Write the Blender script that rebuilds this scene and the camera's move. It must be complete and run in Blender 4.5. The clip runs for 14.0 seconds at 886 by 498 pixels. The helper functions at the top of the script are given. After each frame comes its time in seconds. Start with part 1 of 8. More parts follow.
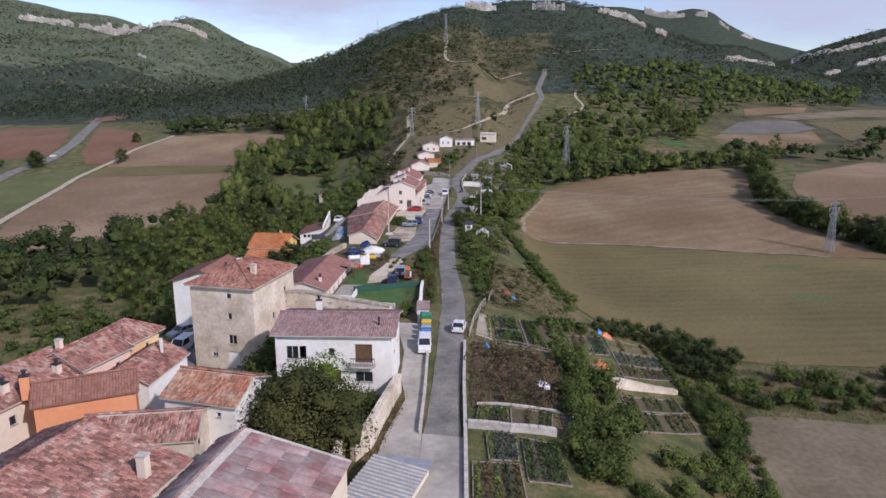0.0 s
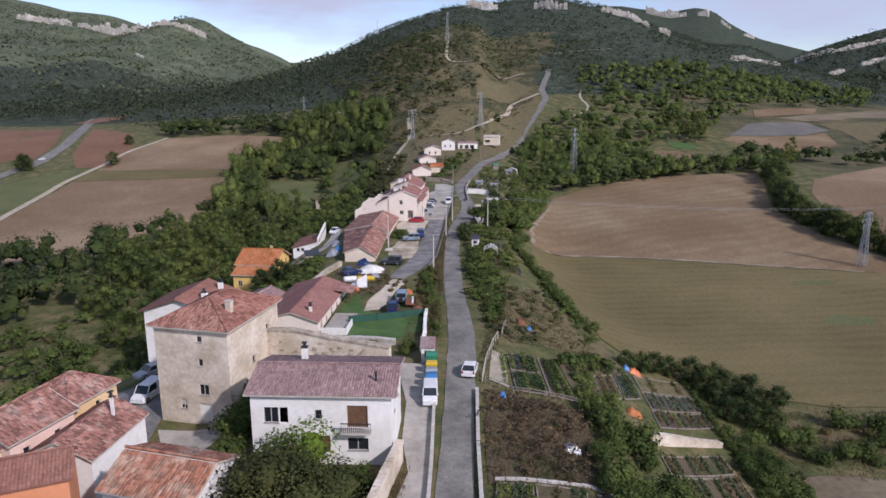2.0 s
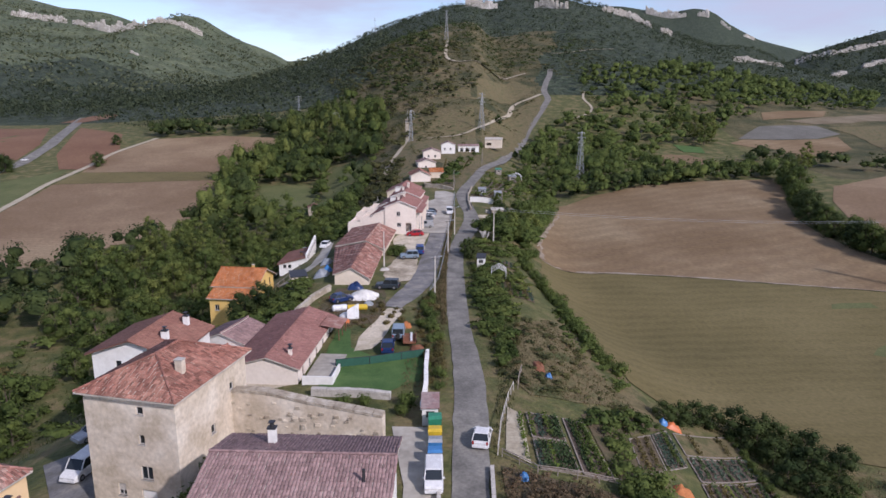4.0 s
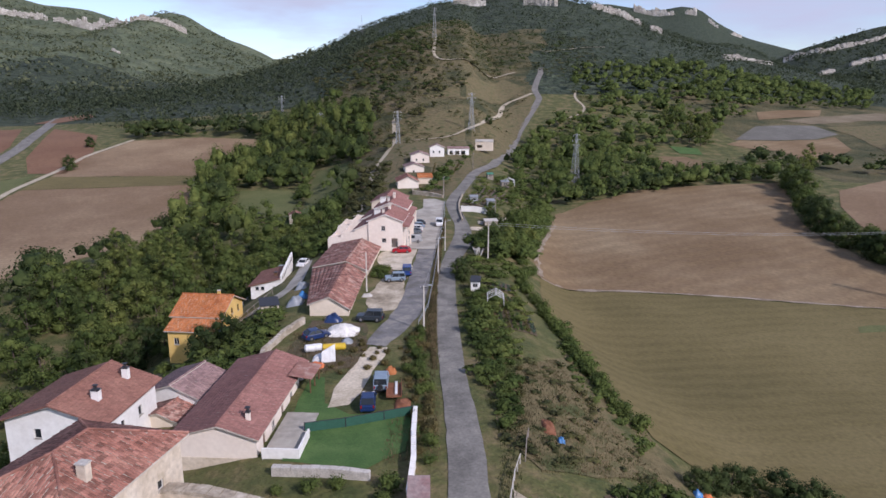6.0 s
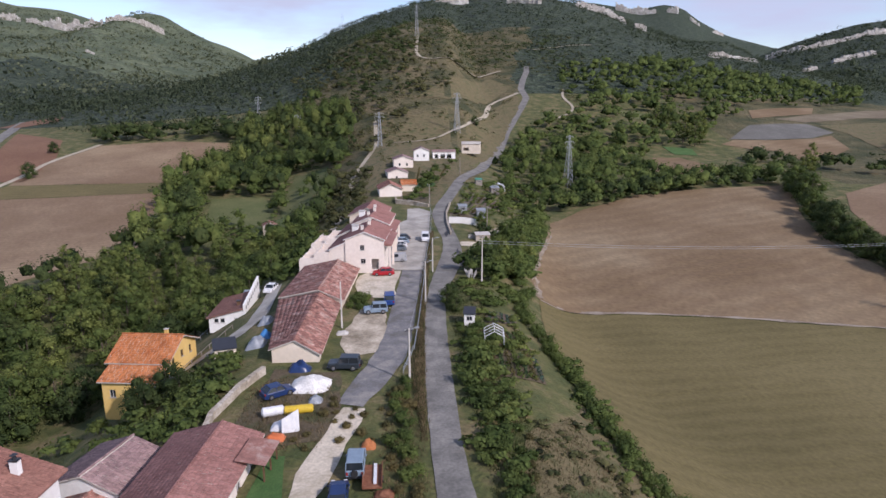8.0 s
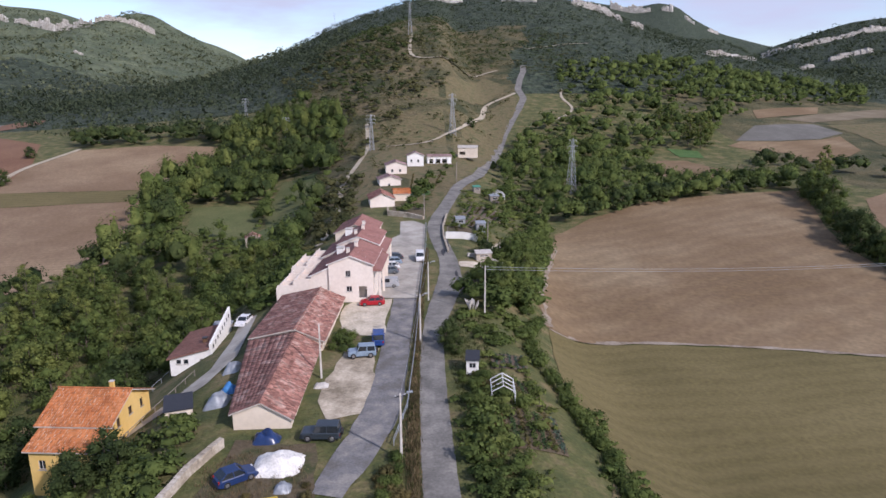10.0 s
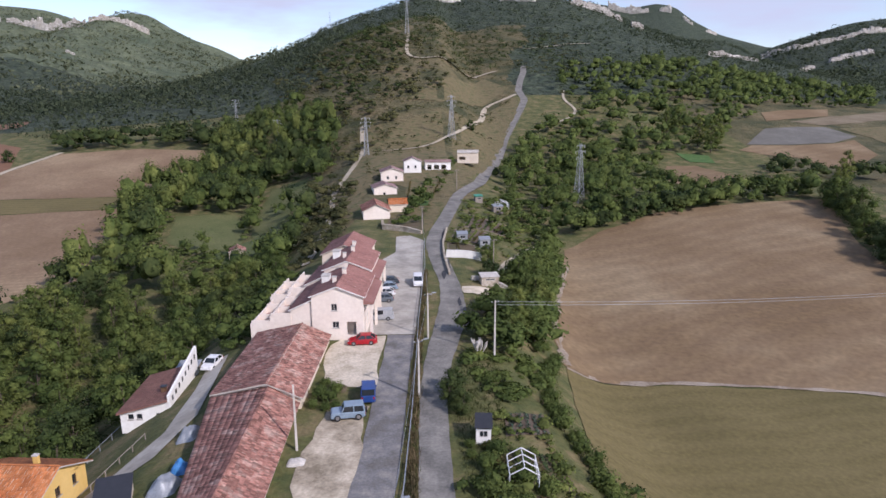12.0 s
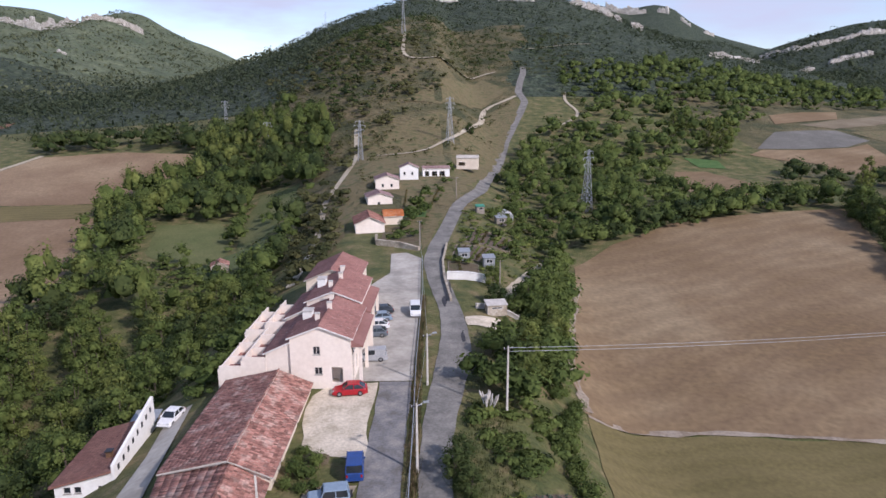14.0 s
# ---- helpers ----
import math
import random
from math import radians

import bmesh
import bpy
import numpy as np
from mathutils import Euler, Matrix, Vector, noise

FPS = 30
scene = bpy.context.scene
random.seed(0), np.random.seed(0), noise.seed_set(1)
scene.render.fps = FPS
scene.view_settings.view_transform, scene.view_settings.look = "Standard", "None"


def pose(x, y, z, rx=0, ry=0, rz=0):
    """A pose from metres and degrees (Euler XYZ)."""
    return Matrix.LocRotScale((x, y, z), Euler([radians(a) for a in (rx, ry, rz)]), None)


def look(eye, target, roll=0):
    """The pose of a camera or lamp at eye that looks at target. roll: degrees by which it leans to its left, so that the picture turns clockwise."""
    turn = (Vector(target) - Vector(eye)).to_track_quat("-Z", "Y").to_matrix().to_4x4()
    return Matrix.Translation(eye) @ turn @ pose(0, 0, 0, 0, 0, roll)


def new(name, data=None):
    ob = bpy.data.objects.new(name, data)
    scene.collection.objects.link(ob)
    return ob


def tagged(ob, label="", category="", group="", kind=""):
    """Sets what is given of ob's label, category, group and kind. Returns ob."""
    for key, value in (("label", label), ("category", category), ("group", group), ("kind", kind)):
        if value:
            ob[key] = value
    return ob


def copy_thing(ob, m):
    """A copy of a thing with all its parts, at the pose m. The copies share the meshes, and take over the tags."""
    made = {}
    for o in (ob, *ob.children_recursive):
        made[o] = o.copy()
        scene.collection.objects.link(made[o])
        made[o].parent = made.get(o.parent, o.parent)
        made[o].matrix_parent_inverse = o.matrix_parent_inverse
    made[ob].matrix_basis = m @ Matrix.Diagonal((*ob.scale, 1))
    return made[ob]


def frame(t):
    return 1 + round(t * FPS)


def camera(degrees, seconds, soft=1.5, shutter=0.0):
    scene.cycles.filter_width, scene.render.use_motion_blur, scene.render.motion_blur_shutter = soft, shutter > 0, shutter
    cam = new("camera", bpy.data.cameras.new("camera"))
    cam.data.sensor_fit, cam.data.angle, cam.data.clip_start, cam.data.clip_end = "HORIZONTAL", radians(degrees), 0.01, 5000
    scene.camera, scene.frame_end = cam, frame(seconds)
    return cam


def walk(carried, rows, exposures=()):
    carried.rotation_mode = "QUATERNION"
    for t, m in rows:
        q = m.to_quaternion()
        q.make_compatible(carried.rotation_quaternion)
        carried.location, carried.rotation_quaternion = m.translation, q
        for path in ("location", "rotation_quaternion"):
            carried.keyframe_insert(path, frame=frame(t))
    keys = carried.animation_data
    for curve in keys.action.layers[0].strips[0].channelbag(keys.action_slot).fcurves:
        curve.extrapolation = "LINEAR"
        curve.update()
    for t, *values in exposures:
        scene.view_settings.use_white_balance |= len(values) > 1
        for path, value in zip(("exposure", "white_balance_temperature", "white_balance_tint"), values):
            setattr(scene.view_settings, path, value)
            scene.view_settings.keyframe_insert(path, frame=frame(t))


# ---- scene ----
cam = camera(68.98, 14.0, soft=1.55)
PATH = [
    (0, (6.571, 3.131, 30.092), (3.432, 100.652, 8.186), 0.07),
    (0.5, (6.072, 7.066, 30.271), (2.938, 104.590, 8.381), 0.10),
    (1, (6.028, 7.147, 30.237), (2.917, 104.674, 8.356), 0.12),
    (1.5, (5.413, 13.189, 30.619), (2.279, 110.717, 8.743), 0.11),
    (2, (5.173, 16.398, 31.015), (2.002, 113.911, 9.078), 0.06),
    (2.5, (4.713, 20.415, 31.095), (1.606, 117.935, 9.184), 0.20),
    (3, (4.293, 24.305, 31.211), (1.300, 121.833, 9.314), 0.27),
    (5.5, (3.219, 43.118, 32.732), (1.512, 140.593, 10.468), 0.37),
    (6, (3.106, 46.764, 32.933), (2.098, 144.246, 10.655), 0.30),
    (6.5, (2.820, 51.743, 32.922), (2.721, 149.233, 10.660), 0.24),
    (7, (2.713, 55.546, 33.129), (3.213, 153.034, 10.865), 0.12),
    (7.5, (2.602, 60.159, 33.178), (3.528, 157.648, 10.927), -0.01),
    (8, (2.454, 64.454, 33.227), (3.797, 161.927, 10.928), -0.11),
    (10.5, (2.273, 84.605, 34.303), (4.560, 182.038, 11.908), -0.29),
    (11, (2.118, 89.247, 34.301), (4.572, 186.689, 11.959), -0.22),
    (11.5, (2.040, 94.892, 34.635), (4.569, 192.336, 12.312), -0.26),
    (12, (1.963, 97.104, 34.823), (4.562, 194.549, 12.516), -0.28),
    (12.5, (1.814, 103.810, 35.072), (4.597, 201.267, 12.835), -0.21),
    (13, (1.694, 108.051, 35.251), (4.667, 205.506, 13.033), -0.27),
    (13.5, (1.583, 108.315, 35.142), (4.635, 205.780, 12.979), -0.14),
    (14, (1.651, 112.312, 35.489), (4.808, 209.765, 13.287), -0.17),
]
walk(cam, [(t, look(eye, target, roll)) for t, eye, target, roll in PATH], [(0.0, 0.24, 6150, 23), (5.5, 0.28, 6150, 23), (11.0, 0.44, 6150, 23), (14.0, 0.46, 6150, 23)])

# ---- world, sun ----
SUN_TO = Vector((0.66, -0.62, 0.66)).normalized()
world = bpy.data.worlds.new("sky")
scene.world = world
world.use_nodes = True
wn, wl = world.node_tree.nodes, world.node_tree.links
wn.clear()
w_out = wn.new("ShaderNodeOutputWorld")
w_bg = wn.new("ShaderNodeBackground")
w_sky = wn.new("ShaderNodeTexSky")
w_sky.sky_type = "NISHITA"
w_sky.sun_disc = False
w_sky.sun_elevation = math.asin(SUN_TO.z)
w_sky.sun_rotation = math.atan2(SUN_TO.x, SUN_TO.y)
w_sky.altitude = 600
w_co = wn.new("ShaderNodeTexCoord")
w_map = wn.new("ShaderNodeMapping")
w_map.inputs["Scale"].default_value = (1.6, 1.6, 7.0)
w_cl = wn.new("ShaderNodeTexNoise")
w_cl.inputs["Scale"].default_value = 2.2
w_cl.inputs["Detail"].default_value = 7
w_ramp = wn.new("ShaderNodeValToRGB")
w_ramp.color_ramp.elements[0].position = 0.45
w_ramp.color_ramp.elements[1].position = 0.66
w_mix = wn.new("ShaderNodeMix")
w_mix.data_type = "RGBA"
w_mix.inputs[7].default_value = (3.55, 3.95, 4.85, 1)
wl.new(w_co.outputs["Generated"], w_map.inputs["Vector"])
wl.new(w_map.outputs["Vector"], w_cl.inputs["Vector"])
wl.new(w_cl.outputs["Fac"], w_ramp.inputs["Fac"])
wl.new(w_ramp.outputs["Color"], w_mix.inputs[0])
wl.new(w_sky.outputs["Color"], w_mix.inputs[6])
wl.new(w_mix.outputs[2], w_bg.inputs["Color"])
w_bg.inputs["Strength"].default_value = 0.125
wl.new(w_bg.outputs["Background"], w_out.inputs["Surface"])

sun_data = bpy.data.lights.new("sun", "SUN")
sun_data.energy, sun_data.angle, sun_data.color = 3.0, radians(1.5), (1.0, 0.95, 0.88)
sun = new("sun", sun_data)
sun.matrix_world = look(SUN_TO * 500, (0, 0, 0))


# ---- materials ----
def material(name, base, other, scale=1.0, rough=0.9, fine=9.0, bump=0.3, island=0.0, third=None, stretch=(1, 1, 1), turn=0.0, spec=0.3, bump_dist=0.05, per_object=0.0, grain=0.22):
    """Two-scale noise between two colours, fine grain, relief; optional variation per loose piece."""
    m = bpy.data.materials.new(name)
    m.use_nodes = True
    nt = m.node_tree
    n, l = nt.nodes, nt.links
    b = n["Principled BSDF"]
    co = n.new("ShaderNodeTexCoord")
    mp = n.new("ShaderNodeMapping")
    mp.inputs["Scale"].default_value = stretch
    mp.inputs["Rotation"].default_value = (0, 0, radians(turn))
    geo = n.new("ShaderNodeNewGeometry")
    l.new(geo.outputs["Position"], mp.inputs["Vector"])
    n1 = n.new("ShaderNodeTexNoise")
    n1.inputs["Scale"].default_value = scale
    n1.inputs["Detail"].default_value = 6
    n1.inputs["Roughness"].default_value = 0.62
    n2 = n.new("ShaderNodeTexNoise")
    n2.inputs["Scale"].default_value = fine
    n2.inputs["Detail"].default_value = 4
    l.new(mp.outputs["Vector"], n1.inputs["Vector"])
    l.new(mp.outputs["Vector"], n2.inputs["Vector"])
    r1 = n.new("ShaderNodeValToRGB")
    e = r1.color_ramp.elements
    e[0].position, e[1].position = 0.36, 0.64
    e[0].color, e[1].color = (*base, 1), (*other, 1)
    if third:
        x = e.new(0.5)
        x.color = (*third, 1)
    l.new(n1.outputs["Fac"], r1.inputs["Fac"])
    # grain: brightness about one
    mr = n.new("ShaderNodeMapRange")
    mr.inputs["From Min"].default_value, mr.inputs["From Max"].default_value = 0.25, 0.75
    mr.inputs["To Min"].default_value, mr.inputs["To Max"].default_value = 1 - grain, 1 + grain
    l.new(n2.outputs["Fac"], mr.inputs["Value"])
    mul = n.new("ShaderNodeVectorMath")
    mul.operation = "SCALE"
    l.new(r1.outputs["Color"], mul.inputs[0])
    l.new(mr.outputs["Result"], mul.inputs["Scale"])
    last = mul.outputs["Vector"]
    if island or per_object:
        if island:
            src, amount = geo.outputs["Random Per Island"], island
        else:
            src, amount = n.new("ShaderNodeObjectInfo").outputs["Random"], per_object
        m2 = n.new("ShaderNodeMapRange")
        m2.inputs["To Min"].default_value, m2.inputs["To Max"].default_value = 1 - amount, 1 + amount
        l.new(src, m2.inputs["Value"])
        mul2 = n.new("ShaderNodeVectorMath")
        mul2.operation = "SCALE"
        l.new(last, mul2.inputs[0])
        l.new(m2.outputs["Result"], mul2.inputs["Scale"])
        last = mul2.outputs["Vector"]
    l.new(last, b.inputs["Base Color"])
    b.inputs["Roughness"].default_value = rough
    b.inputs["Specular IOR Level"].default_value = spec
    if bump:
        bp = n.new("ShaderNodeBump")
        bp.inputs["Strength"].default_value = bump
        bp.inputs["Distance"].default_value = bump_dist
        l.new(n2.outputs["Fac"], bp.inputs["Height"])
        l.new(bp.outputs["Normal"], b.inputs["Normal"])
    return m


def banded(m, scale, turn, dark, amount=0.5, distortion=1.5):
    """Adds parallel worked lines (furrows, stubble rows, board marks) to a material."""
    n, l = m.node_tree.nodes, m.node_tree.links
    b = n["Principled BSDF"]
    old = b.inputs["Base Color"].links[0].from_socket
    geo = n.new("ShaderNodeNewGeometry")
    mp = n.new("ShaderNodeMapping")
    mp.inputs["Rotation"].default_value = (0, 0, radians(turn))
    wv = n.new("ShaderNodeTexWave")
    wv.inputs["Scale"].default_value = scale
    wv.inputs["Distortion"].default_value = distortion
    wv.inputs["Detail"].default_value = 3
    wv.inputs["Detail Scale"].default_value = 0.6
    l.new(geo.outputs["Position"], mp.inputs["Vector"])
    l.new(mp.outputs["Vector"], wv.inputs["Vector"])
    mr = n.new("ShaderNodeMapRange")
    mr.inputs["To Max"].default_value = amount
    l.new(wv.outputs["Fac"], mr.inputs["Value"])
    mx = n.new("ShaderNodeMix")
    mx.data_type = "RGBA"
    mx.inputs[7].default_value = (*dark, 1)
    l.new(mr.outputs["Result"], mx.inputs[0])
    l.new(old, mx.inputs[6])
    l.new(mx.outputs[2], b.inputs["Base Color"])
    return m


def glass_material(name, colour, rough=0.08):
    m = bpy.data.materials.new(name)
    m.use_nodes = True
    b = m.node_tree.nodes["Principled BSDF"]
    b.inputs["Base Color"].default_value = (*colour, 1)
    b.inputs["Roughness"].default_value = rough
    b.inputs["Specular IOR Level"].default_value = 0.6
    return m


def paint(name, colour, rough=0.35, metal=0.0):
    m = material(name, colour, tuple(c * 0.82 for c in colour), 1.5, rough, 14, 0.05, bump_dist=0.01, spec=0.5)
    m.node_tree.nodes["Principled BSDF"].inputs["Metallic"].default_value = metal
    return m


M_GRASS = material("rough_grass", (0.055, 0.069, 0.022), (0.165, 0.132, 0.064), 0.22, 0.95, 1.9, 0.8, third=(0.096, 0.098, 0.034), bump_dist=0.3)
M_DRYGRASS = material("dry_grass", (0.10, 0.085, 0.039), (0.065, 0.075, 0.026), 0.25, 0.95, 3.0, 0.7, third=(0.15, 0.12, 0.060), bump_dist=0.2)
M_SOIL_WEED = material("weedy_soil", (0.085, 0.065, 0.040), (0.055, 0.062, 0.023), 0.22, 0.95, 2.6, 0.8, third=(0.11, 0.085, 0.051), bump_dist=0.2)
M_LAWN = material("lawn", (0.046, 0.100, 0.026), (0.076, 0.135, 0.040), 0.4, 0.9, 6.0, 0.3)
M_PLOUGH = banded(material("ploughed_earth", (0.160, 0.106, 0.053), (0.255, 0.190, 0.111), 0.022, 0.95, 0.9, 0.5, third=(0.200, 0.138, 0.075), bump_dist=0.15), 0.05, 62, (0.125, 0.080, 0.047), 0.28, 7.0)
M_PLOUGH_L = banded(material("harrowed_earth", (0.159, 0.103, 0.055), (0.286, 0.211, 0.129), 0.014, 0.95, 0.9, 0.4, third=(0.196, 0.132, 0.079), bump_dist=0.15), 0.12, 80, (0.180, 0.118, 0.065), 0.3, 2.0)
M_REDSOIL = material("red_earth", (0.155, 0.080, 0.046), (0.190, 0.105, 0.060), 0.03, 0.95, 0.9, 0.4)
M_GREYSOIL = material("grey_earth", (0.112, 0.106, 0.090), (0.161, 0.154, 0.135), 0.06, 0.95, 1.2, 0.6, third=(0.135, 0.129, 0.111), bump_dist=0.2)
M_PALESOIL = material("pale_earth", (0.135, 0.106, 0.065), (0.20, 0.165, 0.107), 0.06, 0.95, 1.2, 0.7, third=(0.165, 0.132, 0.084), bump_dist=0.2)
M_STUBBLE = banded(material("stubble", (0.100, 0.083, 0.030), (0.155, 0.126, 0.053), 0.025, 0.95, 1.5, 0.4, third=(0.128, 0.104, 0.040), bump_dist=0.1), 0.085, 84, (0.180, 0.142, 0.064), 0.28, 6.0)
M_MARGIN = material("crumbled_field_edge", (0.20, 0.155, 0.11), (0.33, 0.28, 0.22), 0.3, 0.95, 2.0, 0.4)
M_GRASS_FRESH = material("fresh_meadow", (0.060, 0.085, 0.030), (0.100, 0.118, 0.046), 0.09, 0.95, 2.0, 0.4)
M_MEADOW = material("meadow", (0.075, 0.095, 0.031), (0.120, 0.125, 0.049), 0.05, 0.95, 1.4, 0.4)
M_ASPHALT = material("worn_asphalt", (0.128, 0.122, 0.109), (0.235, 0.223, 0.197), 0.30, 0.92, 3.2, 0.15, third=(0.175, 0.166, 0.149))
M_PATCH = material("bitumen_patch", (0.035, 0.035, 0.04), (0.06, 0.06, 0.065), 0.5, 0.85, 6, 0.2)
M_ASPHALT_OLD = material("broken_asphalt", (0.130, 0.122, 0.110), (0.245, 0.230, 0.207), 0.40, 0.92, 4.0, 0.3, third=(0.165, 0.161, 0.160))
M_CONCRETE = material("concrete_paving", (0.27, 0.25, 0.215), (0.43, 0.40, 0.345), 0.22, 0.9, 1.4, 0.08, grain=0.14, third=(0.36, 0.333, 0.288))
M_GRAVEL = material("pale_gravel", (0.40, 0.345, 0.255), (0.58, 0.51, 0.40), 0.35, 0.95, 3.0, 0.3, third=(0.51, 0.445, 0.345))
M_WHITEGRAVEL = material("white_gravel", (0.56, 0.54, 0.50), (0.74, 0.72, 0.68), 0.8, 0.95, 5.0, 0.5)
M_YARD = material("dusty_yard", (0.20, 0.165, 0.115), (0.50, 0.43, 0.33), 0.30, 0.95, 3.0, 0.3, third=(0.36, 0.305, 0.225))
M_DIRTROAD = material("dirt_track", (0.34, 0.29, 0.21), (0.43, 0.38, 0.29), 0.3, 0.95, 3.0, 0.3)
# far hillside ground, its green tinted blue-grey to stand for haze
M_WOODS_FLOOR = material("wooded_hillside", (0.028, 0.041, 0.026), (0.060, 0.076, 0.045), 0.075, 0.97, 0.16, 1.0, third=(0.042, 0.057, 0.035), bump_dist=7.0, grain=0.55)
M_SCRUB = material("scrub_hillside", (0.043, 0.049, 0.020), (0.144, 0.115, 0.059), 0.045, 0.97, 0.5, 0.9, third=(0.088, 0.081, 0.037), bump_dist=1.5)
# left range, lightened in its colour to stand for sun between clouds
M_HILL_SUNLIT = material("painted_sun_hillside", (0.066, 0.088, 0.050), (0.130, 0.150, 0.085), 0.012, 0.97, 0.11, 1.0, third=(0.095, 0.115, 0.066), bump_dist=7.0, grain=0.5)
M_ROCK = material("pale_limestone", (0.54, 0.51, 0.47), (0.70, 0.67, 0.62), 0.05, 0.95, 0.5, 1.0, third=(0.40, 0.37, 0.32), bump_dist=3.0)
M_TILE = material("clay_roof_tiles", (0.210, 0.092, 0.068), (0.310, 0.160, 0.120), 0.35, 0.9, 5.0, 0.3, island=0.42, third=(0.245, 0.115, 0.088))
M_TILE_OLD = material("old_clay_tiles", (0.200, 0.100, 0.080), (0.345, 0.235, 0.195), 0.6, 0.92, 6.0, 0.3, island=0.46, third=(0.265, 0.130, 0.103))
M_TILE_PINK = material("weathered_pink_tiles", (0.215, 0.142, 0.138), (0.285, 0.195, 0.185), 0.3, 0.9, 5.0, 0.25, island=0.25, third=(0.245, 0.162, 0.155))
M_TILE_NEW = material("red_concrete_tiles", (0.225, 0.110, 0.094), (0.280, 0.145, 0.125), 0.25, 0.85, 5.0, 0.2, island=0.18)
M_TILE_ORANGE = material("orange_clay_tiles", (0.330, 0.110, 0.038), (0.42, 0.165, 0.065), 0.4, 0.88, 5.0, 0.25, island=0.3)
M_TILE_BROWN = material("brown_roof_tiles", (0.215, 0.102, 0.078), (0.260, 0.132, 0.100), 0.3, 0.88, 5.0, 0.2, island=0.16)
M_TILE_PATCH = material("lichen_tiles", (0.28, 0.115, 0.070), (0.38, 0.26, 0.19), 0.6, 0.92, 5.0, 0.3, island=0.4, third=(0.31, 0.145, 0.092))
M_FIBRO = material("fibre_cement_sheet", (0.230, 0.105, 0.100), (0.300, 0.240, 0.225), 0.42, 0.9, 3.0, 0.2, island=0.30, third=(0.265, 0.185, 0.175))
M_ROOFEDGE = material("mortar_edge", (0.42, 0.38, 0.33), (0.55, 0.50, 0.44), 0.8, 0.9, 5, 0.2)
M_WHITE = material("white_render", (0.70, 0.68, 0.64), (0.80, 0.79, 0.76), 0.25, 0.9, 2.0, 0.04, grain=0.05, bump_dist=0.01)
M_CREAM = material("cream_render", (0.62, 0.53, 0.42), (0.70, 0.61, 0.50), 0.3, 0.9, 2.0, 0.04, grain=0.05, bump_dist=0.01)
M_PINKR = material("pink_render", (0.70, 0.50, 0.42), (0.76, 0.58, 0.50), 0.3, 0.9, 2.0, 0.04, grain=0.05, bump_dist=0.01)
M_PALEPINK = material("pale_pink_render", (0.70, 0.61, 0.53), (0.76, 0.68, 0.60), 0.25, 0.9, 2.0, 0.04, grain=0.05, bump_dist=0.01)
M_YELLOW = material("yellow_render", (0.66, 0.43, 0.13), (0.72, 0.50, 0.18), 0.3, 0.9, 2.0, 0.04, grain=0.05, bump_dist=0.01)
M_OCHRE = material("ochre_render", (0.66, 0.46, 0.25), (0.72, 0.53, 0.31), 0.3, 0.9, 2.0, 0.04, grain=0.05, bump_dist=0.01)
M_ORANGE = material("orange_render", (0.62, 0.25, 0.12), (0.68, 0.30, 0.16), 0.4, 0.9, 2.0, 0.04, grain=0.05, bump_dist=0.01)
M_STONE = material("old_stone_wall", (0.46, 0.385, 0.29), (0.68, 0.61, 0.51), 0.35, 0.95, 2.6, 0.25, third=(0.58, 0.50, 0.40), bump_dist=0.05, grain=0.16)
M_STONE_DK = material("rubble_wall", (0.26, 0.215, 0.165), (0.46, 0.41, 0.34), 0.7, 0.95, 3.0, 0.8, third=(0.36, 0.31, 0.24), bump_dist=0.12)
M_GLASS = glass_material("window_glass", (0.02, 0.025, 0.03))
M_FRAME = paint("window_frame_paint", (0.55, 0.53, 0.50), 0.5)
M_BROWNWOOD = material("brown_wood", (0.10, 0.055, 0.03), (0.16, 0.09, 0.05), 2, 0.7, 9, 0.2)
M_WEATHERED = material("weathered_wood", (0.20, 0.17, 0.14), (0.30, 0.26, 0.22), 1.5, 0.85, 8, 0.3)
M_DARKMETAL = paint("dark_metal", (0.045, 0.045, 0.05), 0.5, 0.3)
M_STEEL = paint("galvanised_steel", (0.36, 0.38, 0.40), 0.5, 0.4)
M_PALECONC = material("precast_concrete", (0.40, 0.37, 0.33), (0.52, 0.49, 0.45), 1.0, 0.85, 6, 0.15)
M_BARK = material("bark", (0.07, 0.055, 0.04), (0.13, 0.105, 0.08), 1.5, 0.95, 6, 0.6)


def leaf_material(name, base, other, variation=0.25):
    low = tuple(c * 0.8 for c in base)
    high = (other[0] * 1.15, other[1] * 1.05, other[2])
    m = material(name, low, high, 0.13, 0.8, 0.7, 0, island=variation, spec=0.15, grain=0.25)
    n, l = m.node_tree.nodes, m.node_tree.links
    b = n["Principled BSDF"]
    # thin leaves let part of the light through
    tr = n.new("ShaderNodeBsdfTranslucent")
    mx = n.new("ShaderNodeMixShader")
    mx.inputs[0].default_value = 0.34
    l.new(b.inputs["Base Color"].links[0].from_socket, tr.inputs["Color"])
    l.new(b.outputs["BSDF"], mx.inputs[1])
    l.new(tr.outputs["BSDF"], mx.inputs[2])
    l.new(mx.outputs["Shader"], n["Material Output"].inputs["Surface"])
    return m


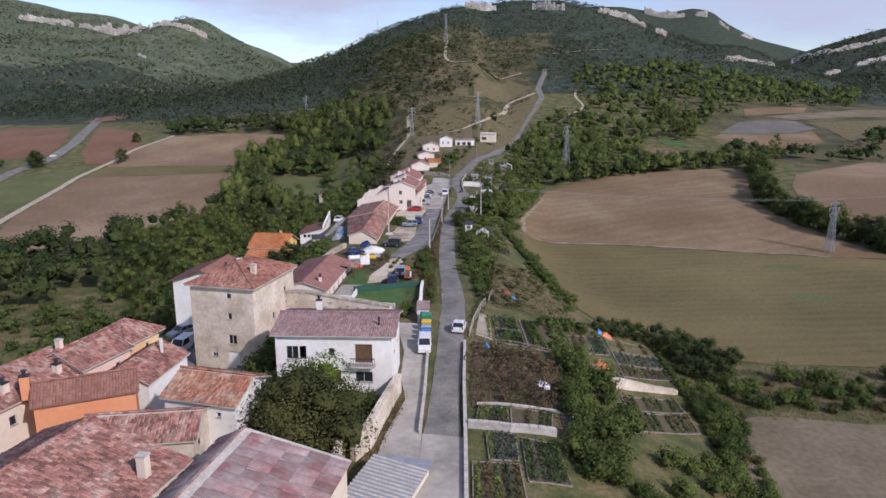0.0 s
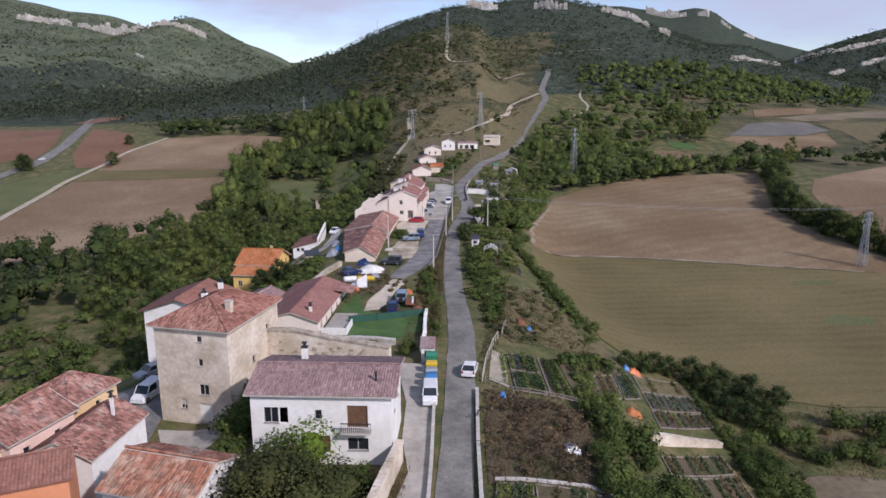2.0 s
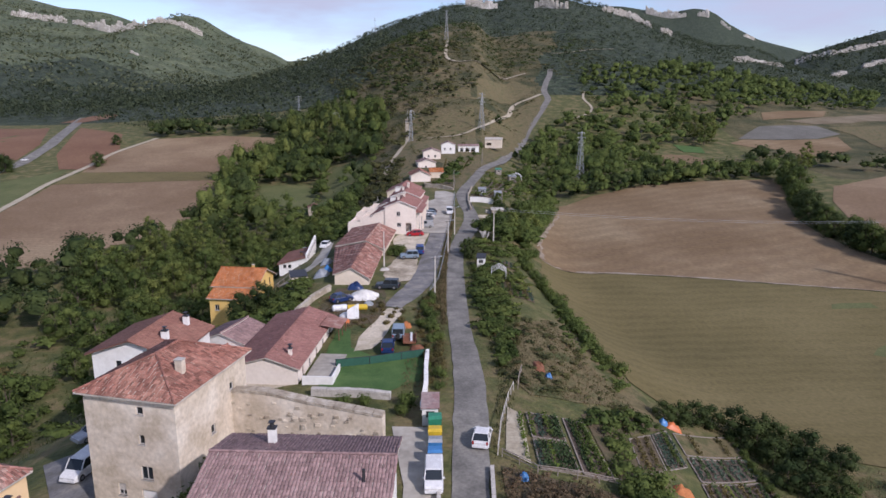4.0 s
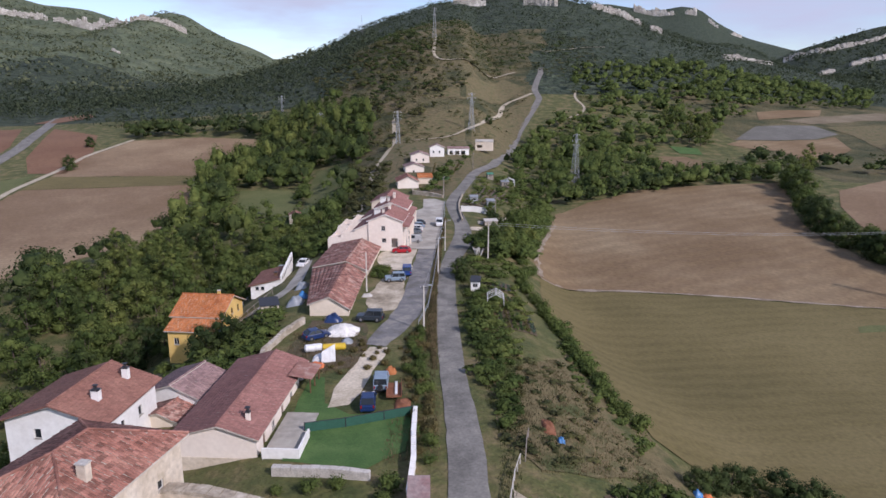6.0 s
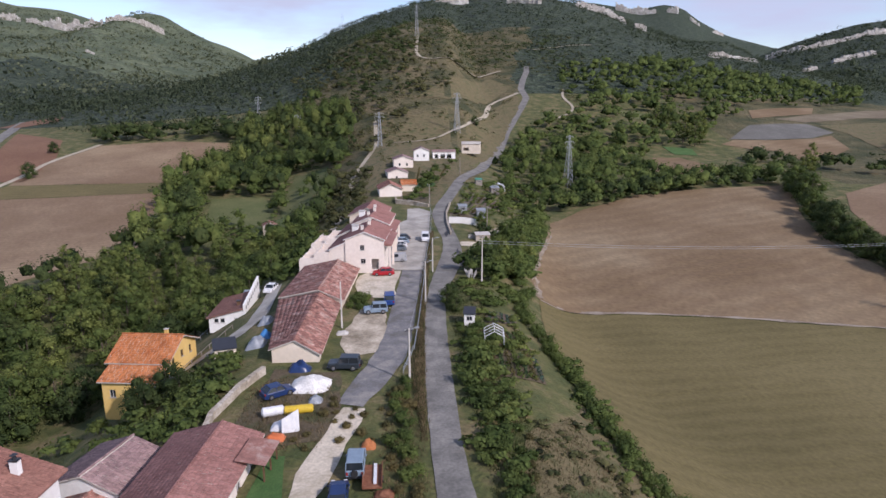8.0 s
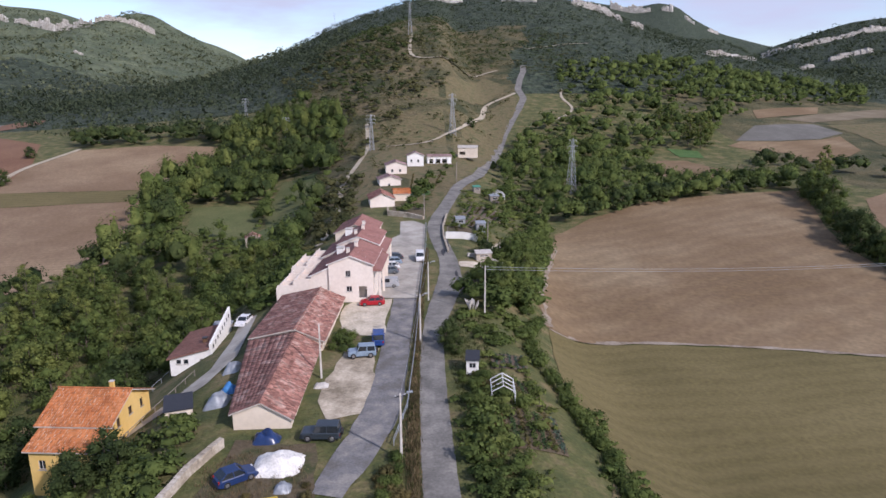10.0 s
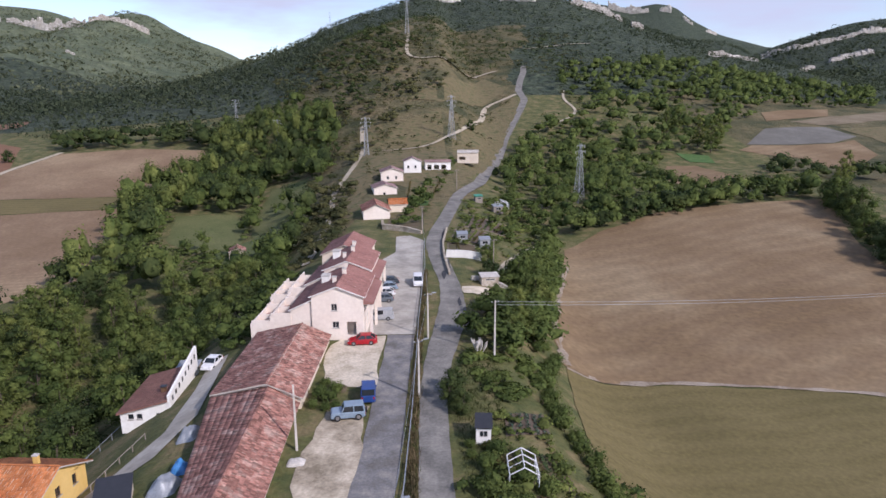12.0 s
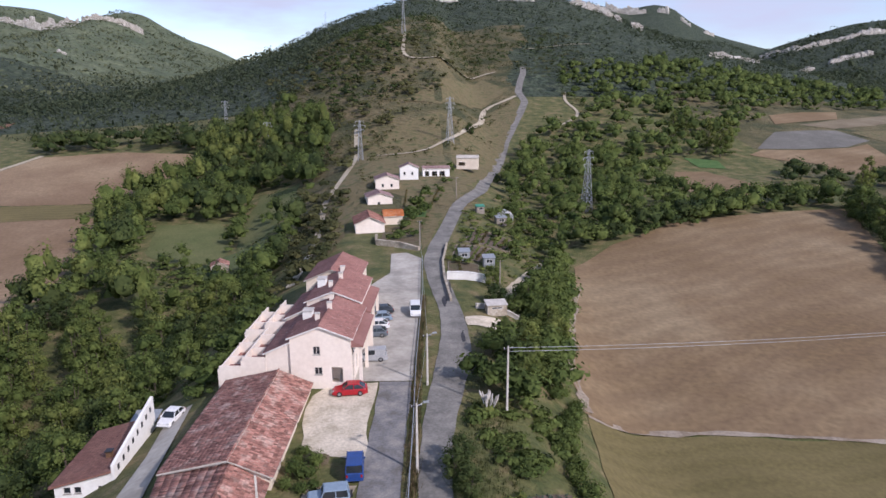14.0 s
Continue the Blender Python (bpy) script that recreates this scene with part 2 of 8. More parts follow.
M_LEAF = leaf_material("oak_leaves", (0.067, 0.103, 0.028), (0.115, 0.159, 0.045))
M_LEAF_WALNUT = leaf_material("walnut_leaves", (0.052, 0.070, 0.024), (0.092, 0.102, 0.036))
M_LEAF_DK = leaf_material("holm_oak_leaves", (0.037, 0.062, 0.022), (0.071, 0.101, 0.033))
M_LEAF_LT = leaf_material("poplar_leaves", (0.092, 0.130, 0.035), (0.155, 0.193, 0.055))
M_LEAF_OLIVE = leaf_material("dry_shrub_leaves", (0.095, 0.092, 0.036), (0.140, 0.122, 0.051))
M_LEAF_SCRUB = leaf_material("scrub_leaves", (0.062, 0.077, 0.031), (0.110, 0.115, 0.048))
M_LEAF_BRIGHT = leaf_material("bright_leaves", (0.11, 0.19, 0.025), (0.16, 0.25, 0.04))
# distant woods: blue-grey haze is mixed into the leaf colour
M_FOREST_HAZED = leaf_material("hazed_canopy", (0.037, 0.056, 0.033), (0.075, 0.099, 0.055), 0.10)


# ---- building blocks ----
class Shape:
    """Collects faces; becomes one mesh object."""

    def __init__(self):
        self.v, self.f = [], []

    def face(self, *pts):
        i = len(self.v)
        self.v += [tuple(p) for p in pts]
        self.f.append(tuple(range(i, i + len(pts))))
        return self

    def solid(self, bottom, top):
        """A prism between two rings of points (counter-clockwise from above)."""
        i, n = len(self.v), len(bottom)
        self.v += [tuple(p) for p in bottom] + [tuple(p) for p in top]
        self.f.append(tuple(range(i + n - 1, i - 1, -1)))
        self.f.append(tuple(range(i + n, i + 2 * n)))
        for k in range(n):
            j = (k + 1) % n
            self.f.append((i + k, i + j, i + n + j, i + n + k))
        return self

    def box(self, x0, x1, y0, y1, z0, z1, taper=0.0):
        t = taper
        return self.solid([(x0, y0, z0), (x1, y0, z0), (x1, y1, z0), (x0, y1, z0)],
                          [(x0 + t, y0 + t, z1), (x1 - t, y0 + t, z1), (x1 - t, y1 - t, z1), (x0 + t, y1 - t, z1)])

    def tube(self, a, b, r0, r1=None, n=8):
        a, b = Vector(a), Vector(b)
        r1 = r0 if r1 is None else r1
        w = (b - a).normalized()
        u = w.orthogonal().normalized()
        s = w.cross(u)
        ring = lambda c, r: [c + (u * math.cos(2 * math.pi * k / n) + s * math.sin(2 * math.pi * k / n)) * r for k in range(n)]
        return self.solid(ring(a, r0), ring(b, r1))

    def ball(self, c, r, flat=1.0, n=10, m=6):
        rings = []
        for j in range(1, m):
            a = math.pi * j / m
            rings.append([(c[0] + r * math.sin(a) * math.cos(2 * math.pi * k / n), c[1] + r * math.sin(a) * math.sin(2 * math.pi * k / n), c[2] - r * flat * math.cos(a)) for k in range(n)])
        i = len(self.v)
        for q in rings:
            self.v += q
        self.v += [(c[0], c[1], c[2] - r * flat), (c[0], c[1], c[2] + r * flat)]
        lo, hi = len(self.v) - 2, len(self.v) - 1
        for j in range(m - 2):
            for k in range(n):
                k2 = (k + 1) % n
                self.f.append((i + j * n + k, i + j * n + k2, i + (j + 1) * n + k2, i + (j + 1) * n + k))
        for k in range(n):
            k2 = (k + 1) % n
            self.f.append((lo, i + k2, i + k))
            self.f.append((hi, i + (m - 2) * n + k, i + (m - 2) * n + k2))
        return self

    def mesh(self, name, mat):
        me = bpy.data.meshes.new(name)
        me.from_pydata(self.v, [], self.f)
        me.materials.append(mat)
        me.update()
        return me


def part(name, shape, mat, parent=None, label=""):
    me = shape.mesh(name, mat) if isinstance(shape, Shape) else shape
    ob = new(name, me)
    if parent:
        ob.parent = parent
    return tagged(ob, label)


def thing(name, x, y, z, rz=0.0, label="", category="", group="", kind=""):
    ob = new(name)
    ob.matrix_world = pose(x, y, z, 0, 0, rz)
    ob.empty_display_size = 0.2
    return tagged(ob, label, category, group, kind)


def array_mesh(name, verts, faces, mat):
    """verts (n,3), faces (m,4 or 3) as numpy arrays, without Python loops."""
    me = bpy.data.meshes.new(name)
    verts, faces = np.asarray(verts, np.float32), np.asarray(faces, np.int32)
    m, k = faces.shape
    me.vertices.add(len(verts))
    me.vertices.foreach_set("co", verts.ravel())
    me.loops.add(m * k)
    me.loops.foreach_set("vertex_index", faces.ravel())
    me.polygons.add(m)
    me.polygons.foreach_set("loop_start", np.arange(0, m * k, k, dtype=np.int32))
    me.materials.append(mat)
    me.update(calc_edges=True)
    return me


# ---- the lie of the land ----
def ease(a, b, v):
    s = np.clip((v - a) / (b - a), 0, 1)
    return s * s * (3 - 2 * s)


def wobble(x, y, scale, seed=0.0):
    """Cheap smooth noise in -1..1 from crossed sines."""
    x, y = x / scale, y / scale
    return (np.sin(x * 1.7 + 1.3 * np.sin(y * 1.1 + seed) + seed) + np.sin(y * 1.9 + 1.7 * np.sin(x * 0.9 + seed * 2) + 2.1 * seed)
            + np.sin((x + y) * 1.3 + seed * 3 + np.sin(x * 2.3 - y * 1.6))) / 3


def ground(x, y):
    x, y = np.asarray(x, float), np.asarray(y, float)
    ridge = np.interp(y, [-60, 60, 95, 195, 254, 300, 352, 405, 520, 700], [-3.5, -2.6, -1.9, 0.0, 1.8, 4.0, 8.5, 13.0, 31.0, 62])
    left = np.interp(y, [-60, 60, 150, 250, 330, 470, 560, 900, 2000], [-14, -15, -19, -18, -12, 3, 8, 18, 60])
    right = np.interp(y, [-60, 90, 150, 190, 265, 325, 410, 575, 900, 2000], [-13, -12.5, -13, -11.5, -6, -1, 4, 9, 25, 60])
    # the village stands on a spur: wide at its near end
    edge = np.interp(y, [40, 70, 100, 135, 170, 260, 420], [-38, -34, -30, -20, -20, -14, -18])
    sl = ease(0, 1, (edge - x) / np.interp(y, [280, 340, 430, 540, 700], [42, 54, 72, 110, 170]))
    sr = ease(0, 1, (x - 9) / np.interp(y, [125, 165, 190, 215, 260], [37, 27, 24, 27, 34]))
    z = ridge + (left - ridge) * sl + (right - ridge) * sr
    z = z - 2.2 * ease(-14, -26, x) * ease(30, 70, y) * ease(150, 110, y)
    # hills: crest heights against bearing, rising from the valley
    xs = x * (1300 / np.maximum(y, 200)) ** 0.5
    crest = np.interp(xs, [-520, -379, -299, -238, -165, -83, -19, 46, 109, 184, 258, 323, 389, 455, 531, 631, 900],
                      [40, 76, 103, 124, 158, 191, 211, 223, 236, 234, 215, 190, 161, 133, 120, 82, 60])
    s = np.clip((y - 400) / 900, 0, 1)
    c = z * (1 - s) + crest * s ** 1.15 * (1 - 0.0 * s)
    c = np.where(y > 1300, crest - (y - 1300) * 0.35, c)
    z = np.where(y > 400, np.maximum(np.where(y > 1300, -50, z * (1 - s) + 20 * s), c), z)
    xl = x * (2800 / np.maximum(y, 200)) ** 0.6
    lc = np.interp(xl, [-2600, -1935, -1795, -1655, -1466, -1302, -1200, -1142, -1072, -992, -900, -760, -689, -560], [520, 472, 442, 404, 378, 340, 355, 384, 371, 317, 262, 214, 180, 60])
    s = np.clip((y - 750) / 2050, 0, 1)
    z = np.maximum(z, np.where(y > 2800, lc - (y - 2800) * 0.3, 15 + (lc - 15) * s ** 0.95) * (s > 0) - 40 * (s <= 0))
    xm = x * (2700 / np.maximum(y, 200)) ** 0.8
    mc = np.interp(xm, [200, 619, 797, 894, 968, 1041, 1156, 1348, 1700], [420, 409, 379, 387, 376, 334, 285, 238, 180])
    s = np.clip((y - 1500) / 1200, 0, 1)
    z = np.maximum(z, np.where(xm > 150, np.where(y > 2700, mc - (y - 2700) * 0.3, 20 + (mc - 20) * s), -60) * (s > 0) - 60 * (s <= 0))
    xr = x * (2000 / np.maximum(y, 200)) ** 0.8
    rc = np.interp(xr, [700, 914, 1000, 1117, 1221, 1700], [40, 149, 184, 215, 246, 330])
    s = np.clip((y - 850) / 1150, 0, 1)
    z = np.maximum(z, np.where(xr > 700, np.where(y > 2000, rc - (y - 2000) * 0.3, 10 + (rc - 10) * s ** 1.1), -60) * (s > 0) - 60 * (s <= 0))
    s = np.clip((y - 3600) / 1000, 0, 1)
    z = np.maximum(z, 315 * s - 40 * (s <= 0))
    rough = ease(600, 1400, y)
    z = z + rough * (6 * ease(1700, 1300, y) * wobble(x, y, 60, 1.0) + 12 * wobble(x, y, 170, 4.0))
    return z


def gz(x, y):
    return float(ground(x, y))


def axis(breaks):
    out = []
    for a, b, step in breaks:
        out += list(np.arange(a, b, step))
    return np.array(out + [breaks[-1][1]])


GX = axis([(-4200, -2400, 120), (-2400, -300, 28), (-300, -100, 8), (-100, 80, 2.5), (80, 240, 5), (240, 700, 16), (700, 1700, 28), (1700, 4200, 120)])
GY = axis([(-400, -20, 40), (-20, 330, 2.5), (330, 700, 6), (700, 1500, 14), (1500, 3000, 26), (3000, 5200, 110)])


def ground_sheet():
    X, Y = np.meshgrid(GX, GY)
    Z = ground(X, Y)
    nx, ny = len(GX), len(GY)
    v = np.stack([X, Y, Z], -1).reshape(-1, 3)
    i = (np.arange(ny - 1)[:, None] * nx + np.arange(nx - 1)[None, :])
    f = np.stack([i, i + 1, i + nx + 1, i + nx], -1).reshape(-1, 4)
    me = array_mesh("ground", v, f, M_GRASS)
    for m in (M_WOODS_FLOOR, M_SCRUB, M_HILL_SUNLIT):
        me.materials.append(m)
    cx, cy = (X[:-1, :-1] + X[1:, 1:]).ravel() / 2, (Y[:-1, :-1] + Y[1:, 1:]).ravel() / 2
    idx = np.zeros(len(f), np.int32)
    idx[(cy > 560)] = 1
    idx[(cx > 175) & (cy > 330) & (cy < 600 + 40 * wobble(cx, cy, 60, 4))] = 2
    bx = cx - 0.10 * (cy - 380)
    idx[(cy > 300) & (cy < 830 + 60 * wobble(cx, cy, 90, 2)) & (bx > -55 - 0.22 * (cy - 380) + 14 * wobble(cx, cy, 40, 3)) & (bx < 22 + 0.10 * (cy - 380) + 12 * wobble(cx, cy, 35, 5))] = 2
    # the left range takes the ground with sunlight in its colour
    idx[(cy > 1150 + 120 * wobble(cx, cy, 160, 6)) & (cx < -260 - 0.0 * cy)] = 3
    me.polygons.foreach_set("material_index", idx)
    me.polygons.foreach_set("use_smooth", np.ones(len(f), bool))
    ob = new("ground", me)
    return tagged(ob, "valley ground of rough grass, scrub and wooded hillsides", "ground", kind="structure")


ground_sheet()


def inside(px, py, poly):
    res = np.zeros(np.shape(px), bool)
    n = len(poly)
    for k in range(n):
        (x0, y0), (x1, y1) = poly[k], poly[(k + 1) % n]
        if y0 == y1:
            continue
        c = ((y0 > py) != (y1 > py)) & (px < (x1 - x0) * (py - y0) / (y1 - y0) + x0)
        res ^= c
    return res


def draped(name, poly, mat, lift, label, category, step=2.5, edge=0.8, rag=0.0, height=0.0, parent=None, kind="structure"):
    """A sheet that lies on the ground inside a plan outline: outline densified, filled and sampled on the land."""
    pts = []
    n = len(poly)
    for k in range(n):
        a, b = Vector(poly[k]), Vector(poly[(k + 1) % n])
        m = max(1, int((b - a).length / step))
        for j in range(m):
            p = a.lerp(b, j / m)
            if rag:
                d = (b - a).normalized()
                q = rag * float(wobble(p.x, p.y, 4.0, 2.0) + 0.6 * wobble(p.x, p.y, 1.3, 5.0))
                p = p + Vector((-d.y, d.x)) * q
            pts.append(p)
    bm = bmesh.new()
    vs = [bm.verts.new((p.x, p.y, 0)) for p in pts]
    bm.faces.new(vs)
    xs, ys = [p.x for p in pts], [p.y for p in pts]
    for axis_n, lo, hi in (((1, 0, 0), min(xs), max(xs)), ((0, 1, 0), min(ys), max(ys))):
        k = lo + step
        while k < hi:
            bmesh.ops.bisect_plane(bm, geom=bm.verts[:] + bm.edges[:] + bm.faces[:], plane_co=(k * axis_n[0], k * axis_n[1], 0), plane_no=axis_n)
            k += step
    co = np.array([v.co[:] for v in bm.verts])
    z = ground(co[:, 0], co[:, 1]) + lift
    for v, h in zip(bm.verts, z):
        v.co.z = h
    bmesh.ops.recalc_face_normals(bm, faces=bm.faces[:])
    if sum(f.normal.z for f in bm.faces) < 0:
        bmesh.ops.reverse_faces(bm, faces=bm.faces[:])
    me = bpy.data.meshes.new(name)
    bm.to_mesh(me)
    bm.free()
    me.materials.append(mat)
    me.polygons.foreach_set("use_smooth", np.ones(len(me.polygons), bool))
    ob = new(name, me)
    if parent:
        ob.parent = parent
    return tagged(ob, label, category, kind=kind)


def ribbon(name, line, widths, mat, lift, label, category, step=2.0, edge=0.0, kind="structure"):
    """A road along a centre line, with its own width at every point, lying on the land."""
    line = [Vector(p) for p in line]
    cum = [0.0]
    for a, b in zip(line, line[1:]):
        cum.append(cum[-1] + (b - a).length)
    m = max(2, int(cum[-1] / step))
    s = np.linspace(0, cum[-1], m)
    # smooth the centre line a little
    cx, cy, cw = np.interp(s, cum, [p.x for p in line]), np.interp(s, cum, [p.y for p in line]), np.interp(s, cum, widths)
    k = np.ones(5) / 5
    for arr in (cx, cy):
        if m > 12:
            pad = np.pad(arr, 2, mode="edge")
            arr[2:-2] = np.convolve(pad, k, "valid")[2:-2]
    tx, ty = np.gradient(cx), np.gradient(cy)
    ln = np.hypot(tx, ty)
    nx, ny = -ty / ln, tx / ln
    cols = [-1, -0.5, 0, 0.5, 1]
    V = []
    for c in cols:
        jit = edge * (wobble(cx, cy, 1.7, 3.0 + c) + 0.7 * wobble(cx, cy, 0.7, c)) if abs(c) == 1 else 0
        px, py = cx + nx * (c * cw / 2 + jit * c), cy + ny * (c * cw / 2 + jit * c)
        zc = ground(cx, cy)
        pz = 0.35 * ground(px, py) + 0.65 * zc
        V.append(np.stack([px, py, np.maximum(pz, ground(px, py)) + lift - (0.02 if abs(c) == 1 else 0)], -1))
    V = np.stack(V, 1).reshape(-1, 3)
    n = len(cols)
    i = (np.arange(m - 1)[:, None] * n + np.arange(n - 1)[None, :])
    f = np.stack([i + 1, i, i + n, i + n + 1], -1).reshape(-1, 4)
    me = array_mesh(name, V, f, mat)
    me.polygons.foreach_set("use_smooth", np.ones(len(me.polygons), bool))
    ob = new(name, me)
    return tagged(ob, label, category, kind=kind)

# ---- fields and roads ----
F_RIGHT = [(24.5, 195.4), (24.6, 206), (29.4, 226), (34, 245), (40.2, 269), (55, 288), (80, 310), (100, 318), (116, 322.6), (149, 328), (140, 308), (128, 280), (120.5, 258), (118, 240), (119, 220), (123, 200), (128, 180.6), (110, 183), (66, 192.4), (47, 195)]
draped("ploughed_field", F_RIGHT, M_PLOUGH, 0.14, "bare reddish-brown ploughed field", "field", 5, rag=0.4)
ribbon("field_margin", [(24.8, 196), (26, 212), (31, 232), (37.5, 254)], [1.6, 1.4, 1.2, 0.8], M_MARGIN, 0.18, "pale crumbly margin of the ploughed field", "field margin", 2, edge=0.5)
ribbon("field_border", [(24.8, 195.6), (36, 195.6), (47, 195.2), (66, 192.6), (110, 183)], [1.8, 1.1, 0.9, 0.9, 0.8], M_MARGIN, 0.16, "pale strip between ploughed field and stubble", "field margin", 3, edge=0.4)
F_STUB = [(24.6, 194.8), (47, 194.4), (66, 191.8), (110, 182.4), (155, 175.4), (210, 160), (240, 150), (180, 125), (110, 113), (75, 106), (60, 106), (46, 110), (34, 114), (28.4, 119.5), (25.6, 135), (23.8, 152), (21.6, 170), (23.2, 185)]
draped("stubble_field", F_STUB, M_STUBBLE, 0.12, "mown stubble field with faint mowing lines", "field", 5, rag=0.4)
F_SQ = [(43, 86), (48, 87.5), (75, 84), (90, 70), (70, 40), (40, 55), (38, 70)]
draped("pale_field", F_SQ, M_PALESOIL, 0.10, "pale dry tilled field with clods", "field", 4, rag=0.3)
F_LEFT = [(-202, 467), (-160, 472), (-120, 463), (-113, 433), (-128, 400), (-131, 386), (-205, 381), (-211, 430)]
draped("harrowed_field", F_LEFT, M_PLOUGH_L, 0.14, "bare brown harrowed field in the valley", "field", 8, rag=0.6)
draped("green_strip", [(-205, 380.4), (-131, 385.4), (-125, 366), (-203, 352)], M_STUBBLE, 0.14, "strip of sparse green crop between bare fields", "field", 8, rag=0.5)
F_LEFT2 = [(-203, 351.4), (-125, 365.4), (-108, 310), (-100, 282), (-118, 250), (-136, 200), (-160, 210), (-185, 270), (-198, 325)]
draped("lower_field", F_LEFT2, M_PLOUGH_L, 0.14, "lower bare brown field beside the valley wood", "field", 8, rag=0.6)
draped("verge_field", [(-193, 278), (-200, 330), (-216, 385), (-238, 345), (-260, 300), (-240, 250)], M_MEADOW, 0.10, "green meadow between track and main road", "field", 8)
draped("red_field_far", [(-368, 535), (-318, 535), (-275, 455), (-262, 412), (-280, 402), (-350, 430)], M_REDSOIL, 0.14, "reddish bare field beyond the main road", "field", 10)
draped("red_field", [(-291, 530), (-238, 491), (-214, 440), (-202, 388), (-222, 388), (-246, 425), (-262, 465)], M_REDSOIL, 0.14, "reddish bare field beside the main road", "field", 10)
ribbon("valley_track", [(-180, 245), (-188, 275), (-206, 349), (-213, 430), (-203, 470)], [3.2] * 5, M_DIRTROAD, 0.25, "pale dirt track through the valley fields", "track", 4)
ribbon("main_road", [(-240, 320), (-252, 366), (-252, 398), (-267, 455), (-308, 552), (-340, 620)], [8] * 6, M_ASPHALT, 0.30, "wide grey main road in the valley", "road", 5)
draped("road_cutting", [(-332, 570), (-310, 566), (-300, 600), (-318, 640), (-340, 630)], M_REDSOIL, 0.4, "bare earth cutting beside the main road", "bank", 8)
draped("clearing_near", [(-98, 354), (-75, 355), (-64, 336), (-62, 316), (-70, 304), (-88, 318)], M_MEADOW, 0.12, "green clearing in the valley wood", "meadow", 5, rag=0.8)
draped("clearing_far", [(-63, 336), (-67, 388), (-50, 384), (-45, 354), (-49, 328), (-58, 318)], M_MEADOW, 0.12, "narrow green clearing below the ridge", "meadow", 5, rag=0.8)
draped("clearing_lawn", [(-60, 317), (-50, 326), (-48, 304), (-54, 290), (-66, 296), (-68, 304)], M_GRASS_FRESH, 0.12, "small green meadow beside the valley ruin", "meadow", 4, rag=0.8)
ribbon("ridge_track", [(-25.5, 240), (-26, 258), (-26.3, 274), (-27.4, 293), (-31, 327), (-29, 350), (-27.5, 375), (-27, 400), (-31, 441)], [2.0] * 9, M_DIRTROAD, 0.24, "pale dirt track along the ridge flank", "track", 3)
draped("dry_hill_field", [(-8, 481), (5, 508), (18, 536), (34, 580), (47, 612), (63, 579), (43, 535), (12, 476)], M_DRYGRASS, 0.35, "dry brown field on the hill spur", "field", 8, rag=1.0)
ribbon("hill_track", [(-11, 659), (-11.2, 600), (-10, 580), (1.8, 568), (23.8, 587), (47.5, 626), (60, 634)], [2.6] * 7, M_DIRTROAD, 0.6, "pale track climbing the hill", "track", 5)
ribbon("spur_track", [(66, 560), (42, 529), (38, 505), (36, 487), (18, 429), (4, 406), (-18, 398)], [3.0, 2.6, 3.4, 3.0, 1.8, 1.6, 1.2], M_DIRTROAD, 0.45, "pale dirt track across the dry spur", "track", 4)
ribbon("side_track", [(101, 569), (96, 545), (99, 524), (98, 511), (90, 497), (79, 486)], [1.8] * 6, M_DIRTROAD, 0.45, "short pale track on the right flank", "track", 4)
draped("dry_bank", [(-12, 330), (-20, 380), (-16, 430), (0, 455), (28, 470), (60, 560), (66, 545), (50, 470), (34, 405), (27, 372), (17, 335), (10, 305), (2, 312)], M_DRYGRASS, 0.10, "dry grass bank beside the upper road", "bank", 6, rag=1.5)
draped("dry_flank", [(-26, 250), (-28.6, 293), (-32.6, 327), (-30.4, 350), (-29, 376), (-29, 400), (-33, 441), (-20, 446), (-18, 400), (-15, 350), (-18.4, 318), (-18.4, 296), (-19, 262)], M_DRYGRASS, 0.10, "dry tan grass on the ridge flank", "bank", 5, rag=1.2)
draped("stony_plot", [(-9.4, 263.4), (-4, 261.2), (0.8, 258), (1.6, 283), (-7, 286)], M_SOIL_WEED, 0.08, "stony brown plot above a retaining wall", "plot", 2.5, rag=0.4)
draped("junction_bank", [(1.2, 256), (2.8, 262), (6.0, 285), (9.6, 302), (4.6, 304), (1.8, 284)], M_DRYGRASS, 0.08, "dry grass bank beside the road junction", "bank", 2.5, rag=0.5)
draped("grey_field", [(176, 445), (190, 464), (206, 485), (230, 494), (251, 498), (254, 472), (229, 453), (200, 446)], M_GREYSOIL, 0.2, "pale grey bare field", "field", 8)
draped("brown_field", [(166, 433), (178, 443.5), (200, 444.5), (229, 451.5), (246, 462), (235, 425), (206, 398), (192.5, 397), (190, 418), (176, 424)], M_PLOUGH, 0.2, "brown bare field behind the tree line", "field", 8)
draped("far_brown_field", [(228, 534), (262, 556), (296, 571), (277, 539), (218, 507)], M_PLOUGH, 0.3, "far brown field below the hills", "field", 10)
draped("small_brown_field", [(117.5, 404), (132, 403.5), (137, 386), (141, 362), (136, 351), (106, 352), (106, 378)], M_PLOUGH, 0.2, "small bare field among hedges", "field", 6)
draped("bright_green_plot", [(130, 427), (145, 422), (143, 408), (131, 410)], M_LAWN, 0.2, "bright green crop plot among the trees", "field", 5)
draped("hedge_meadow", [(128, 512), (148, 504), (143, 488), (128, 490)], M_MEADOW, 0.3, "tan meadow among the valley trees", "meadow", 6, rag=1.0)
draped("right_brown_field", [(163, 312), (218, 350), (260, 330), (230, 230), (170, 190), (140, 190), (136, 225), (138, 255), (148, 285)], M_PLOUGH_L, 0.14, "bare field beyond the tree line", "field", 8)
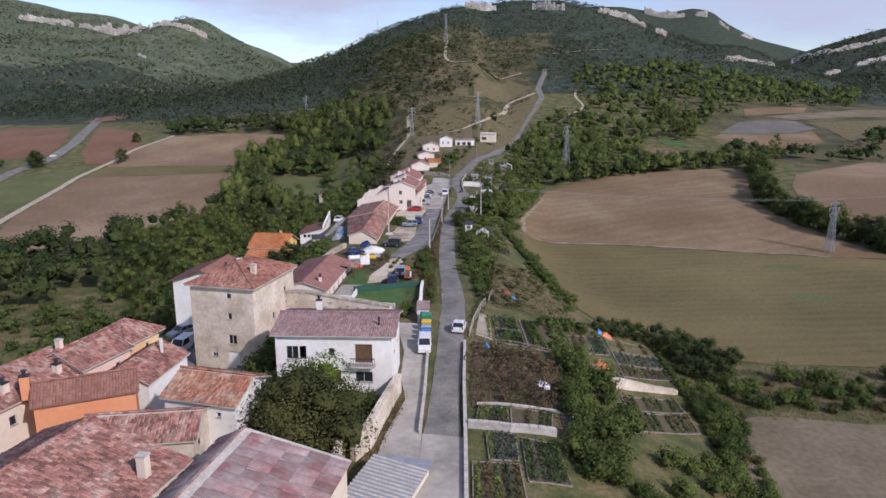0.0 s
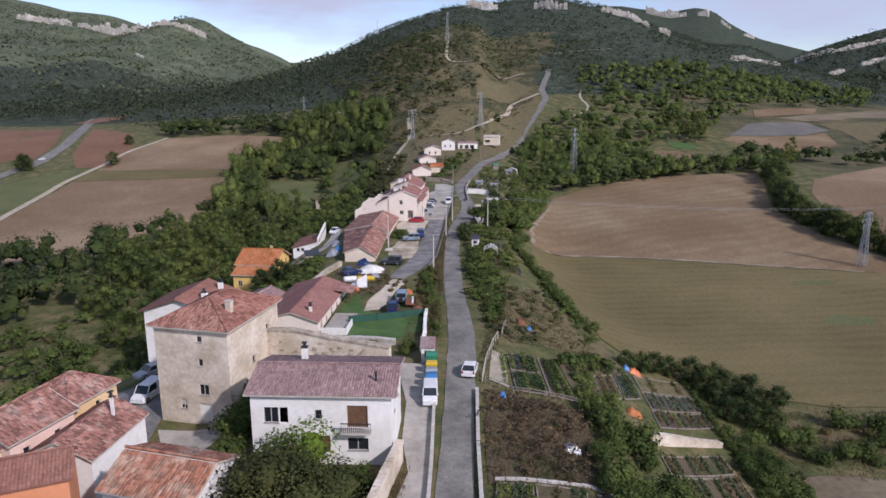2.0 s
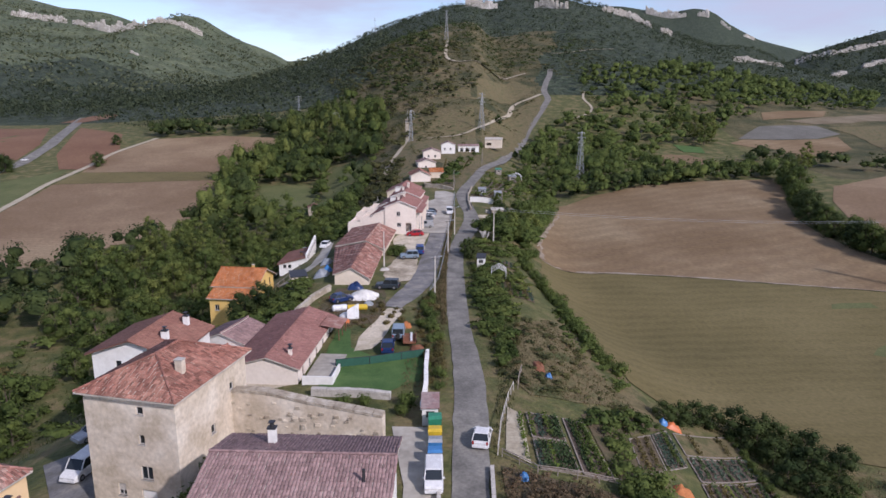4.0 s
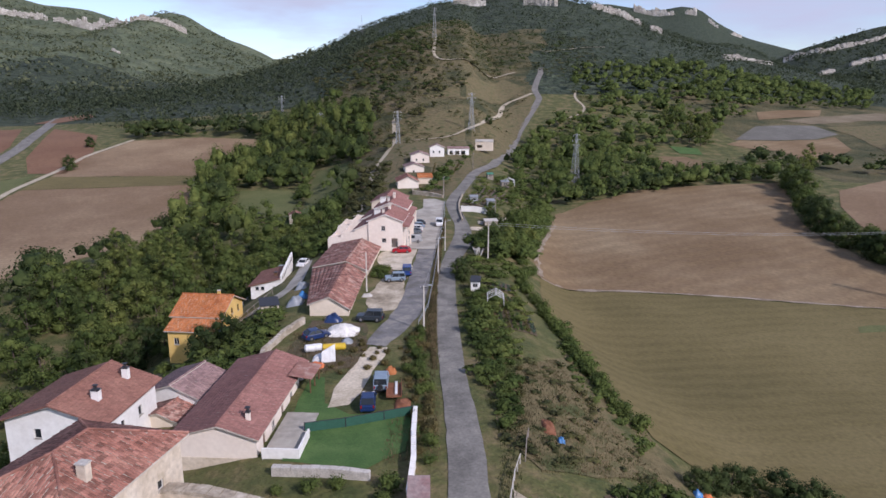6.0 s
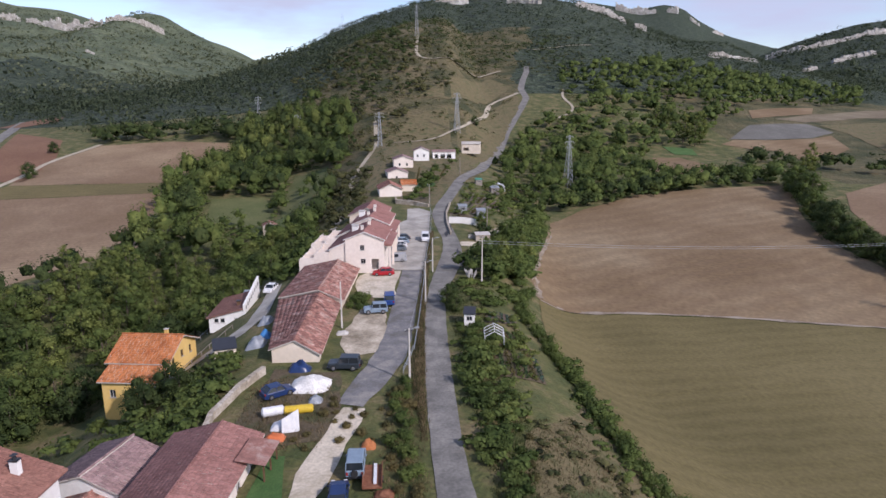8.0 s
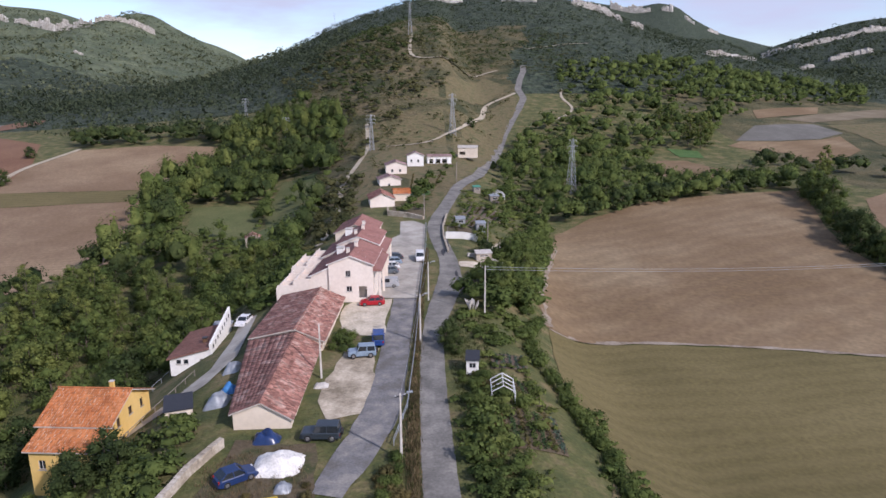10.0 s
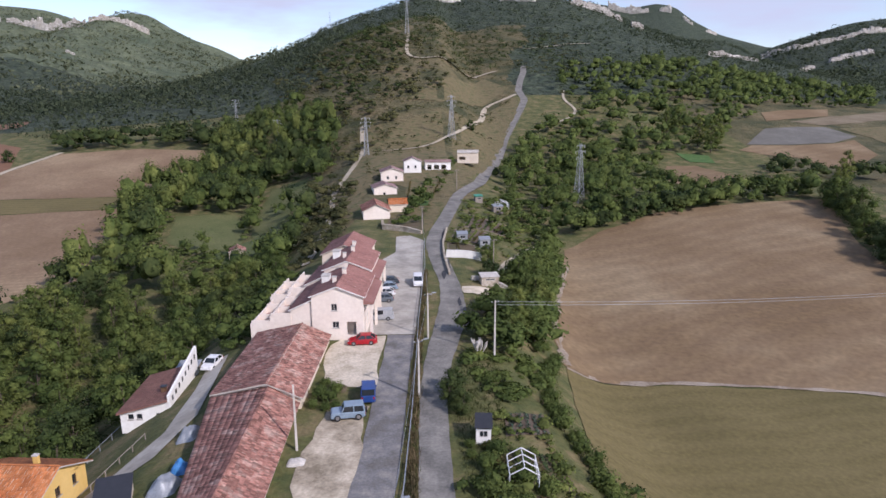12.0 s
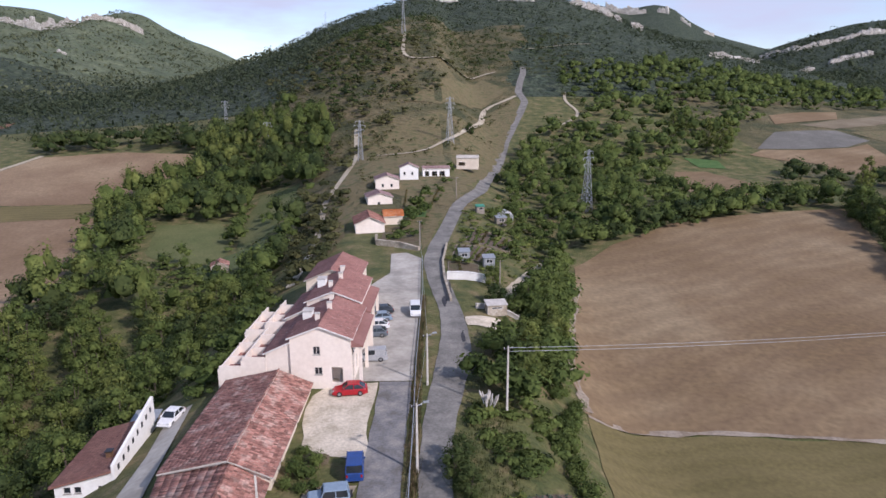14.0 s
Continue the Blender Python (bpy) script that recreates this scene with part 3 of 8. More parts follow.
draped("dry_slope", [(262, 470), (258, 496), (330, 520), (420, 530), (400, 430), (300, 395), (250, 410)], M_DRYGRASS, 0.2, "dry grass slope among the far fields", "slope", 8, rag=1.5)
draped("far_tan_field", [(235, 510), (280, 540), (331, 568), (400, 590), (380, 545), (305, 531), (253, 503)], M_PALESOIL, 0.2, "pale tan field below the hills", "field", 8, rag=1.0)
ribbon("terrace_track", [(93.5, 716), (121.6, 729), (165.5, 758)], [2.2] * 3, M_DIRTROAD, 1.0, "pale cut across the wooded hill", "track", 5)
draped("stubble_green_patch", [(80, 146), (84, 143), (90, 144), (92, 149), (86, 151)], M_MEADOW, 0.16, "green patch in the stubble field", "field", 3, rag=1.0)
draped("stubble_green_strip", [(86, 170), (96, 172), (97, 175), (87, 174)], M_MEADOW, 0.16, "green strip in the stubble field", "field", 3, rag=0.8)
draped("dry_plot", [(8.5, 112), (13, 128), (18.5, 134), (20, 126), (24, 114), (27, 108), (18, 104), (12, 103)], M_DRYGRASS, 0.09, "overgrown dry grass plot", "plot", 2.5, rag=0.6)
draped("dry_margin", [(18.6, 134), (20, 126), (24, 114), (27, 107.6), (32, 108.4), (28.2, 119), (25.4, 134), (21, 140)], M_DRYGRASS, 0.085, "dry grass foot of the field hedge", "margin", 2.5, rag=0.5)
draped("garden_ground", [(19.6, 88), (22.4, 91), (22.8, 99.4), (29.6, 107), (24, 106), (17.6, 101), (19.2, 92)], M_SOIL_WEED, 0.085, "weedy brown ground between the garden plots", "ground", 2.5, rag=0.4)
draped("scrap_yard_ground", [(-20, 127), (-13, 124.6), (-9.4, 126), (-8.4, 134), (-10, 142), (-18.6, 143.6)], M_SOIL_WEED, 0.075, "brown weedy ground of the scrap yard", "yard", 2.5, rag=0.6)
draped("weedy_plot", [(7.8, 87.5), (13, 86), (19, 86), (19.5, 76), (17, 69.5), (7.6, 68.5)], M_SOIL_WEED, 0.09, "overgrown brown weedy garden plot", "plot", 2.5, rag=0.3)
draped("brown_scrub", [(46, 100), (75, 105), (110, 111), (130, 104), (90, 92), (60, 92)], M_DRYGRASS, 0.09, "brown bramble scrub below the stubble", "scrub", 4, rag=1.0)

ribbon("field_track", [(15.8, 226), (17.7, 232), (24.5, 250), (31, 265), (37, 277)], [1.6, 1.8, 1.7, 1.5, 1.2], M_DIRTROAD, 0.14, "pale dirt track dropping to the ploughed field", "track", 1.5, edge=0.2)
draped("roadside_drive", [(8.8, 210.6), (15.6, 209.4), (18, 212), (15.2, 216), (9, 214.2)], M_GRAVEL, 0.12, "pale gravel drive beside the road", "driveway", 1.5, rag=0.4)

# village hard surfaces
ribbon("stable_lane", [(-7.5, 133.5), (-6.0, 139), (-3.6, 147), (-2.9, 156), (-2.6, 170), (-2.2, 182), (-2.0, 190.6)], [3.2, 4.2, 4.6, 4.2, 4.0, 4.0, 4.2], M_ASPHALT_OLD, 0.09, "broken dark grey asphalt lane", "lane", edge=0.15)
draped("car_park", [(-7.4, 190.7), (0.2, 190.7), (1.2, 225), (1.4, 251), (-2, 256), (-5.5, 255), (-5.0, 240), (-8.4, 232), (-7.6, 205)], M_CONCRETE, 0.13, "pale concrete car park", "car park", 3)
draped("gravel_yard", [(-11.6, 174.5), (-4.7, 172.5), (-4.3, 190.4), (-10.6, 190), (-12.4, 187), (-12.0, 180)], M_GRAVEL, 0.07, "pale gravel parking yard", "yard", 2.5, rag=0.5)
draped("gravel_bay", [(-9.5, 147.5), (-5.4, 149), (-4.9, 158), (-4.9, 168), (-9.6, 168), (-10.4, 158), (-11.4, 152)], M_YARD, 0.07, "pale gravel bay with weeds", "yard", 2.5, rag=0.9)
draped("gravel_path", [(-10.8, 115), (-8.4, 115.6), (-7.4, 121), (-6.2, 127), (-5.6, 132.6), (-8.2, 133), (-9.2, 127.5), (-10.6, 122)], M_GRAVEL, 0.08, "pale gravel path beside the lawn", "path", 2, rag=0.35)
draped("lawn", [(-13.2, 104), (-5, 102.6), (-1.2, 106), (-1.0, 113.5), (-8, 113.4), (-11.4, 116), (-12.6, 123), (-14.4, 123), (-14.6, 110)], M_LAWN, 0.07, "bright green mown lawn", "lawn", 2, rag=0.2)
draped("village_drive", [(-3.4, 94.6), (0.8, 94.6), (1.9, 88), (2.3, 70), (2.6, 60), (2.6, 40), (-3.0, 40), (-1.2, 62), (0.2, 70), (-0.9, 76), (-1.2, 84)], M_CONCRETE, 0.10, "pale worn concrete driveway", "driveway", 2)
draped("road_apron", [(2.6, 62.6), (6.7, 62.0), (6.9, 40), (2.6, 40)], M_CONCRETE, 0.14, "pale concrete road surface at the village end", "road", 2)
draped("tower_drive", [(-28.6, 80.8), (-20.5, 80.2), (-20.5, 77), (-23.6, 71), (-27.5, 71.5), (-26.4, 77)], M_CONCRETE, 0.10, "grey concrete ramp before the stone house", "driveway", 2)
draped("village_street", [(-40, 92), (-31.5, 95), (-29.8, 86), (-28.6, 79), (-26.6, 70), (-25.3, 62), (-31, 64), (-30.4, 73), (-31.2, 80), (-34, 84)], M_ASPHALT_OLD, 0.09, "grey asphalt village street", "street", 2)
draped("workshop_lane", [(-31.2, 190), (-28.2, 190), (-26.6, 178), (-25.4, 168), (-27.4, 160), (-31, 156.5), (-35.5, 154), (-36, 156.6), (-31.8, 160), (-28.6, 166), (-29.2, 178)], M_CONCRETE, 0.10, "pale concrete lane beside the white workshop", "lane", 2)

ROAD = [(4.6, 28), (4.6, 60), (4.6, 68), (4.8, 80), (5.1, 99), (5.0, 106), (4.6, 113), (3.6, 125), (3.0, 140), (2.7, 152), (2.6, 165), (2.8, 174), (3.6, 182), (5.2, 192), (6.2, 200), (6.6, 208), (6.3, 218), (4.6, 235), (3.8, 249), (5.2, 262), (8.2, 280), (12.6, 308), (22.1, 337.3), (30.9, 386.6), (38.7, 420.3), (45.5, 455.4), (57.1, 498.2), (64.7, 525), (69.9, 545.5), (69.2, 572.3), (74.6, 601.2), (81, 627.8), (84, 650)]
ribbon("road", ROAD, [4.0, 4.0, 3.4, 3.3, 3.9, 3.8, 3.6, 3.3, 3.5, 3.4, 3.3, 3.4, 3.8, 4.6, 4.8, 4.2, 3.8, 4.0, 4.3, 4.2, 4.0, 4.2, 4.4, 4.4, 4.4, 4.8, 4.8, 4.8, 4.8, 4.8, 4.8, 4.8, 4.8], M_ASPHALT, 0.10, "narrow worn grey asphalt country road", "road", edge=0.10)

# ---- houses ----
def wall_panel(sh, a, b, z0, z1, holes=(), depth=0.22):
    """One straight wall face from a to b (outside on the right of a->b), with openings (u0, u1, v0, v1) cut through to a reveal."""
    a, b = Vector((*a, 0)), Vector((*b, 0))
    d = (b - a).normalized()
    n = Vector((d.y, -d.x, 0))
    length = (b - a).length
    us = sorted({0.0, length, *[h[0] for h in holes], *[h[1] for h in holes]})
    vs = sorted({z0, z1, *[h[2] for h in holes], *[h[3] for h in holes]})
    P = lambda u, v, k=0.0: tuple(a + d * u - n * k + Vector((0, 0, v)))
    for u0, u1 in zip(us, us[1:]):
        for v0, v1 in zip(vs, vs[1:]):
            mu, mv = (u0 + u1) / 2, (v0 + v1) / 2
            if any(h[0] < mu < h[1] and h[2] < mv < h[3] for h in holes):
                continue
            sh.face(P(u0, v0), P(u1, v0), P(u1, v1), P(u0, v1))
    for u0, u1, v0, v1 in holes:
        sh.face(P(u0, v0), P(u0, v1), P(u0, v1, depth), P(u0, v0, depth))
        sh.face(P(u1, v0), P(u1, v0, depth), P(u1, v1, depth), P(u1, v1))
        sh.face(P(u0, v0), P(u0, v0, depth), P(u1, v0, depth), P(u1, v0))
        sh.face(P(u0, v1), P(u1, v1), P(u1, v1, depth), P(u0, v1, depth))


def tile_field(corners, tile_w, tile_l, thick=0.07, seed=0):
    """Curved tiles in columns and courses over a flat roof plane; corners counter-clockwise from outside, the first two on the eave."""
    rng = np.random.default_rng(seed)
    c = [np.array(p, float) for p in corners]
    u = c[1] - c[0]
    L = np.linalg.norm(u)
    u /= L
    nrm = np.cross(u, c[2] - c[0])
    nrm /= np.linalg.norm(nrm)
    w = np.cross(nrm, u)
    P2 = [(float((p - c[0]) @ u), float((p - c[0]) @ w)) for p in c]
    um, uM = min(p[0] for p in P2), max(p[0] for p in P2)
    vM = max(p[1] for p in P2)
    U, V = np.meshgrid(np.arange(um + tile_w / 2, uM, tile_w), np.arange(tile_l / 2, vM, tile_l))
    U, V = U.ravel(), V.ravel()
    keep = inside(U, V, P2)
    U, V = U[keep], V[keep]
    if not len(U):
        return np.zeros((0, 3)), np.zeros((0, 4), int)
    U = U + rng.normal(0, 0.012, len(U))
    prof = [(-0.48, 0.0), (-0.26, 0.8), (0.26, 0.8), (0.48, 0.0)]
    lift = rng.normal(0, 0.012, len(U))
    rows = []
    for end, raise_ in ((-0.54, 0.055), (0.5, 0.012)):
        for pu, pn in prof:
            q = c[0] + (U + pu * tile_w)[:, None] * u + (V + end * tile_l)[:, None] * w + (pn * thick + raise_ + lift)[:, None] * nrm
            rows.append(q)
    v = np.stack(rows, 1).reshape(-1, 3)
    i = np.arange(len(U))[:, None] * 8
    f = np.concatenate([i + np.array([[k, k + 1, k + 5, k + 4]]) for k in range(3)] + [i + np.array([[0, 3, 2, 1]])], 1).reshape(-1, 4)
    return v, f


def roof(parent, planes, mat, tile=(0.26, 0.45), slab=0.14, edge_mat=None, seed=0, ridge=()):
    """planes: lists of corners (eave first). A slab under each plane and the tiles on it."""
    sh = Shape()
    Vs, Fs, off = [], [], 0
    for k, pl in enumerate(planes):
        low = [(p[0], p[1], p[2] - slab) for p in pl]
        sh.solid(low, pl)
        v, f = tile_field(pl, tile[0], tile[1], seed=seed + k)
        Vs.append(v)
        Fs.append(f + off)
        off += len(v)
    rf = part("roof", sh, edge_mat or M_ROOFEDGE, parent)
    me = array_mesh("roof_tiles", np.concatenate(Vs), np.concatenate(Fs), mat)
    tl = part("roof_tiles", me, mat, rf)
    tagged(tl, kind="stuff")
    for a, b in ridge:
        cap = Shape()
        a, b = Vector(a), Vector(b)
        m = max(1, int((b - a).length / 0.5))
        for j in range(m):
            p, q = a.lerp(b, j / m), a.lerp(b, (j + 1.08) / m)
            cap.tube(p + Vector((0, 0, 0.035)), q + Vector((0, 0, 0.01)), 0.13, 0.105, 6)
        part("ridge_tiles", cap, mat, rf)
    return rf


def window(parent, a, b, u0, u1, v0, v1, kind="window", frame_mat=None, glass=None, depth=0.16, sill=True, shutter=0.0):
    """A window or door unit in an opening of the wall from a to b."""
    a3, b3 = Vector((*a, 0)), Vector((*b, 0))
    d = (b3 - a3).normalized()
    n = Vector((d.y, -d.x, 0))
    P = lambda u, v, k: a3 + d * u - n * k + Vector((0, 0, v))

    def slab(sh, ua, ub, va, vb, k0, k1):
        sh.solid([P(ua, va, k0), P(ub, va, k0), P(ub, va, k1), P(ua, va, k1)][::1], [P(ua, vb, k0), P(ub, vb, k0), P(ub, vb, k1), P(ua, vb, k1)])
    t = 0.07
    fr = Shape()
    slab(fr, u0, u0 + t, v0, v1, depth - 0.05, depth + 0.03)
    slab(fr, u1 - t, u1, v0, v1, depth - 0.05, depth + 0.03)
    slab(fr, u0 + t, u1 - t, v0, v0 + t, depth - 0.05, depth + 0.03)
    slab(fr, u0 + t, u1 - t, v1 - t, v1, depth - 0.05, depth + 0.03)
    if u1 - u0 > 0.8 and kind == "window":
        slab(fr, (u0 + u1) / 2 - 0.035, (u0 + u1) / 2 + 0.035, v0 + t, v1 - t, depth - 0.04, depth + 0.02)
    unit = part(kind, fr, frame_mat or M_FRAME, parent)
    pn = Shape()
    slab(pn, u0 + t * 0.6, u1 - t * 0.6, v0 + t * 0.6, v1 - t * 0.6, depth, depth + 0.02)
    part("pane" if kind == "window" else "leaf", pn, glass or (M_GLASS if kind == "window" else M_BROWNWOOD), unit)
    if shutter:
        s2 = Shape()
        slab(s2, u0 + t, u1 - t, v1 - (v1 - v0) * shutter, v1 - t, depth - 0.045, depth - 0.01)
        part("roller_shutter", s2, M_PALECONC, unit)
    if sill and kind == "window":
        sl = Shape()
        slab(sl, u0 - 0.08, u1 + 0.08, v0 - 0.07, v0, -0.07, 0.1)
        part("sill", sl, M_PALECONC, unit)
    return unit


def house(name, label, x, y, rz, w, d, zb, ze, zr, wall_mat, tile_mat, kind="gable_y", over=0.35, holes=None, ridge_at=0.5, ze2=None, tile=(0.26, 0.45), category="house", seed=0, edge_mat=None, chimneys=(), frame_mat=None, plinth=None):
    """A building on a w x d plan from its near left corner. kind: gable_y (gables to near and far), gable_x (gables to the sides), hip, shed_x.
    holes: by side 's' 'e' 'n' 'w', lists of (u0, u1, v0, v1, what)."""
    h = thing(name, x, y, zb, rz, label, category)
    H, R = ze - zb, zr - zb
    H2 = (ze2 - zb) if ze2 is not None else H
    holes = holes or {}
    # ground may fall away: go a little deeper than the base
    z0 = -1.2
    sh = Shape()
    C = {"s": ((0, 0), (w, 0)), "e": ((w, 0), (w, d)), "n": ((w, d), (0, d)), "w": ((0, d), (0, 0))}
    m = ridge_at
    tops = {}
    for side, (a, b) in C.items():
        lst = holes.get(side, [])
        top = min(H, H2) if kind in ("gable_x", "gable_y", "shed_x") else H
        if kind == "gable_x":
            top = H if side == "s" else H2 if side == "n" else min(H, H2)
        elif kind == "gable_y" or kind == "shed_x":
            top = H if side == "w" else H2 if side == "e" else min(H, H2)
        tops[side] = top
        wall_panel(sh, a, b, z0, top, [q[:4] for q in lst])
    low = min(H, H2)
    if kind == "gable_y":
        for yy, flip in ((0, 1), (d, -1)):
            pts = [(0, yy, low), (w, yy, low), (w, yy, H2), (w * m, yy, R), (0, yy, H)]
            pts = [p for k, p in enumerate(pts) if p not in pts[:k]]
            sh.face(*(pts[::flip]))
    elif kind == "gable_x":
        for xx, flip in ((w, 1), (0, -1)):
            pts = [(xx, 0, low), (xx, d, low), (xx, d, H2), (xx, d * m, R), (xx, 0, H)]
            pts = [p for k, p in enumerate(pts) if p not in pts[:k]]
            sh.face(*(pts[::flip]))
    elif kind == "shed_x":
        for yy, flip in ((0, 1), (d, -1)):
            pts = [(0, yy, low), (w, yy, low), (w, yy, H2), (0, yy, H)]
            pts = [p for k, p in enumerate(pts) if p not in pts[:k]]
            sh.face(*(pts[::flip]))
    part("wall", sh, wall_mat, h)
    if plinth:
        pl = Shape()
        t = 0.04
        pl.solid([(-t, -t, z0), (w + t, -t, z0), (w + t, d + t, z0), (-t, d + t, z0)], [(-t, -t, plinth), (w + t, -t, plinth), (w + t, d + t, plinth), (-t, d + t, plinth)])
        part("plinth", pl, M_STONE, h)
    o, up = over, 0.14
    if kind == "gable_y":
        s1, s2 = (R - H) / (w * m), (R - H2) / (w * (1 - m))
        planes = [[(-o, d + o, H - s1 * o + up), (-o, -o, H - s1 * o + up), (w * m, -o, R + up), (w * m, d + o, R + up)],
                  [(w + o, -o, H2 - s2 * o + up), (w + o, d + o, H2 - s2 * o + up), (w * m, d + o, R + up), (w * m, -o, R + up)]]
        rl = [((w * m, -o, R + up + 0.08), (w * m, d + o, R + up + 0.08))]
    elif kind == "gable_x":
        s1, s2 = (R - H) / (d * m), (R - H2) / (d * (1 - m))
        planes = [[(-o, -o, H - s1 * o + up), (w + o, -o, H - s1 * o + up), (w + o, d * m, R + up), (-o, d * m, R + up)],
                  [(w + o, d + o, H2 - s2 * o + up), (-o, d + o, H2 - s2 * o + up), (-o, d * m, R + up), (w + o, d * m, R + up)]]
        rl = [((-o, d * m, R + up + 0.08), (w + o, d * m, R + up + 0.08))]
    elif kind == "hip":
        k = min(w, d) / 2 * 0.92
        if w >= d:
            r0, r1 = (k, d / 2, R + up), (w - k, d / 2, R + up)
        else:
            r0, r1 = (w / 2, k, R + up), (w / 2, d - k, R + up)
        e = H + up - 0.08
        A, B, Cc, D = (-o, -o, e), (w + o, -o, e), (w + o, d + o, e), (-o, d + o, e)
        if w >= d:
            planes = [[A, B, r1, r0], [B, Cc, r1], [Cc, D, r0, r1], [D, A, r0]]
        else:
            planes = [[A, B, r0], [B, Cc, r1, r0], [Cc, D, r1], [D, A, r0, r1]]
        lift = lambda p: (p[0], p[1], p[2] + 0.08)
        near = (r0, r1, r1, r0) if w >= d else (r0, r0, r1, r1)
        rl = [(lift(r0), lift(r1))] + [(lift(p), lift(q)) for p, q in zip((A, B, Cc, D), near)]
    else:
        s1 = (H2 - H) / w
        planes = [[(-o, d + o, H - s1 * o + up), (-o, -o, H - s1 * o + up), (w + o, -o, H2 + s1 * o + up), (w + o, d + o, H2 + s1 * o + up)]]
        rl = []
    roof(h, planes, tile_mat, tile, seed=seed, ridge=rl, edge_mat=edge_mat)
    for side, lst in holes.items():
        a, b = C[side]
        for q in lst:
            what = q[4] if len(q) > 4 else "window"
            if what == "gap":
                continue
            if what == "door":
                window(h, a, b, *q[:4], kind="door", frame_mat=frame_mat, glass=M_BROWNWOOD)
            elif what == "white_door":
                window(h, a, b, *q[:4], kind="door", frame_mat=frame_mat, glass=M_WHITE)
            elif what == "grey_door":
                window(h, a, b, *q[:4], kind="door", frame_mat=frame_mat, glass=M_STEEL)
            elif what == "shuttered":
                window(h, a, b, *q[:4], frame_mat=frame_mat, shutter=0.6)
            else:
                window(h, a, b, *q[:4], frame_mat=frame_mat)
    for cx, cy, cw, top, pot in chimneys:
        ch = Shape().box(cx - cw, cx + cw, cy - cw * 0.8, cy + cw * 0.8, H - 0.2, top - zb)
        c_ob = part("chimney", ch, wall_mat, h)
        cp = Shape().box(cx - cw - 0.06, cx + cw + 0.06, cy - cw * 0.8 - 0.06, cy + cw * 0.8 + 0.06, top - zb, top - zb + 0.1)
        if pot:
            cp.tube((cx, cy, top - zb + 0.1), (cx, cy, top - zb + 0.5), 0.17, 0.15, 8)
            cp.box(cx - 0.25, cx + 0.25, cy - 0.25, cy + 0.25, top - zb + 0.5, top - zb + 0.56)
        part("chimney_cap", cp, M_DARKMETAL if pot else M_PALECONC, c_ob)
    return h


W = lambda u, v, a=0.8, b=1.1, what="window": (u, u + a, v, v + b, what)

tower = house("tower_house", "tall square old stone house with a hipped clay tile roof", -29.1, 83.1, -11, 9.0, 11.6, -4.6, 7.1, 9.2, M_STONE, M_TILE, "hip", 0.5,
              {"s": [W(5.2, 10.1, 0.7, 0.75), W(5.2, 7.3, 0.6, 0.9), W(5.1, 3.9, 1.2, 1.3), W(2.6, 2.0, 0.8, 1.2, "shuttered"), (5.0, 6.5, 0.6, 2.9, "white_door")], "e": [W(5, 6, 0.7, 0.9), W(8.5, 8.8, 0.7, 0.8)]}, seed=1, chimneys=[(7.3, 3.6, 0.35, 9.3, False)])
white_house = house("white_house", "two-storey white rendered house with a faded pink tile roof", -14.6, 71.3, 0, 13.2, 8.6, -1.8, 4.8, 5.85, M_WHITE, M_TILE_PINK, "gable_x", 0.5,
                    {"s": [(1.2, 2.6, 3.6, 5.2, "window"), (2.7, 3.5, 3.6, 5.2, "gap"), W(6.0, 4.0, 0.7, 1.0), (9.0, 11.0, 3.2, 5.5, "door"), (9.0, 11.0, 0.9, 2.2, "window"), (6.2, 7.4, 0.6, 2.4, "door")],
                     "e": [W(2, 3.8, 0.8, 1.1), W(5.5, 3.8, 0.8, 1.1)]}, seed=5, chimneys=[(3.6, 6.8, 0.3, 6.7, True)])
house("pink_house", "pink rendered village house with small balconies", -38.4, 65.3, -14, 6.2, 6.6, -4.2, 3.5, 5.0, M_PINKR, M_TILE_OLD, "gable_y", 0.4,
      {"e": [W(1.2, 5.6, 0.7, 1.0), W(4.4, 5.6, 0.7, 1.0), (1.0, 1.9, 2.4, 4.5, "door"), (4.4, 5.3, 2.4, 4.5, "door")]}, seed=9, chimneys=[(2.9, 0.6, 0.3, 6.1, False)])
house("ochre_house", "ochre rendered village house with old roof tiles", -36.8, 71.9, -13, 5.6, 5.8, -4.2, 3.4, 5.1, M_OCHRE, M_TILE_OLD, "hip", 0.35,
      {"e": [W(1.0, 3.2, 0.6, 1.3, "door"), W(3.4, 4.0, 0.6, 1.0), W(3.0, 6.0, 0.6, 0.8)]}, seed=12)
house("row_end_house", "pale village house with a long old tile roof", -43.5, 56.5, -14, 8.0, 10.5, -4.2, 3.0, 4.8, M_CREAM, M_TILE_OLD, "gable_y", 0.4, {"e": [W(2, 5, 0.8, 1.0), W(6, 5, 0.8, 1.0)]}, seed=15, chimneys=[(6.6, 3, 0.4, 4.6, True), (7.2, 8.4, 0.35, 4.4, True)])
house("gabled_house", "small white gabled house with old tiles", -32.2, 65.2, -4, 6.0, 8.2, -4.0, 1.6, 3.0, M_WHITE, M_TILE_OLD, "gable_y", 0.3, {"s": [W(3.0, 4.1, 0.7, 1.0)], "e": [W(5, 2.5, 0.8, 1.1)]}, seed=18, chimneys=[(4.3, 6.0, 0.13, 4.4, True)])
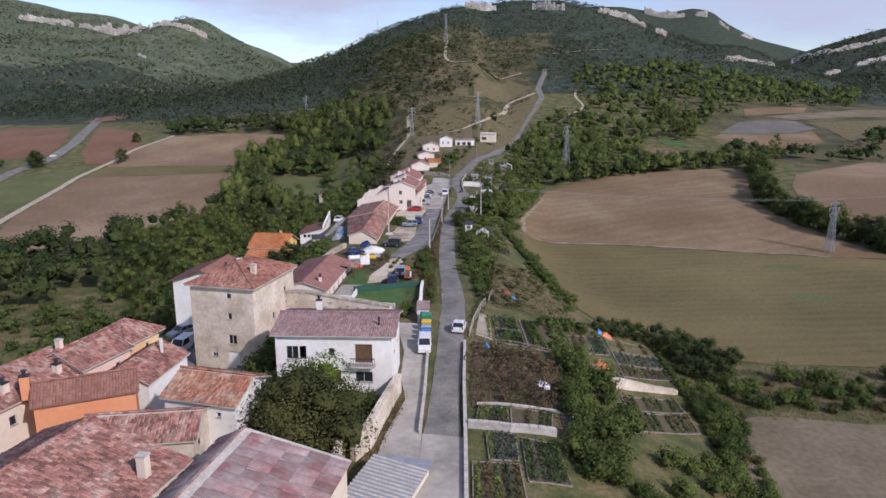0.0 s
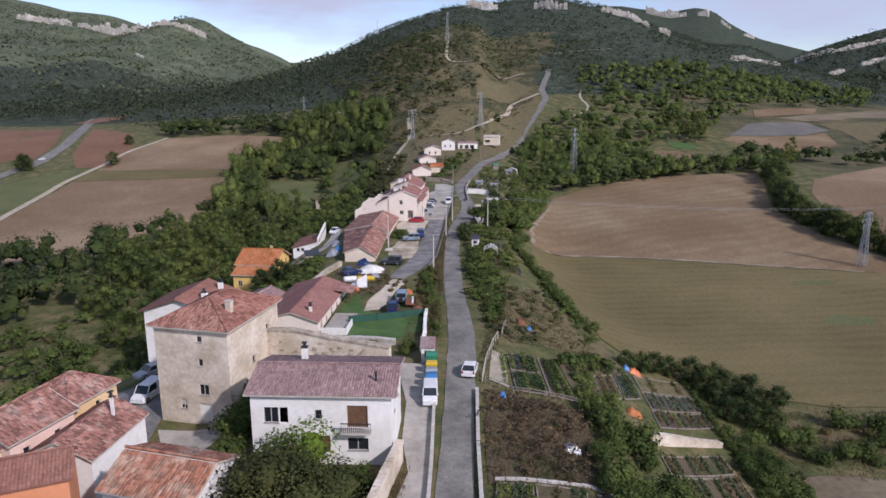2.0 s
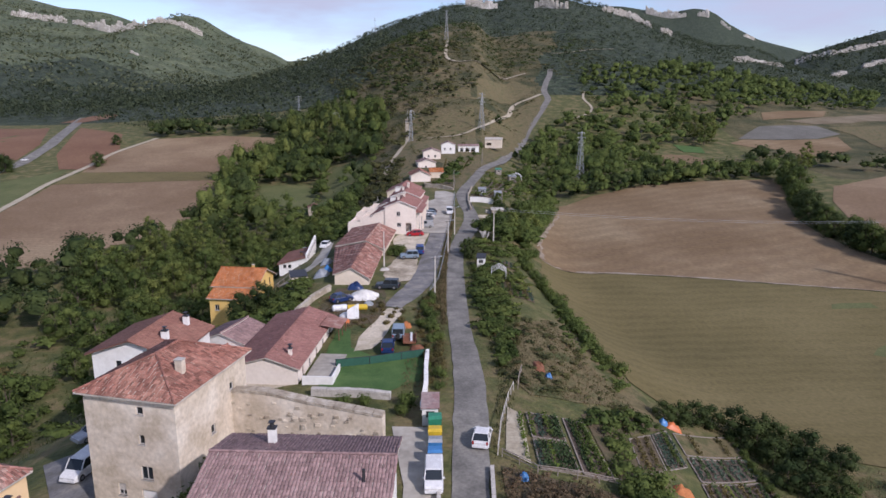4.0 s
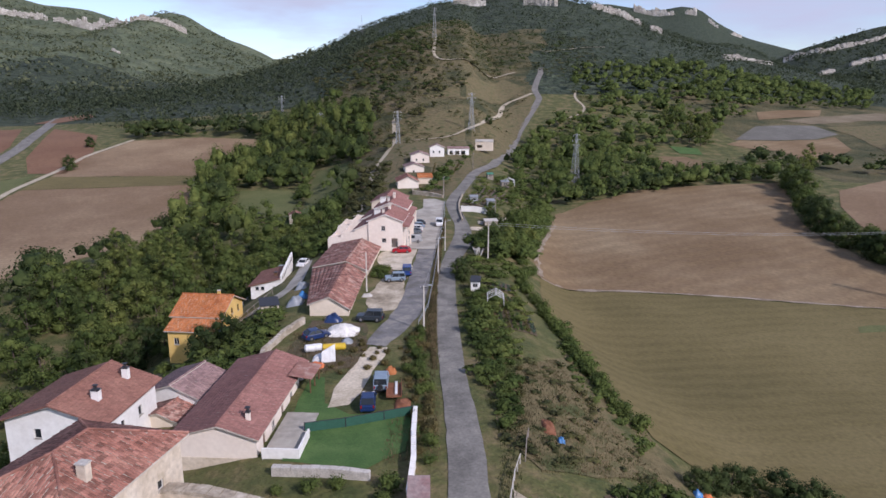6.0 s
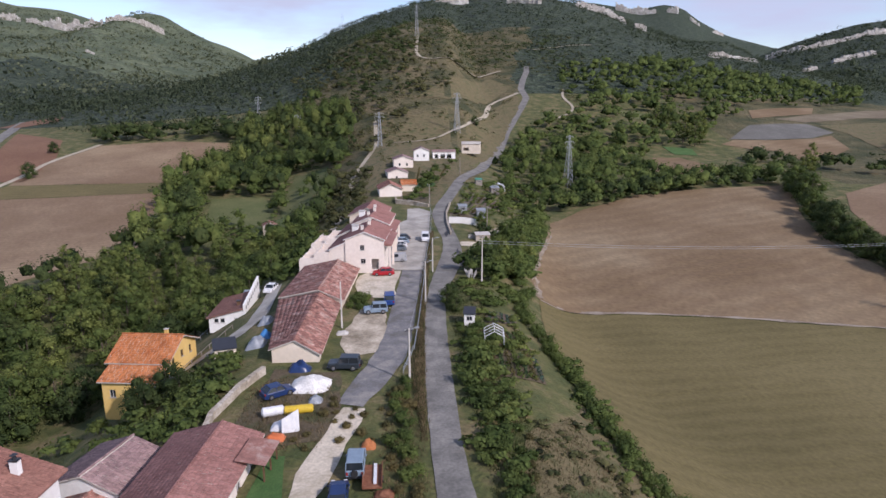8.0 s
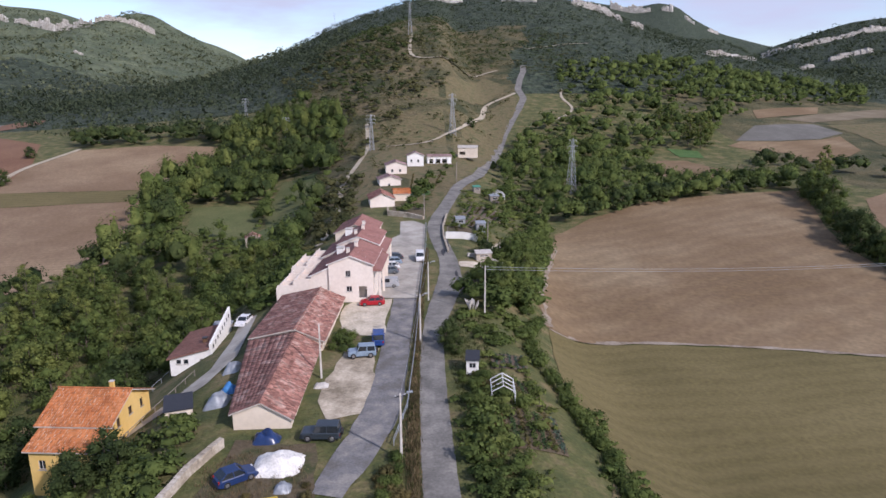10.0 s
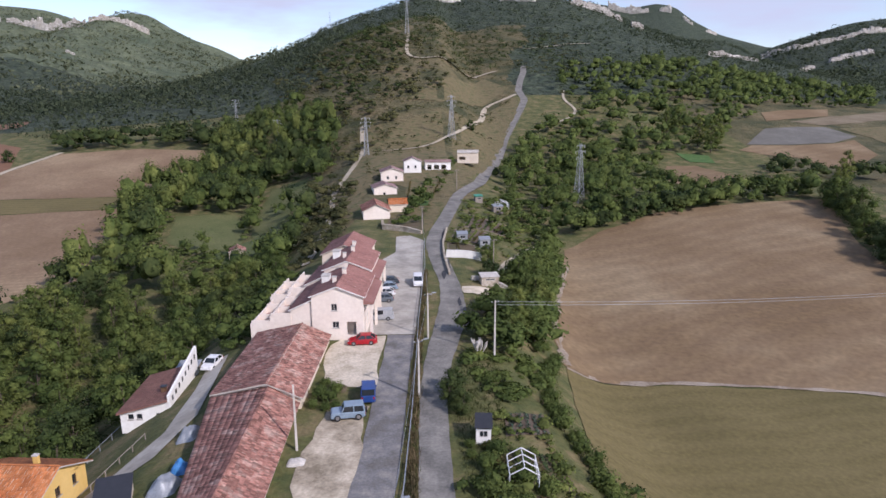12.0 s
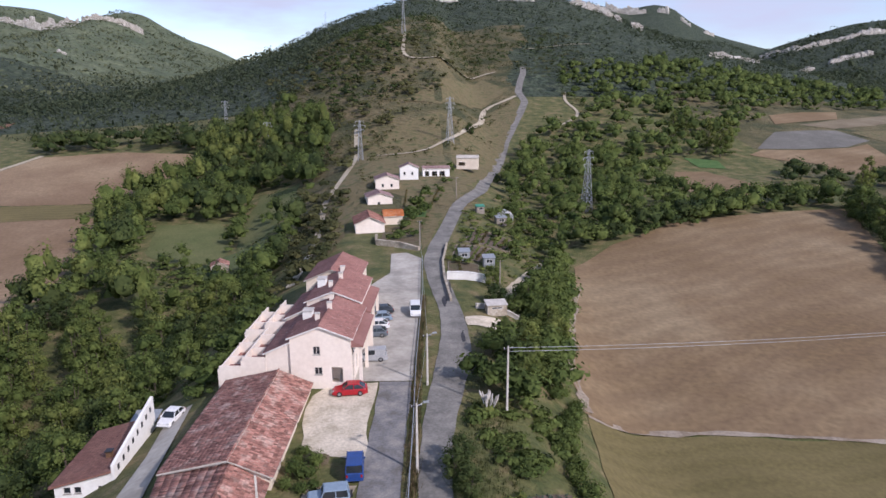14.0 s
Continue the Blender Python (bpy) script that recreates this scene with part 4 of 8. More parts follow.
house("near_white_house", "white house with a patched lichen-covered tile roof", -21.0, 57.5, -13, 7.4, 5.6, -2.6, 3.7, 5.1, M_WHITE, M_TILE_PATCH, "gable_x", 0.35,
      {"s": [W(1.2, 4.9, 0.5, 0.5), W(5.4, 4.9, 0.5, 0.5), W(2.4, 1.6, 0.9, 1.1), W(5.0, 1.4, 0.8, 1.0)], "e": [W(2.2, 4.4, 0.7, 1.1)]}, ridge_at=0.55, ze2=4.1, seed=21)
house("orange_house", "orange rendered house with a flat brown tile roof", -32.3, 55.8, 26, 8.4, 4.4, -3.5, 3.3, 4.5, M_ORANGE, M_TILE_BROWN, "gable_x", 0.3, {}, seed=24, edge_mat=M_TILE_BROWN, chimneys=[(-0.8, 2.5, 0.4, 5.4, True)])
house("old_barn", "large low barn under weathered clay tiles", -29.0, 34.0, -12, 12.4, 14.5, -3.5, 5.0, 6.6, M_CREAM, M_TILE_OLD, "gable_y", 0.4, {}, ridge_at=0.35, ze2=4.2, seed=27, chimneys=[(11.4, 11.4, 0.35, 6.4, False)])
house("low_annexe", "low stone annexe with an old tiled lean-to roof", -24.5, 49.5, 10, 9.0, 5.6, -3.5, 3.0, 4.2, M_STONE, M_TILE_OLD, "gable_x", 0.3, {"e": [W(1.5, 4.6, 1.4, 1.0, "gap")]}, seed=30)
house("workshop", "workshop under faded pink and grey roof sheets", -14.2, 33.0, -8, 10.0, 15.5, -3.2, 4.6, 5.5, M_CREAM, M_FIBRO, "gable_y", 0.3, {}, ridge_at=0.18, ze2=3.6, tile=(1.05, 1.6), seed=33)
house("brown_roof_house", "white house with a plain brown tile roof", -42.6, 107.0, -3, 10.6, 10.4, -6.2, 0.9, 2.7, M_WHITE, M_TILE_BROWN, "gable_y", 0.6,
      {"s": [W(3.0, 5.0, 0.8, 1.1), W(5.8, 5.0, 0.8, 1.1), W(3.0, 2.4, 1.0, 1.2)], "e": [W(3, 4.4, 0.8, 1.2), W(6.5, 4.4, 0.8, 1.2)]}, seed=36, edge_mat=M_TILE_BROWN, chimneys=[(8.2, 3.0, 0.4, 3.0, True), (8.3, 8.6, 0.35, 3.1, True)])
house("tiled_shed", "open-fronted tiled shed with pale walls", -34.2, 119.6, -12, 7.4, 7.2, -5.6, -2.1, -0.8, M_WHITE, M_TILE_PINK, "gable_y", 0.3, {"e": [(1.2, 6.0, 0.6, 3.2, "grey_door")]}, seed=39)
house("cream_outhouse", "small cream outhouse with mossy roof tiles", -33.0, 115.4, -12, 5.2, 4.0, -6.0, -3.3, -2.4, M_CREAM, M_TILE_OLD, "gable_y", 0.3, {}, seed=42)
house("long_barn_house", "long cream house with a clay tile roof and terrace", -24.6, 105.2, -2, 8.6, 19.5, -2.6, 0.1, 1.4, M_PALEPINK, M_TILE_NEW, "gable_y", 0.35,
      {"e": [(2.0, 3.0, 0.3, 2.3, "door"), W(5, 0.9, 1.2, 1.0), (8.5, 9.5, 0.3, 2.3, "door"), W(12, 0.9, 1.2, 1.0), W(16, 0.9, 1.2, 1.0)]}, ridge_at=0.55, seed=45, chimneys=[(7.0, 2.5, 0.22, 1.7, True)], plinth=0.5)
house("yellow_house", "yellow rendered house with an orange tile roof", -44.6, 152.6, -4, 8.4, 9.6, -9.0, -3.3, -1.1, M_YELLOW, M_TILE_ORANGE, "gable_x", 0.6,
      {"e": [W(1.6, 4.3, 0.8, 1.2), W(4.4, 4.6, 0.9, 1.3), W(7.2, 4.3, 0.8, 1.2), W(2.0, 1.5, 1.0, 1.2), (5.4, 6.5, 0.1, 2.2, "door")], "s": []}, seed=48, frame_mat=M_BROWNWOOD, chimneys=[(5.6, 6.2, 0.25, -0.6, False)])
house("yellow_lean_to", "lower yellow wing with an orange lean-to roof", -44.4, 149.2, -4, 7.9, 3.3, -9.6, -4.9, -3.75, M_YELLOW, M_TILE_ORANGE, "gable_x", 0.45, {"s": [W(1, 2.2, 0.9, 1.2), W(5, 2.2, 0.9, 1.2)]}, ridge_at=0.98, ze2=-3.8, seed=51)
stable = house("ridge_barn", "long low stable with old red roof tiles", -19.4, 145.8, 1.0, 6.3, 21.9, -2.5, 1.0, 2.2, M_CREAM, M_TILE_OLD, "gable_y", 0.35,
      {"e": [(1.5, 2.9, 0.2, 2.0, "door"), W(5, 0.9, 0.9, 0.8), (9, 10.4, 0.3, 2.0, "door"), W(13, 1.0, 0.9, 0.8), W(17, 1.0, 0.9, 0.8)], "s": [(0.6, 1.9, -0.2, 1.2, "gap")]}, ridge_at=0.5, ze2=0.3, seed=54)


def flare(ob, mid, amount, depth):
    """Spreads one side of a house outwards towards its rear end."""
    for ch in ob.children_recursive:
        if ch.name.startswith("roof") and not ch.name.startswith("roof_tiles"):
            bm = bmesh.new()
            bm.from_mesh(ch.data)
            bmesh.ops.subdivide_edges(bm, edges=bm.edges[:], cuts=11, use_grid_fill=True)
            bm.to_mesh(ch.data)
            bm.free()
        for v in ch.data.vertices:
            if v.co.x < mid:
                v.co.x -= amount * (mid - v.co.x) / mid * max(0.0, v.co.y / depth)


flare(stable, 3.15, 3.0, 21.9)
house("ridge_barn_wing", "higher rear part of the stable with patched tiles", -23.2, 167.8, -1.0, 10.2, 20.4, -1.8, 1.4, 2.7, M_CREAM, M_TILE_OLD, "gable_y", 0.35, {"s": [W(2.0, 2.0, 0.6, 0.6)], "e": [W(4, 1.1, 0.9, 0.9), W(12, 1.1, 0.9, 0.9)]}, ridge_at=0.62, ze2=1.0, seed=57)

# ---- row of new houses, white workshop, houses up the road ----
def terrace_unit(y0, z0, up, depth, wing):
    """One unit of the terraced row: gabled main block, lower rear roof, stepped terraces behind, pillared porch."""
    h = house("terraced_house", "pale pink terraced house with a red tile roof", -15.2, y0, -2.5, 7.7, depth, z0, 6.7 + up, 8.2 + up, M_PALEPINK, M_TILE_NEW, "gable_y", 0.35,
              {"s": [W(2.9, 4.1, 0.9, 1.1), W(3.0, 1.4, 1.0, 1.0), (5.2, 6.6, 0.3, 2.4, "gap")],
               "e": [W(1.2, 3.7, 0.9, 1.1), W(4.6, 3.7, 0.9, 1.1), W(8, 3.7, 0.9, 1.1), (1.4, 2.6, 0.2, 2.4, "door"), (4.4, 5.6, 0.2, 2.4, "door"), W(8, 0.9, 1.1, 1.2)]},
              ridge_at=0.5, seed=int(y0), edge_mat=M_WHITE, chimneys=[(3.0, 3.2, 0.28, 8.9 + up, False), (3.9, depth * 0.55, 0.3, 9.2 + up, False), (3.4, depth - 1.2, 0.3, 9.1 + up, False)])
    tagged(h, group="terraced row")
    # lower rear wing with its own slope
    rear = Shape()
    wall_panel(rear, (-3.2, 0.3), (0, 0.3), -1.5, 4.2)
    wall_panel(rear, (-3.2, depth), (-3.2, 0.3), -1.5, 4.2)
    wall_panel(rear, (0, depth), (-3.2, depth), -1.5, 4.2)
    rear.face((-3.2, 0.3, 4.2), (0, 0.3, 4.2), (0, 0.3, 5.6))
    part("rear_wing", rear, M_PALEPINK, h)
    roof(h, [[(-3.5, depth, 4.15), (-3.5, 0.0, 4.15), (0.0, 0.0, 5.75), (0.0, depth, 5.75)]], M_TILE_NEW, edge_mat=M_WHITE, seed=int(y0) + 3)
    # terraces stepping down behind
    for k, (x0, x1, top) in enumerate(((-6.4, -3.22, 3.1), (-9.4, -6.42, 1.9))):
        t = Shape()
        t.box(x0, x1, 0.2, depth - 0.2, -6, top - 0.9)
        part("terrace", t, M_PALEPINK, h)
        for q in range(3):
            ya, yb = 0.2 + q * (depth - 0.4) / 3, 0.2 + (q + 1) * (depth - 0.4) / 3
            p = Shape()
            p.box(x0, x0 + 0.2, ya, yb - 0.02, top - 0.9, top + 0.1)
            p.box(x0 + 0.2, x1, ya, ya + 0.2, top - 0.9, top + 0.55 - 0.3 * (q % 2))
            part("parapet", p, M_PALEPINK, h)
        f = Shape().box(x0 + 0.25, x1 - 0.02, 0.45, depth - 0.45, top - 0.9, top - 0.86)
        part("terrace_floor", f, M_TILE_NEW, h, "terracotta terrace floor")
    # porch with pillars on the car park side
    for q in range(3):
        yy = 0.5 + q * (depth - 1.2) / 2
        pl = Shape().box(8.6, 9.0, yy, yy + 0.4, -0.3, 5.0)
        part("pillar", pl, M_PALEPINK, h)
    pr = Shape()
    pr.solid([(7.72, 0.3, 5.0), (9.2, 0.3, 5.0), (9.2, depth - 0.2, 5.0), (7.72, depth - 0.2, 5.0)], [(7.72, 0.3, 5.75), (9.2, 0.3, 5.25), (9.2, depth - 0.2, 5.25), (7.72, depth - 0.2, 5.75)])
    part("porch_roof", pr, M_TILE_NEW, h)
    # recessed entrance behind the open corner
    rc = Shape().box(4.9, 7.0, 2.0, 2.2, -0.1, 2.7).box(4.7, 4.9, 0.25, 2.2, -0.1, 2.7).box(4.9, 7.0, 0.25, 2.0, -0.1, 0.0)
    part("porch_recess", rc, M_PALEPINK, h)
    # dormer block on the rear slope
    dm = Shape().box(0.5, 1.7, depth * 0.45, depth * 0.45 + 1.6, 5.9 + up, 7.9 + up)
    dr = part("roof_vent_block", dm, M_WHITE, h)
    part("vent_cap", Shape().box(0.4, 1.8, depth * 0.45 - 0.1, depth * 0.45 + 1.7, 7.9 + up, 8.0 + up), M_PALECONC, dr)
    st = Shape()
    for q in range(8):
        st.box(6.0, 7.0, 0.2 + q * 0.28, 0.2 + (q + 1) * 0.28 - 0.005, -0.2, 0.2 + 0.18 * q)
    part("stair", st, M_PALECONC, h)
    return h


terrace_unit(189.2, 0.4, 0.0, 12.6, 1)
terrace_unit(202.1, 0.6, 0.7, 12.6, 1)
end_house = house("end_terrace_house", "last house of the row, cream gable and orange-red tiles", -17.6, 215.4, -2.5, 8.4, 12.0, 0.8, 6.9, 8.7, M_CREAM, M_TILE_NEW, "gable_y", 0.35, {"s": [], "e": [W(2, 3.5, 0.9, 1.1), W(6, 3.5, 0.9, 1.1)]}, seed=77, chimneys=[(6.0, 1.2, 0.3, 9.0, False)])

# white workshop: lean-to roof under a tall parapet wall that rises to a point at the back
ws = thing("white_workshop", -38.3, 175.6, -6.6, 3, "white workshop with a tall slanting parapet wall", "building")
sh = Shape()
hs = [(0.9, 1.7, 0.9, 1.7), (2.0, 2.8, 0.9, 1.7), (4.5, 5.3, 0.9, 1.7)]
wall_panel(sh, (0, 0), (6.2, 0), -1.0, 1.9, hs)
sh.face((0, 0, 1.9), (6.2, 0, 1.9), (6.2, 0, 3.4))
wall_panel(sh, (0, 12), (0, 0), -1.0, 1.9)
wall_panel(sh, (6.2, 12), (0, 12), -1.0, 1.9)
sh.face((6.2, 12, 1.9), (0, 12, 1.9), (6.2, 12, 3.4))
part("wall", sh, M_WHITE, ws)
for q in hs:
    window(ws, (0, 0), (6.2, 0), *q)
pp = Shape()
wall_panel(pp, (6.55, -0.15), (6.55, 12.4), -1.0, 3.2, [(1.3, 2.1, 0.4, 2.0), (5.2, 6.0, 0.3, 2.1), (8.6, 9.4, 0.3, 2.1)])
pp.face((6.55, -0.15, 3.2), (6.55, 12.4, 3.2), (6.55, 12.4, 6.2), (6.55, -0.15, 4.2))
pp.face((6.21, -0.15, 4.2), (6.21, 12.4, 6.2), (6.21, 12.4, -1), (6.21, -0.15, -1))
pp.face((6.21, -0.15, 4.2), (6.55, -0.15, 4.2), (6.55, 12.4, 6.2), (6.21, 12.4, 6.2))
pp.face((6.21, -0.15, -1), (6.55, -0.15, -1), (6.55, -0.15, 4.2), (6.21, -0.15, 4.2))
pp.face((6.55, 12.4, -1), (6.21, 12.4, -1), (6.21, 12.4, 6.2), (6.55, 12.4, 6.2))
part("parapet_wall", pp, M_WHITE, ws)
for k in range(8):
    yy = 0.7 + k * 1.45
    s2 = Shape().box(6.555, 6.60, yy, yy + 0.45, 3.0 + yy * 0.155, 3.65 + yy * 0.155)
    part("vent", s2, M_DARKMETAL, ws)
for q in ((1.3, 2.1, 0.4, 2.0), (5.2, 6.0, 0.3, 2.1), (8.6, 9.4, 0.3, 2.1)):
    window(ws, (6.55, -0.15), (6.55, 12.4), *q, kind="door", glass=M_STEEL)
roof(ws, [[(-0.4, 12.2, 1.85), (-0.4, -0.35, 1.85), (6.2, -0.35, 3.5), (6.2, 12.2, 3.5)]], M_TILE_BROWN, seed=81, edge_mat=M_TILE_BROWN)
ch = part("chimney", Shape().box(4.3, 4.9, 3.2, 3.8, 2.4, 3.9), M_BROWNWOOD, ws)
part("chimney_cap", Shape().box(4.2, 5.0, 3.1, 3.9, 3.9, 4.0), M_DARKMETAL, ch)

# houses further up the road
house("orange_roof_barn", "small cream barn with an orange tile roof", -15.4, 274.5, 8, 7.4, 11.0, 1.6, 5.2, 6.9, M_PALEPINK, M_TILE, "gable_y", 0.4, {"s": [(3.0, 4.2, 0.3, 1.2, "gap")]}, seed=85)
house("orange_shelter", "small shelter with a bright orange roof", -8.6, 283.5, 8, 5.0, 4.6, 2.4, 5.6, 6.8, M_CREAM, M_TILE_ORANGE, "gable_x", 0.3, {}, seed=87)
house("pale_house", "pale house with a faded roof on the slope", -15.0, 309, 10, 7.6, 9.0, 3.0, 7.0, 8.2, M_PALEPINK, M_TILE_PINK, "gable_y", 0.35, {"s": [W(3, 1.5)]}, seed=89)
house("pale_gabled_house", "pale gabled house with pink roof", -14.0, 330, 6, 8.0, 9.0, 6.0, 10.0, 11.4, M_PALEPINK, M_TILE_PINK, "gable_y", 0.35, {"s": [W(2, 1.5), W(5, 1.5)]}, seed=91)
house("white_cottage", "small white cottage by the hillside track", -6.2, 346, 4, 6.6, 6.0, 8.0, 12.4, 13.8, M_WHITE, M_TILE_PINK, "gable_y", 0.35, {"s": [W(1.2, 1.8), W(4, 1.8)]}, seed=93)
house("white_garage", "low white garage building with dark openings", 2.0, 352, 4, 10.0, 5.0, 8.5, 11.4, 12.0, M_WHITE, M_TILE_PINK, "gable_x", 0.25, {"s": [(0.8, 2.4, 0.2, 2.0, "gap"), (3.4, 5.4, 0.2, 2.0, "gap"), (6.2, 8.2, 0.2, 2.0, "gap")]}, seed=95)
house("hillside_shed", "low pale stone shed by the upper road", 15.6, 372, -8, 8.6, 5.0, 10.4, 13.6, 14.4, M_CREAM, M_PALECONC, "gable_x", 0.2, {"s": [(0.8, 3.4, 0.2, 1.6, "gap")]}, seed=97)
house("valley_ruin", "small brick ruin among trees in the valley", -60, 296, 15, 5.0, 5.0, gz(-57, 298), gz(-57, 298) + 3.0, gz(-57, 298) + 4.2, M_STONE_DK, M_TILE_OLD, "gable_y", 0.2, {}, seed=99)

# ---- vehicles ----
M_TYRE = material("tyre_rubber", (0.02, 0.02, 0.02), (0.03, 0.03, 0.03), 3, 0.85, 20, 0.1)
M_RIM = paint("wheel_rim", (0.4, 0.4, 0.42), 0.35, 0.8)
M_LAMP = glass_material("lamp_glass", (0.55, 0.55, 0.55), 0.1)
M_REDLAMP = glass_material("tail_lamp", (0.30, 0.015, 0.01), 0.15)
PAINT = {c: paint("car_paint_" + c, v, 0.3) for c, v in {"red": (0.38, 0.012, 0.02), "white": (0.72, 0.72, 0.72), "silver": (0.36, 0.37, 0.38), "blue": (0.02, 0.06, 0.22), "dark": (0.03, 0.04, 0.05),
                                                         "paleblue": (0.22, 0.29, 0.36), "grey": (0.11, 0.13, 0.15), "deepblue": (0.015, 0.035, 0.11)}.items()}


def car(label, x, y, heading, colour, length=4.2, width=1.75, height=1.48, shape="hatch", z=None, group="parked cars"):
    """heading: degrees, 0 looks along +y. Lofted body over side stations, cabin glass, four wheels, lamps, bumpers."""
    ob = thing("van" if shape == "van" else "car", x, y, gz(x, y) + 0.1 if z is None else z, heading, label, "van" if shape == "van" else "car", group)
    L, Wd, H = length, width, height
    prof = {"hatch": [(0, .30, .62), (.06, .22, .72), (.28, .20, .90), (.30, .20, .92), (.92, .20, .95), (1, .32, .80)],
            "jeep": [(0, .42, .85), (.04, .36, .98), (.30, .34, 1.06), (.32, .34, 1.06), (.96, .36, 1.06), (1, .45, .98)],
            "van": [(0, .34, .72), (.05, .24, .86), (.20, .22, 1.05), (.22, .22, 1.06), (.97, .22, 1.12), (1, .34, 1.0)]}[shape]
    roofp = {"hatch": [(.28, .92), (.44, H), (.78, H - .02), (.95, .98)], "jeep": [(.32, 1.06), (.40, H), (.94, H), (.97, 1.06)], "van": [(.20, 1.06), (.34, H - .04), (.95, H), (.985, 1.1)]}[shape]
    bd = Shape()
    ringsL = []
    for t, lo, hi in prof:
        yy = L / 2 - t * L
        k = 0.90 if t in (0, 1) else 1.0
        hw = Wd / 2 * k
        ringsL.append([(-hw, yy, lo), (-hw, yy, hi - .12), (-hw * .93, yy, hi), (hw * .93, yy, hi), (hw, yy, hi - .12), (hw, yy, lo)])
    i = len(bd.v)
    for r in ringsL:
        bd.v += r
    for a in range(len(ringsL) - 1):
        for k in range(6):
            k2 = (k + 1) % 6
            bd.f.append((i + a * 6 + k, i + a * 6 + k2, i + (a + 1) * 6 + k2, i + (a + 1) * 6 + k))
    bd.f.append(tuple(range(i + 5, i - 1, -1)))
    bd.f.append(tuple(range(i + (len(ringsL) - 1) * 6, i + len(ringsL) * 6)))
    body = part("body", bd, PAINT[colour], ob)
    # glasshouse
    gl = Shape()
    (t0, z0), (t1, z1), (t2, z2), (t3, z3) = roofp
    hw, rw = Wd / 2 * 0.95, Wd / 2 * (0.80 if shape == "hatch" else 0.88)
    P = lambda t, w_, z_: [(-w_, L / 2 - t * L, z_), (w_, L / 2 - t * L, z_)]
    a, b, c, d = P(t0, hw, z0 - .02), P(t1, rw, z1 - .03), P(t2, rw, z2 - .03), P(t3, hw, z3 - .02)
    gl.face(a[0], a[1], b[1], b[0])
    gl.face(c[0], c[1], d[1], d[0])
    gl.face(a[1], d[1], c[1], b[1])
    gl.face(d[0], a[0], b[0], c[0])
    part("glass", gl, M_GLASS, ob)
    rf = Shape()
    b2, c2 = P(t1 - .01, rw + .02, z1 - .05), P(t2 + .01, rw + .02, z2 - .05)
    b3, c3 = P(t1 + .02, rw - .06, z1 + .01), P(t2 - .01, rw - .06, z2 + .01)
    rf.solid([b2[0], c2[0], c2[1], b2[1]], [b3[0], c3[0], c3[1], b3[1]])
    part("roof", rf, PAINT[colour], ob)
    for s in (0, 1):
        for lo, hi in ((a, b), (d, c)):
            part("pillar", Shape().tube(lo[s], hi[s], 0.055, 0.05, 5), PAINT[colour], ob)
        mid_t = (t1 + t2) / 2
        q0, q1 = P(mid_t, hw, z0), P(mid_t, rw, z1 - .03)
        part("pillar", Shape().tube(q0[s], q1[s], 0.06, 0.05, 5), PAINT[colour], ob)
        if shape == "van":
            pb = Shape()
            sx = -1 if s == 0 else 1
            pb.solid([(sx * hw, L / 2 - .62 * L, z0), (sx * (hw + .02), L / 2 - .62 * L, z0), (sx * (hw + .02), L / 2 - .96 * L, z0), (sx * hw, L / 2 - .96 * L, z0)],
                     [(sx * rw, L / 2 - .62 * L, z1), (sx * (rw + .02), L / 2 - .62 * L, z1), (sx * (rw + .02), L / 2 - .95 * L, z1), (sx * rw, L / 2 - .95 * L, z1)])
            part("side_panel", pb, PAINT[colour], ob)
    wr = 0.33 if shape != "jeep" else 0.38
    for sx in (-1, 1):
        for t in (0.19, 0.80):
            yy = L / 2 - t * L
            w_ = part("wheel", Shape().tube((sx * (Wd / 2 - .2), yy, wr), (sx * (Wd / 2 + .02), yy, wr), wr, wr, 14), M_TYRE, ob)
            part("rim", Shape().tube((sx * (Wd / 2), yy, wr), (sx * (Wd / 2 + .035), yy, wr), wr * .62, wr * .55, 10), M_RIM, w_)
        part("headlight", Shape().box(sx * Wd * .33 - .16, sx * Wd * .33 + .16, L / 2 - .12, L / 2 + .015, .56, .70), M_LAMP, ob)
        part("tail_light", Shape().box(sx * Wd * .40 - .09, sx * Wd * .40 + .09, -L / 2 - .015, -L / 2 + .1, .62, .92), M_REDLAMP, ob)
        part("mirror", Shape().box(sx * (Wd / 2 + .08) - .08, sx * (Wd / 2 + .08) + .08, L / 2 - .34 * L, L / 2 - .34 * L + .1, .92, 1.06), PAINT[colour], ob)
    for yy in (L / 2 + .01, -L / 2 - .06):
        part("bumper", Shape().box(-Wd * .45, Wd * .45, yy - .03, yy + .08, .30, .50), M_DARKMETAL if shape == "jeep" else PAINT[colour], ob)
    if shape == "jeep":
        part("spare_wheel", Shape().tube((0, -L / 2 - .05, .85), (0, -L / 2 - .25, .85), .34, .34, 12), M_TYRE, ob)
    return ob


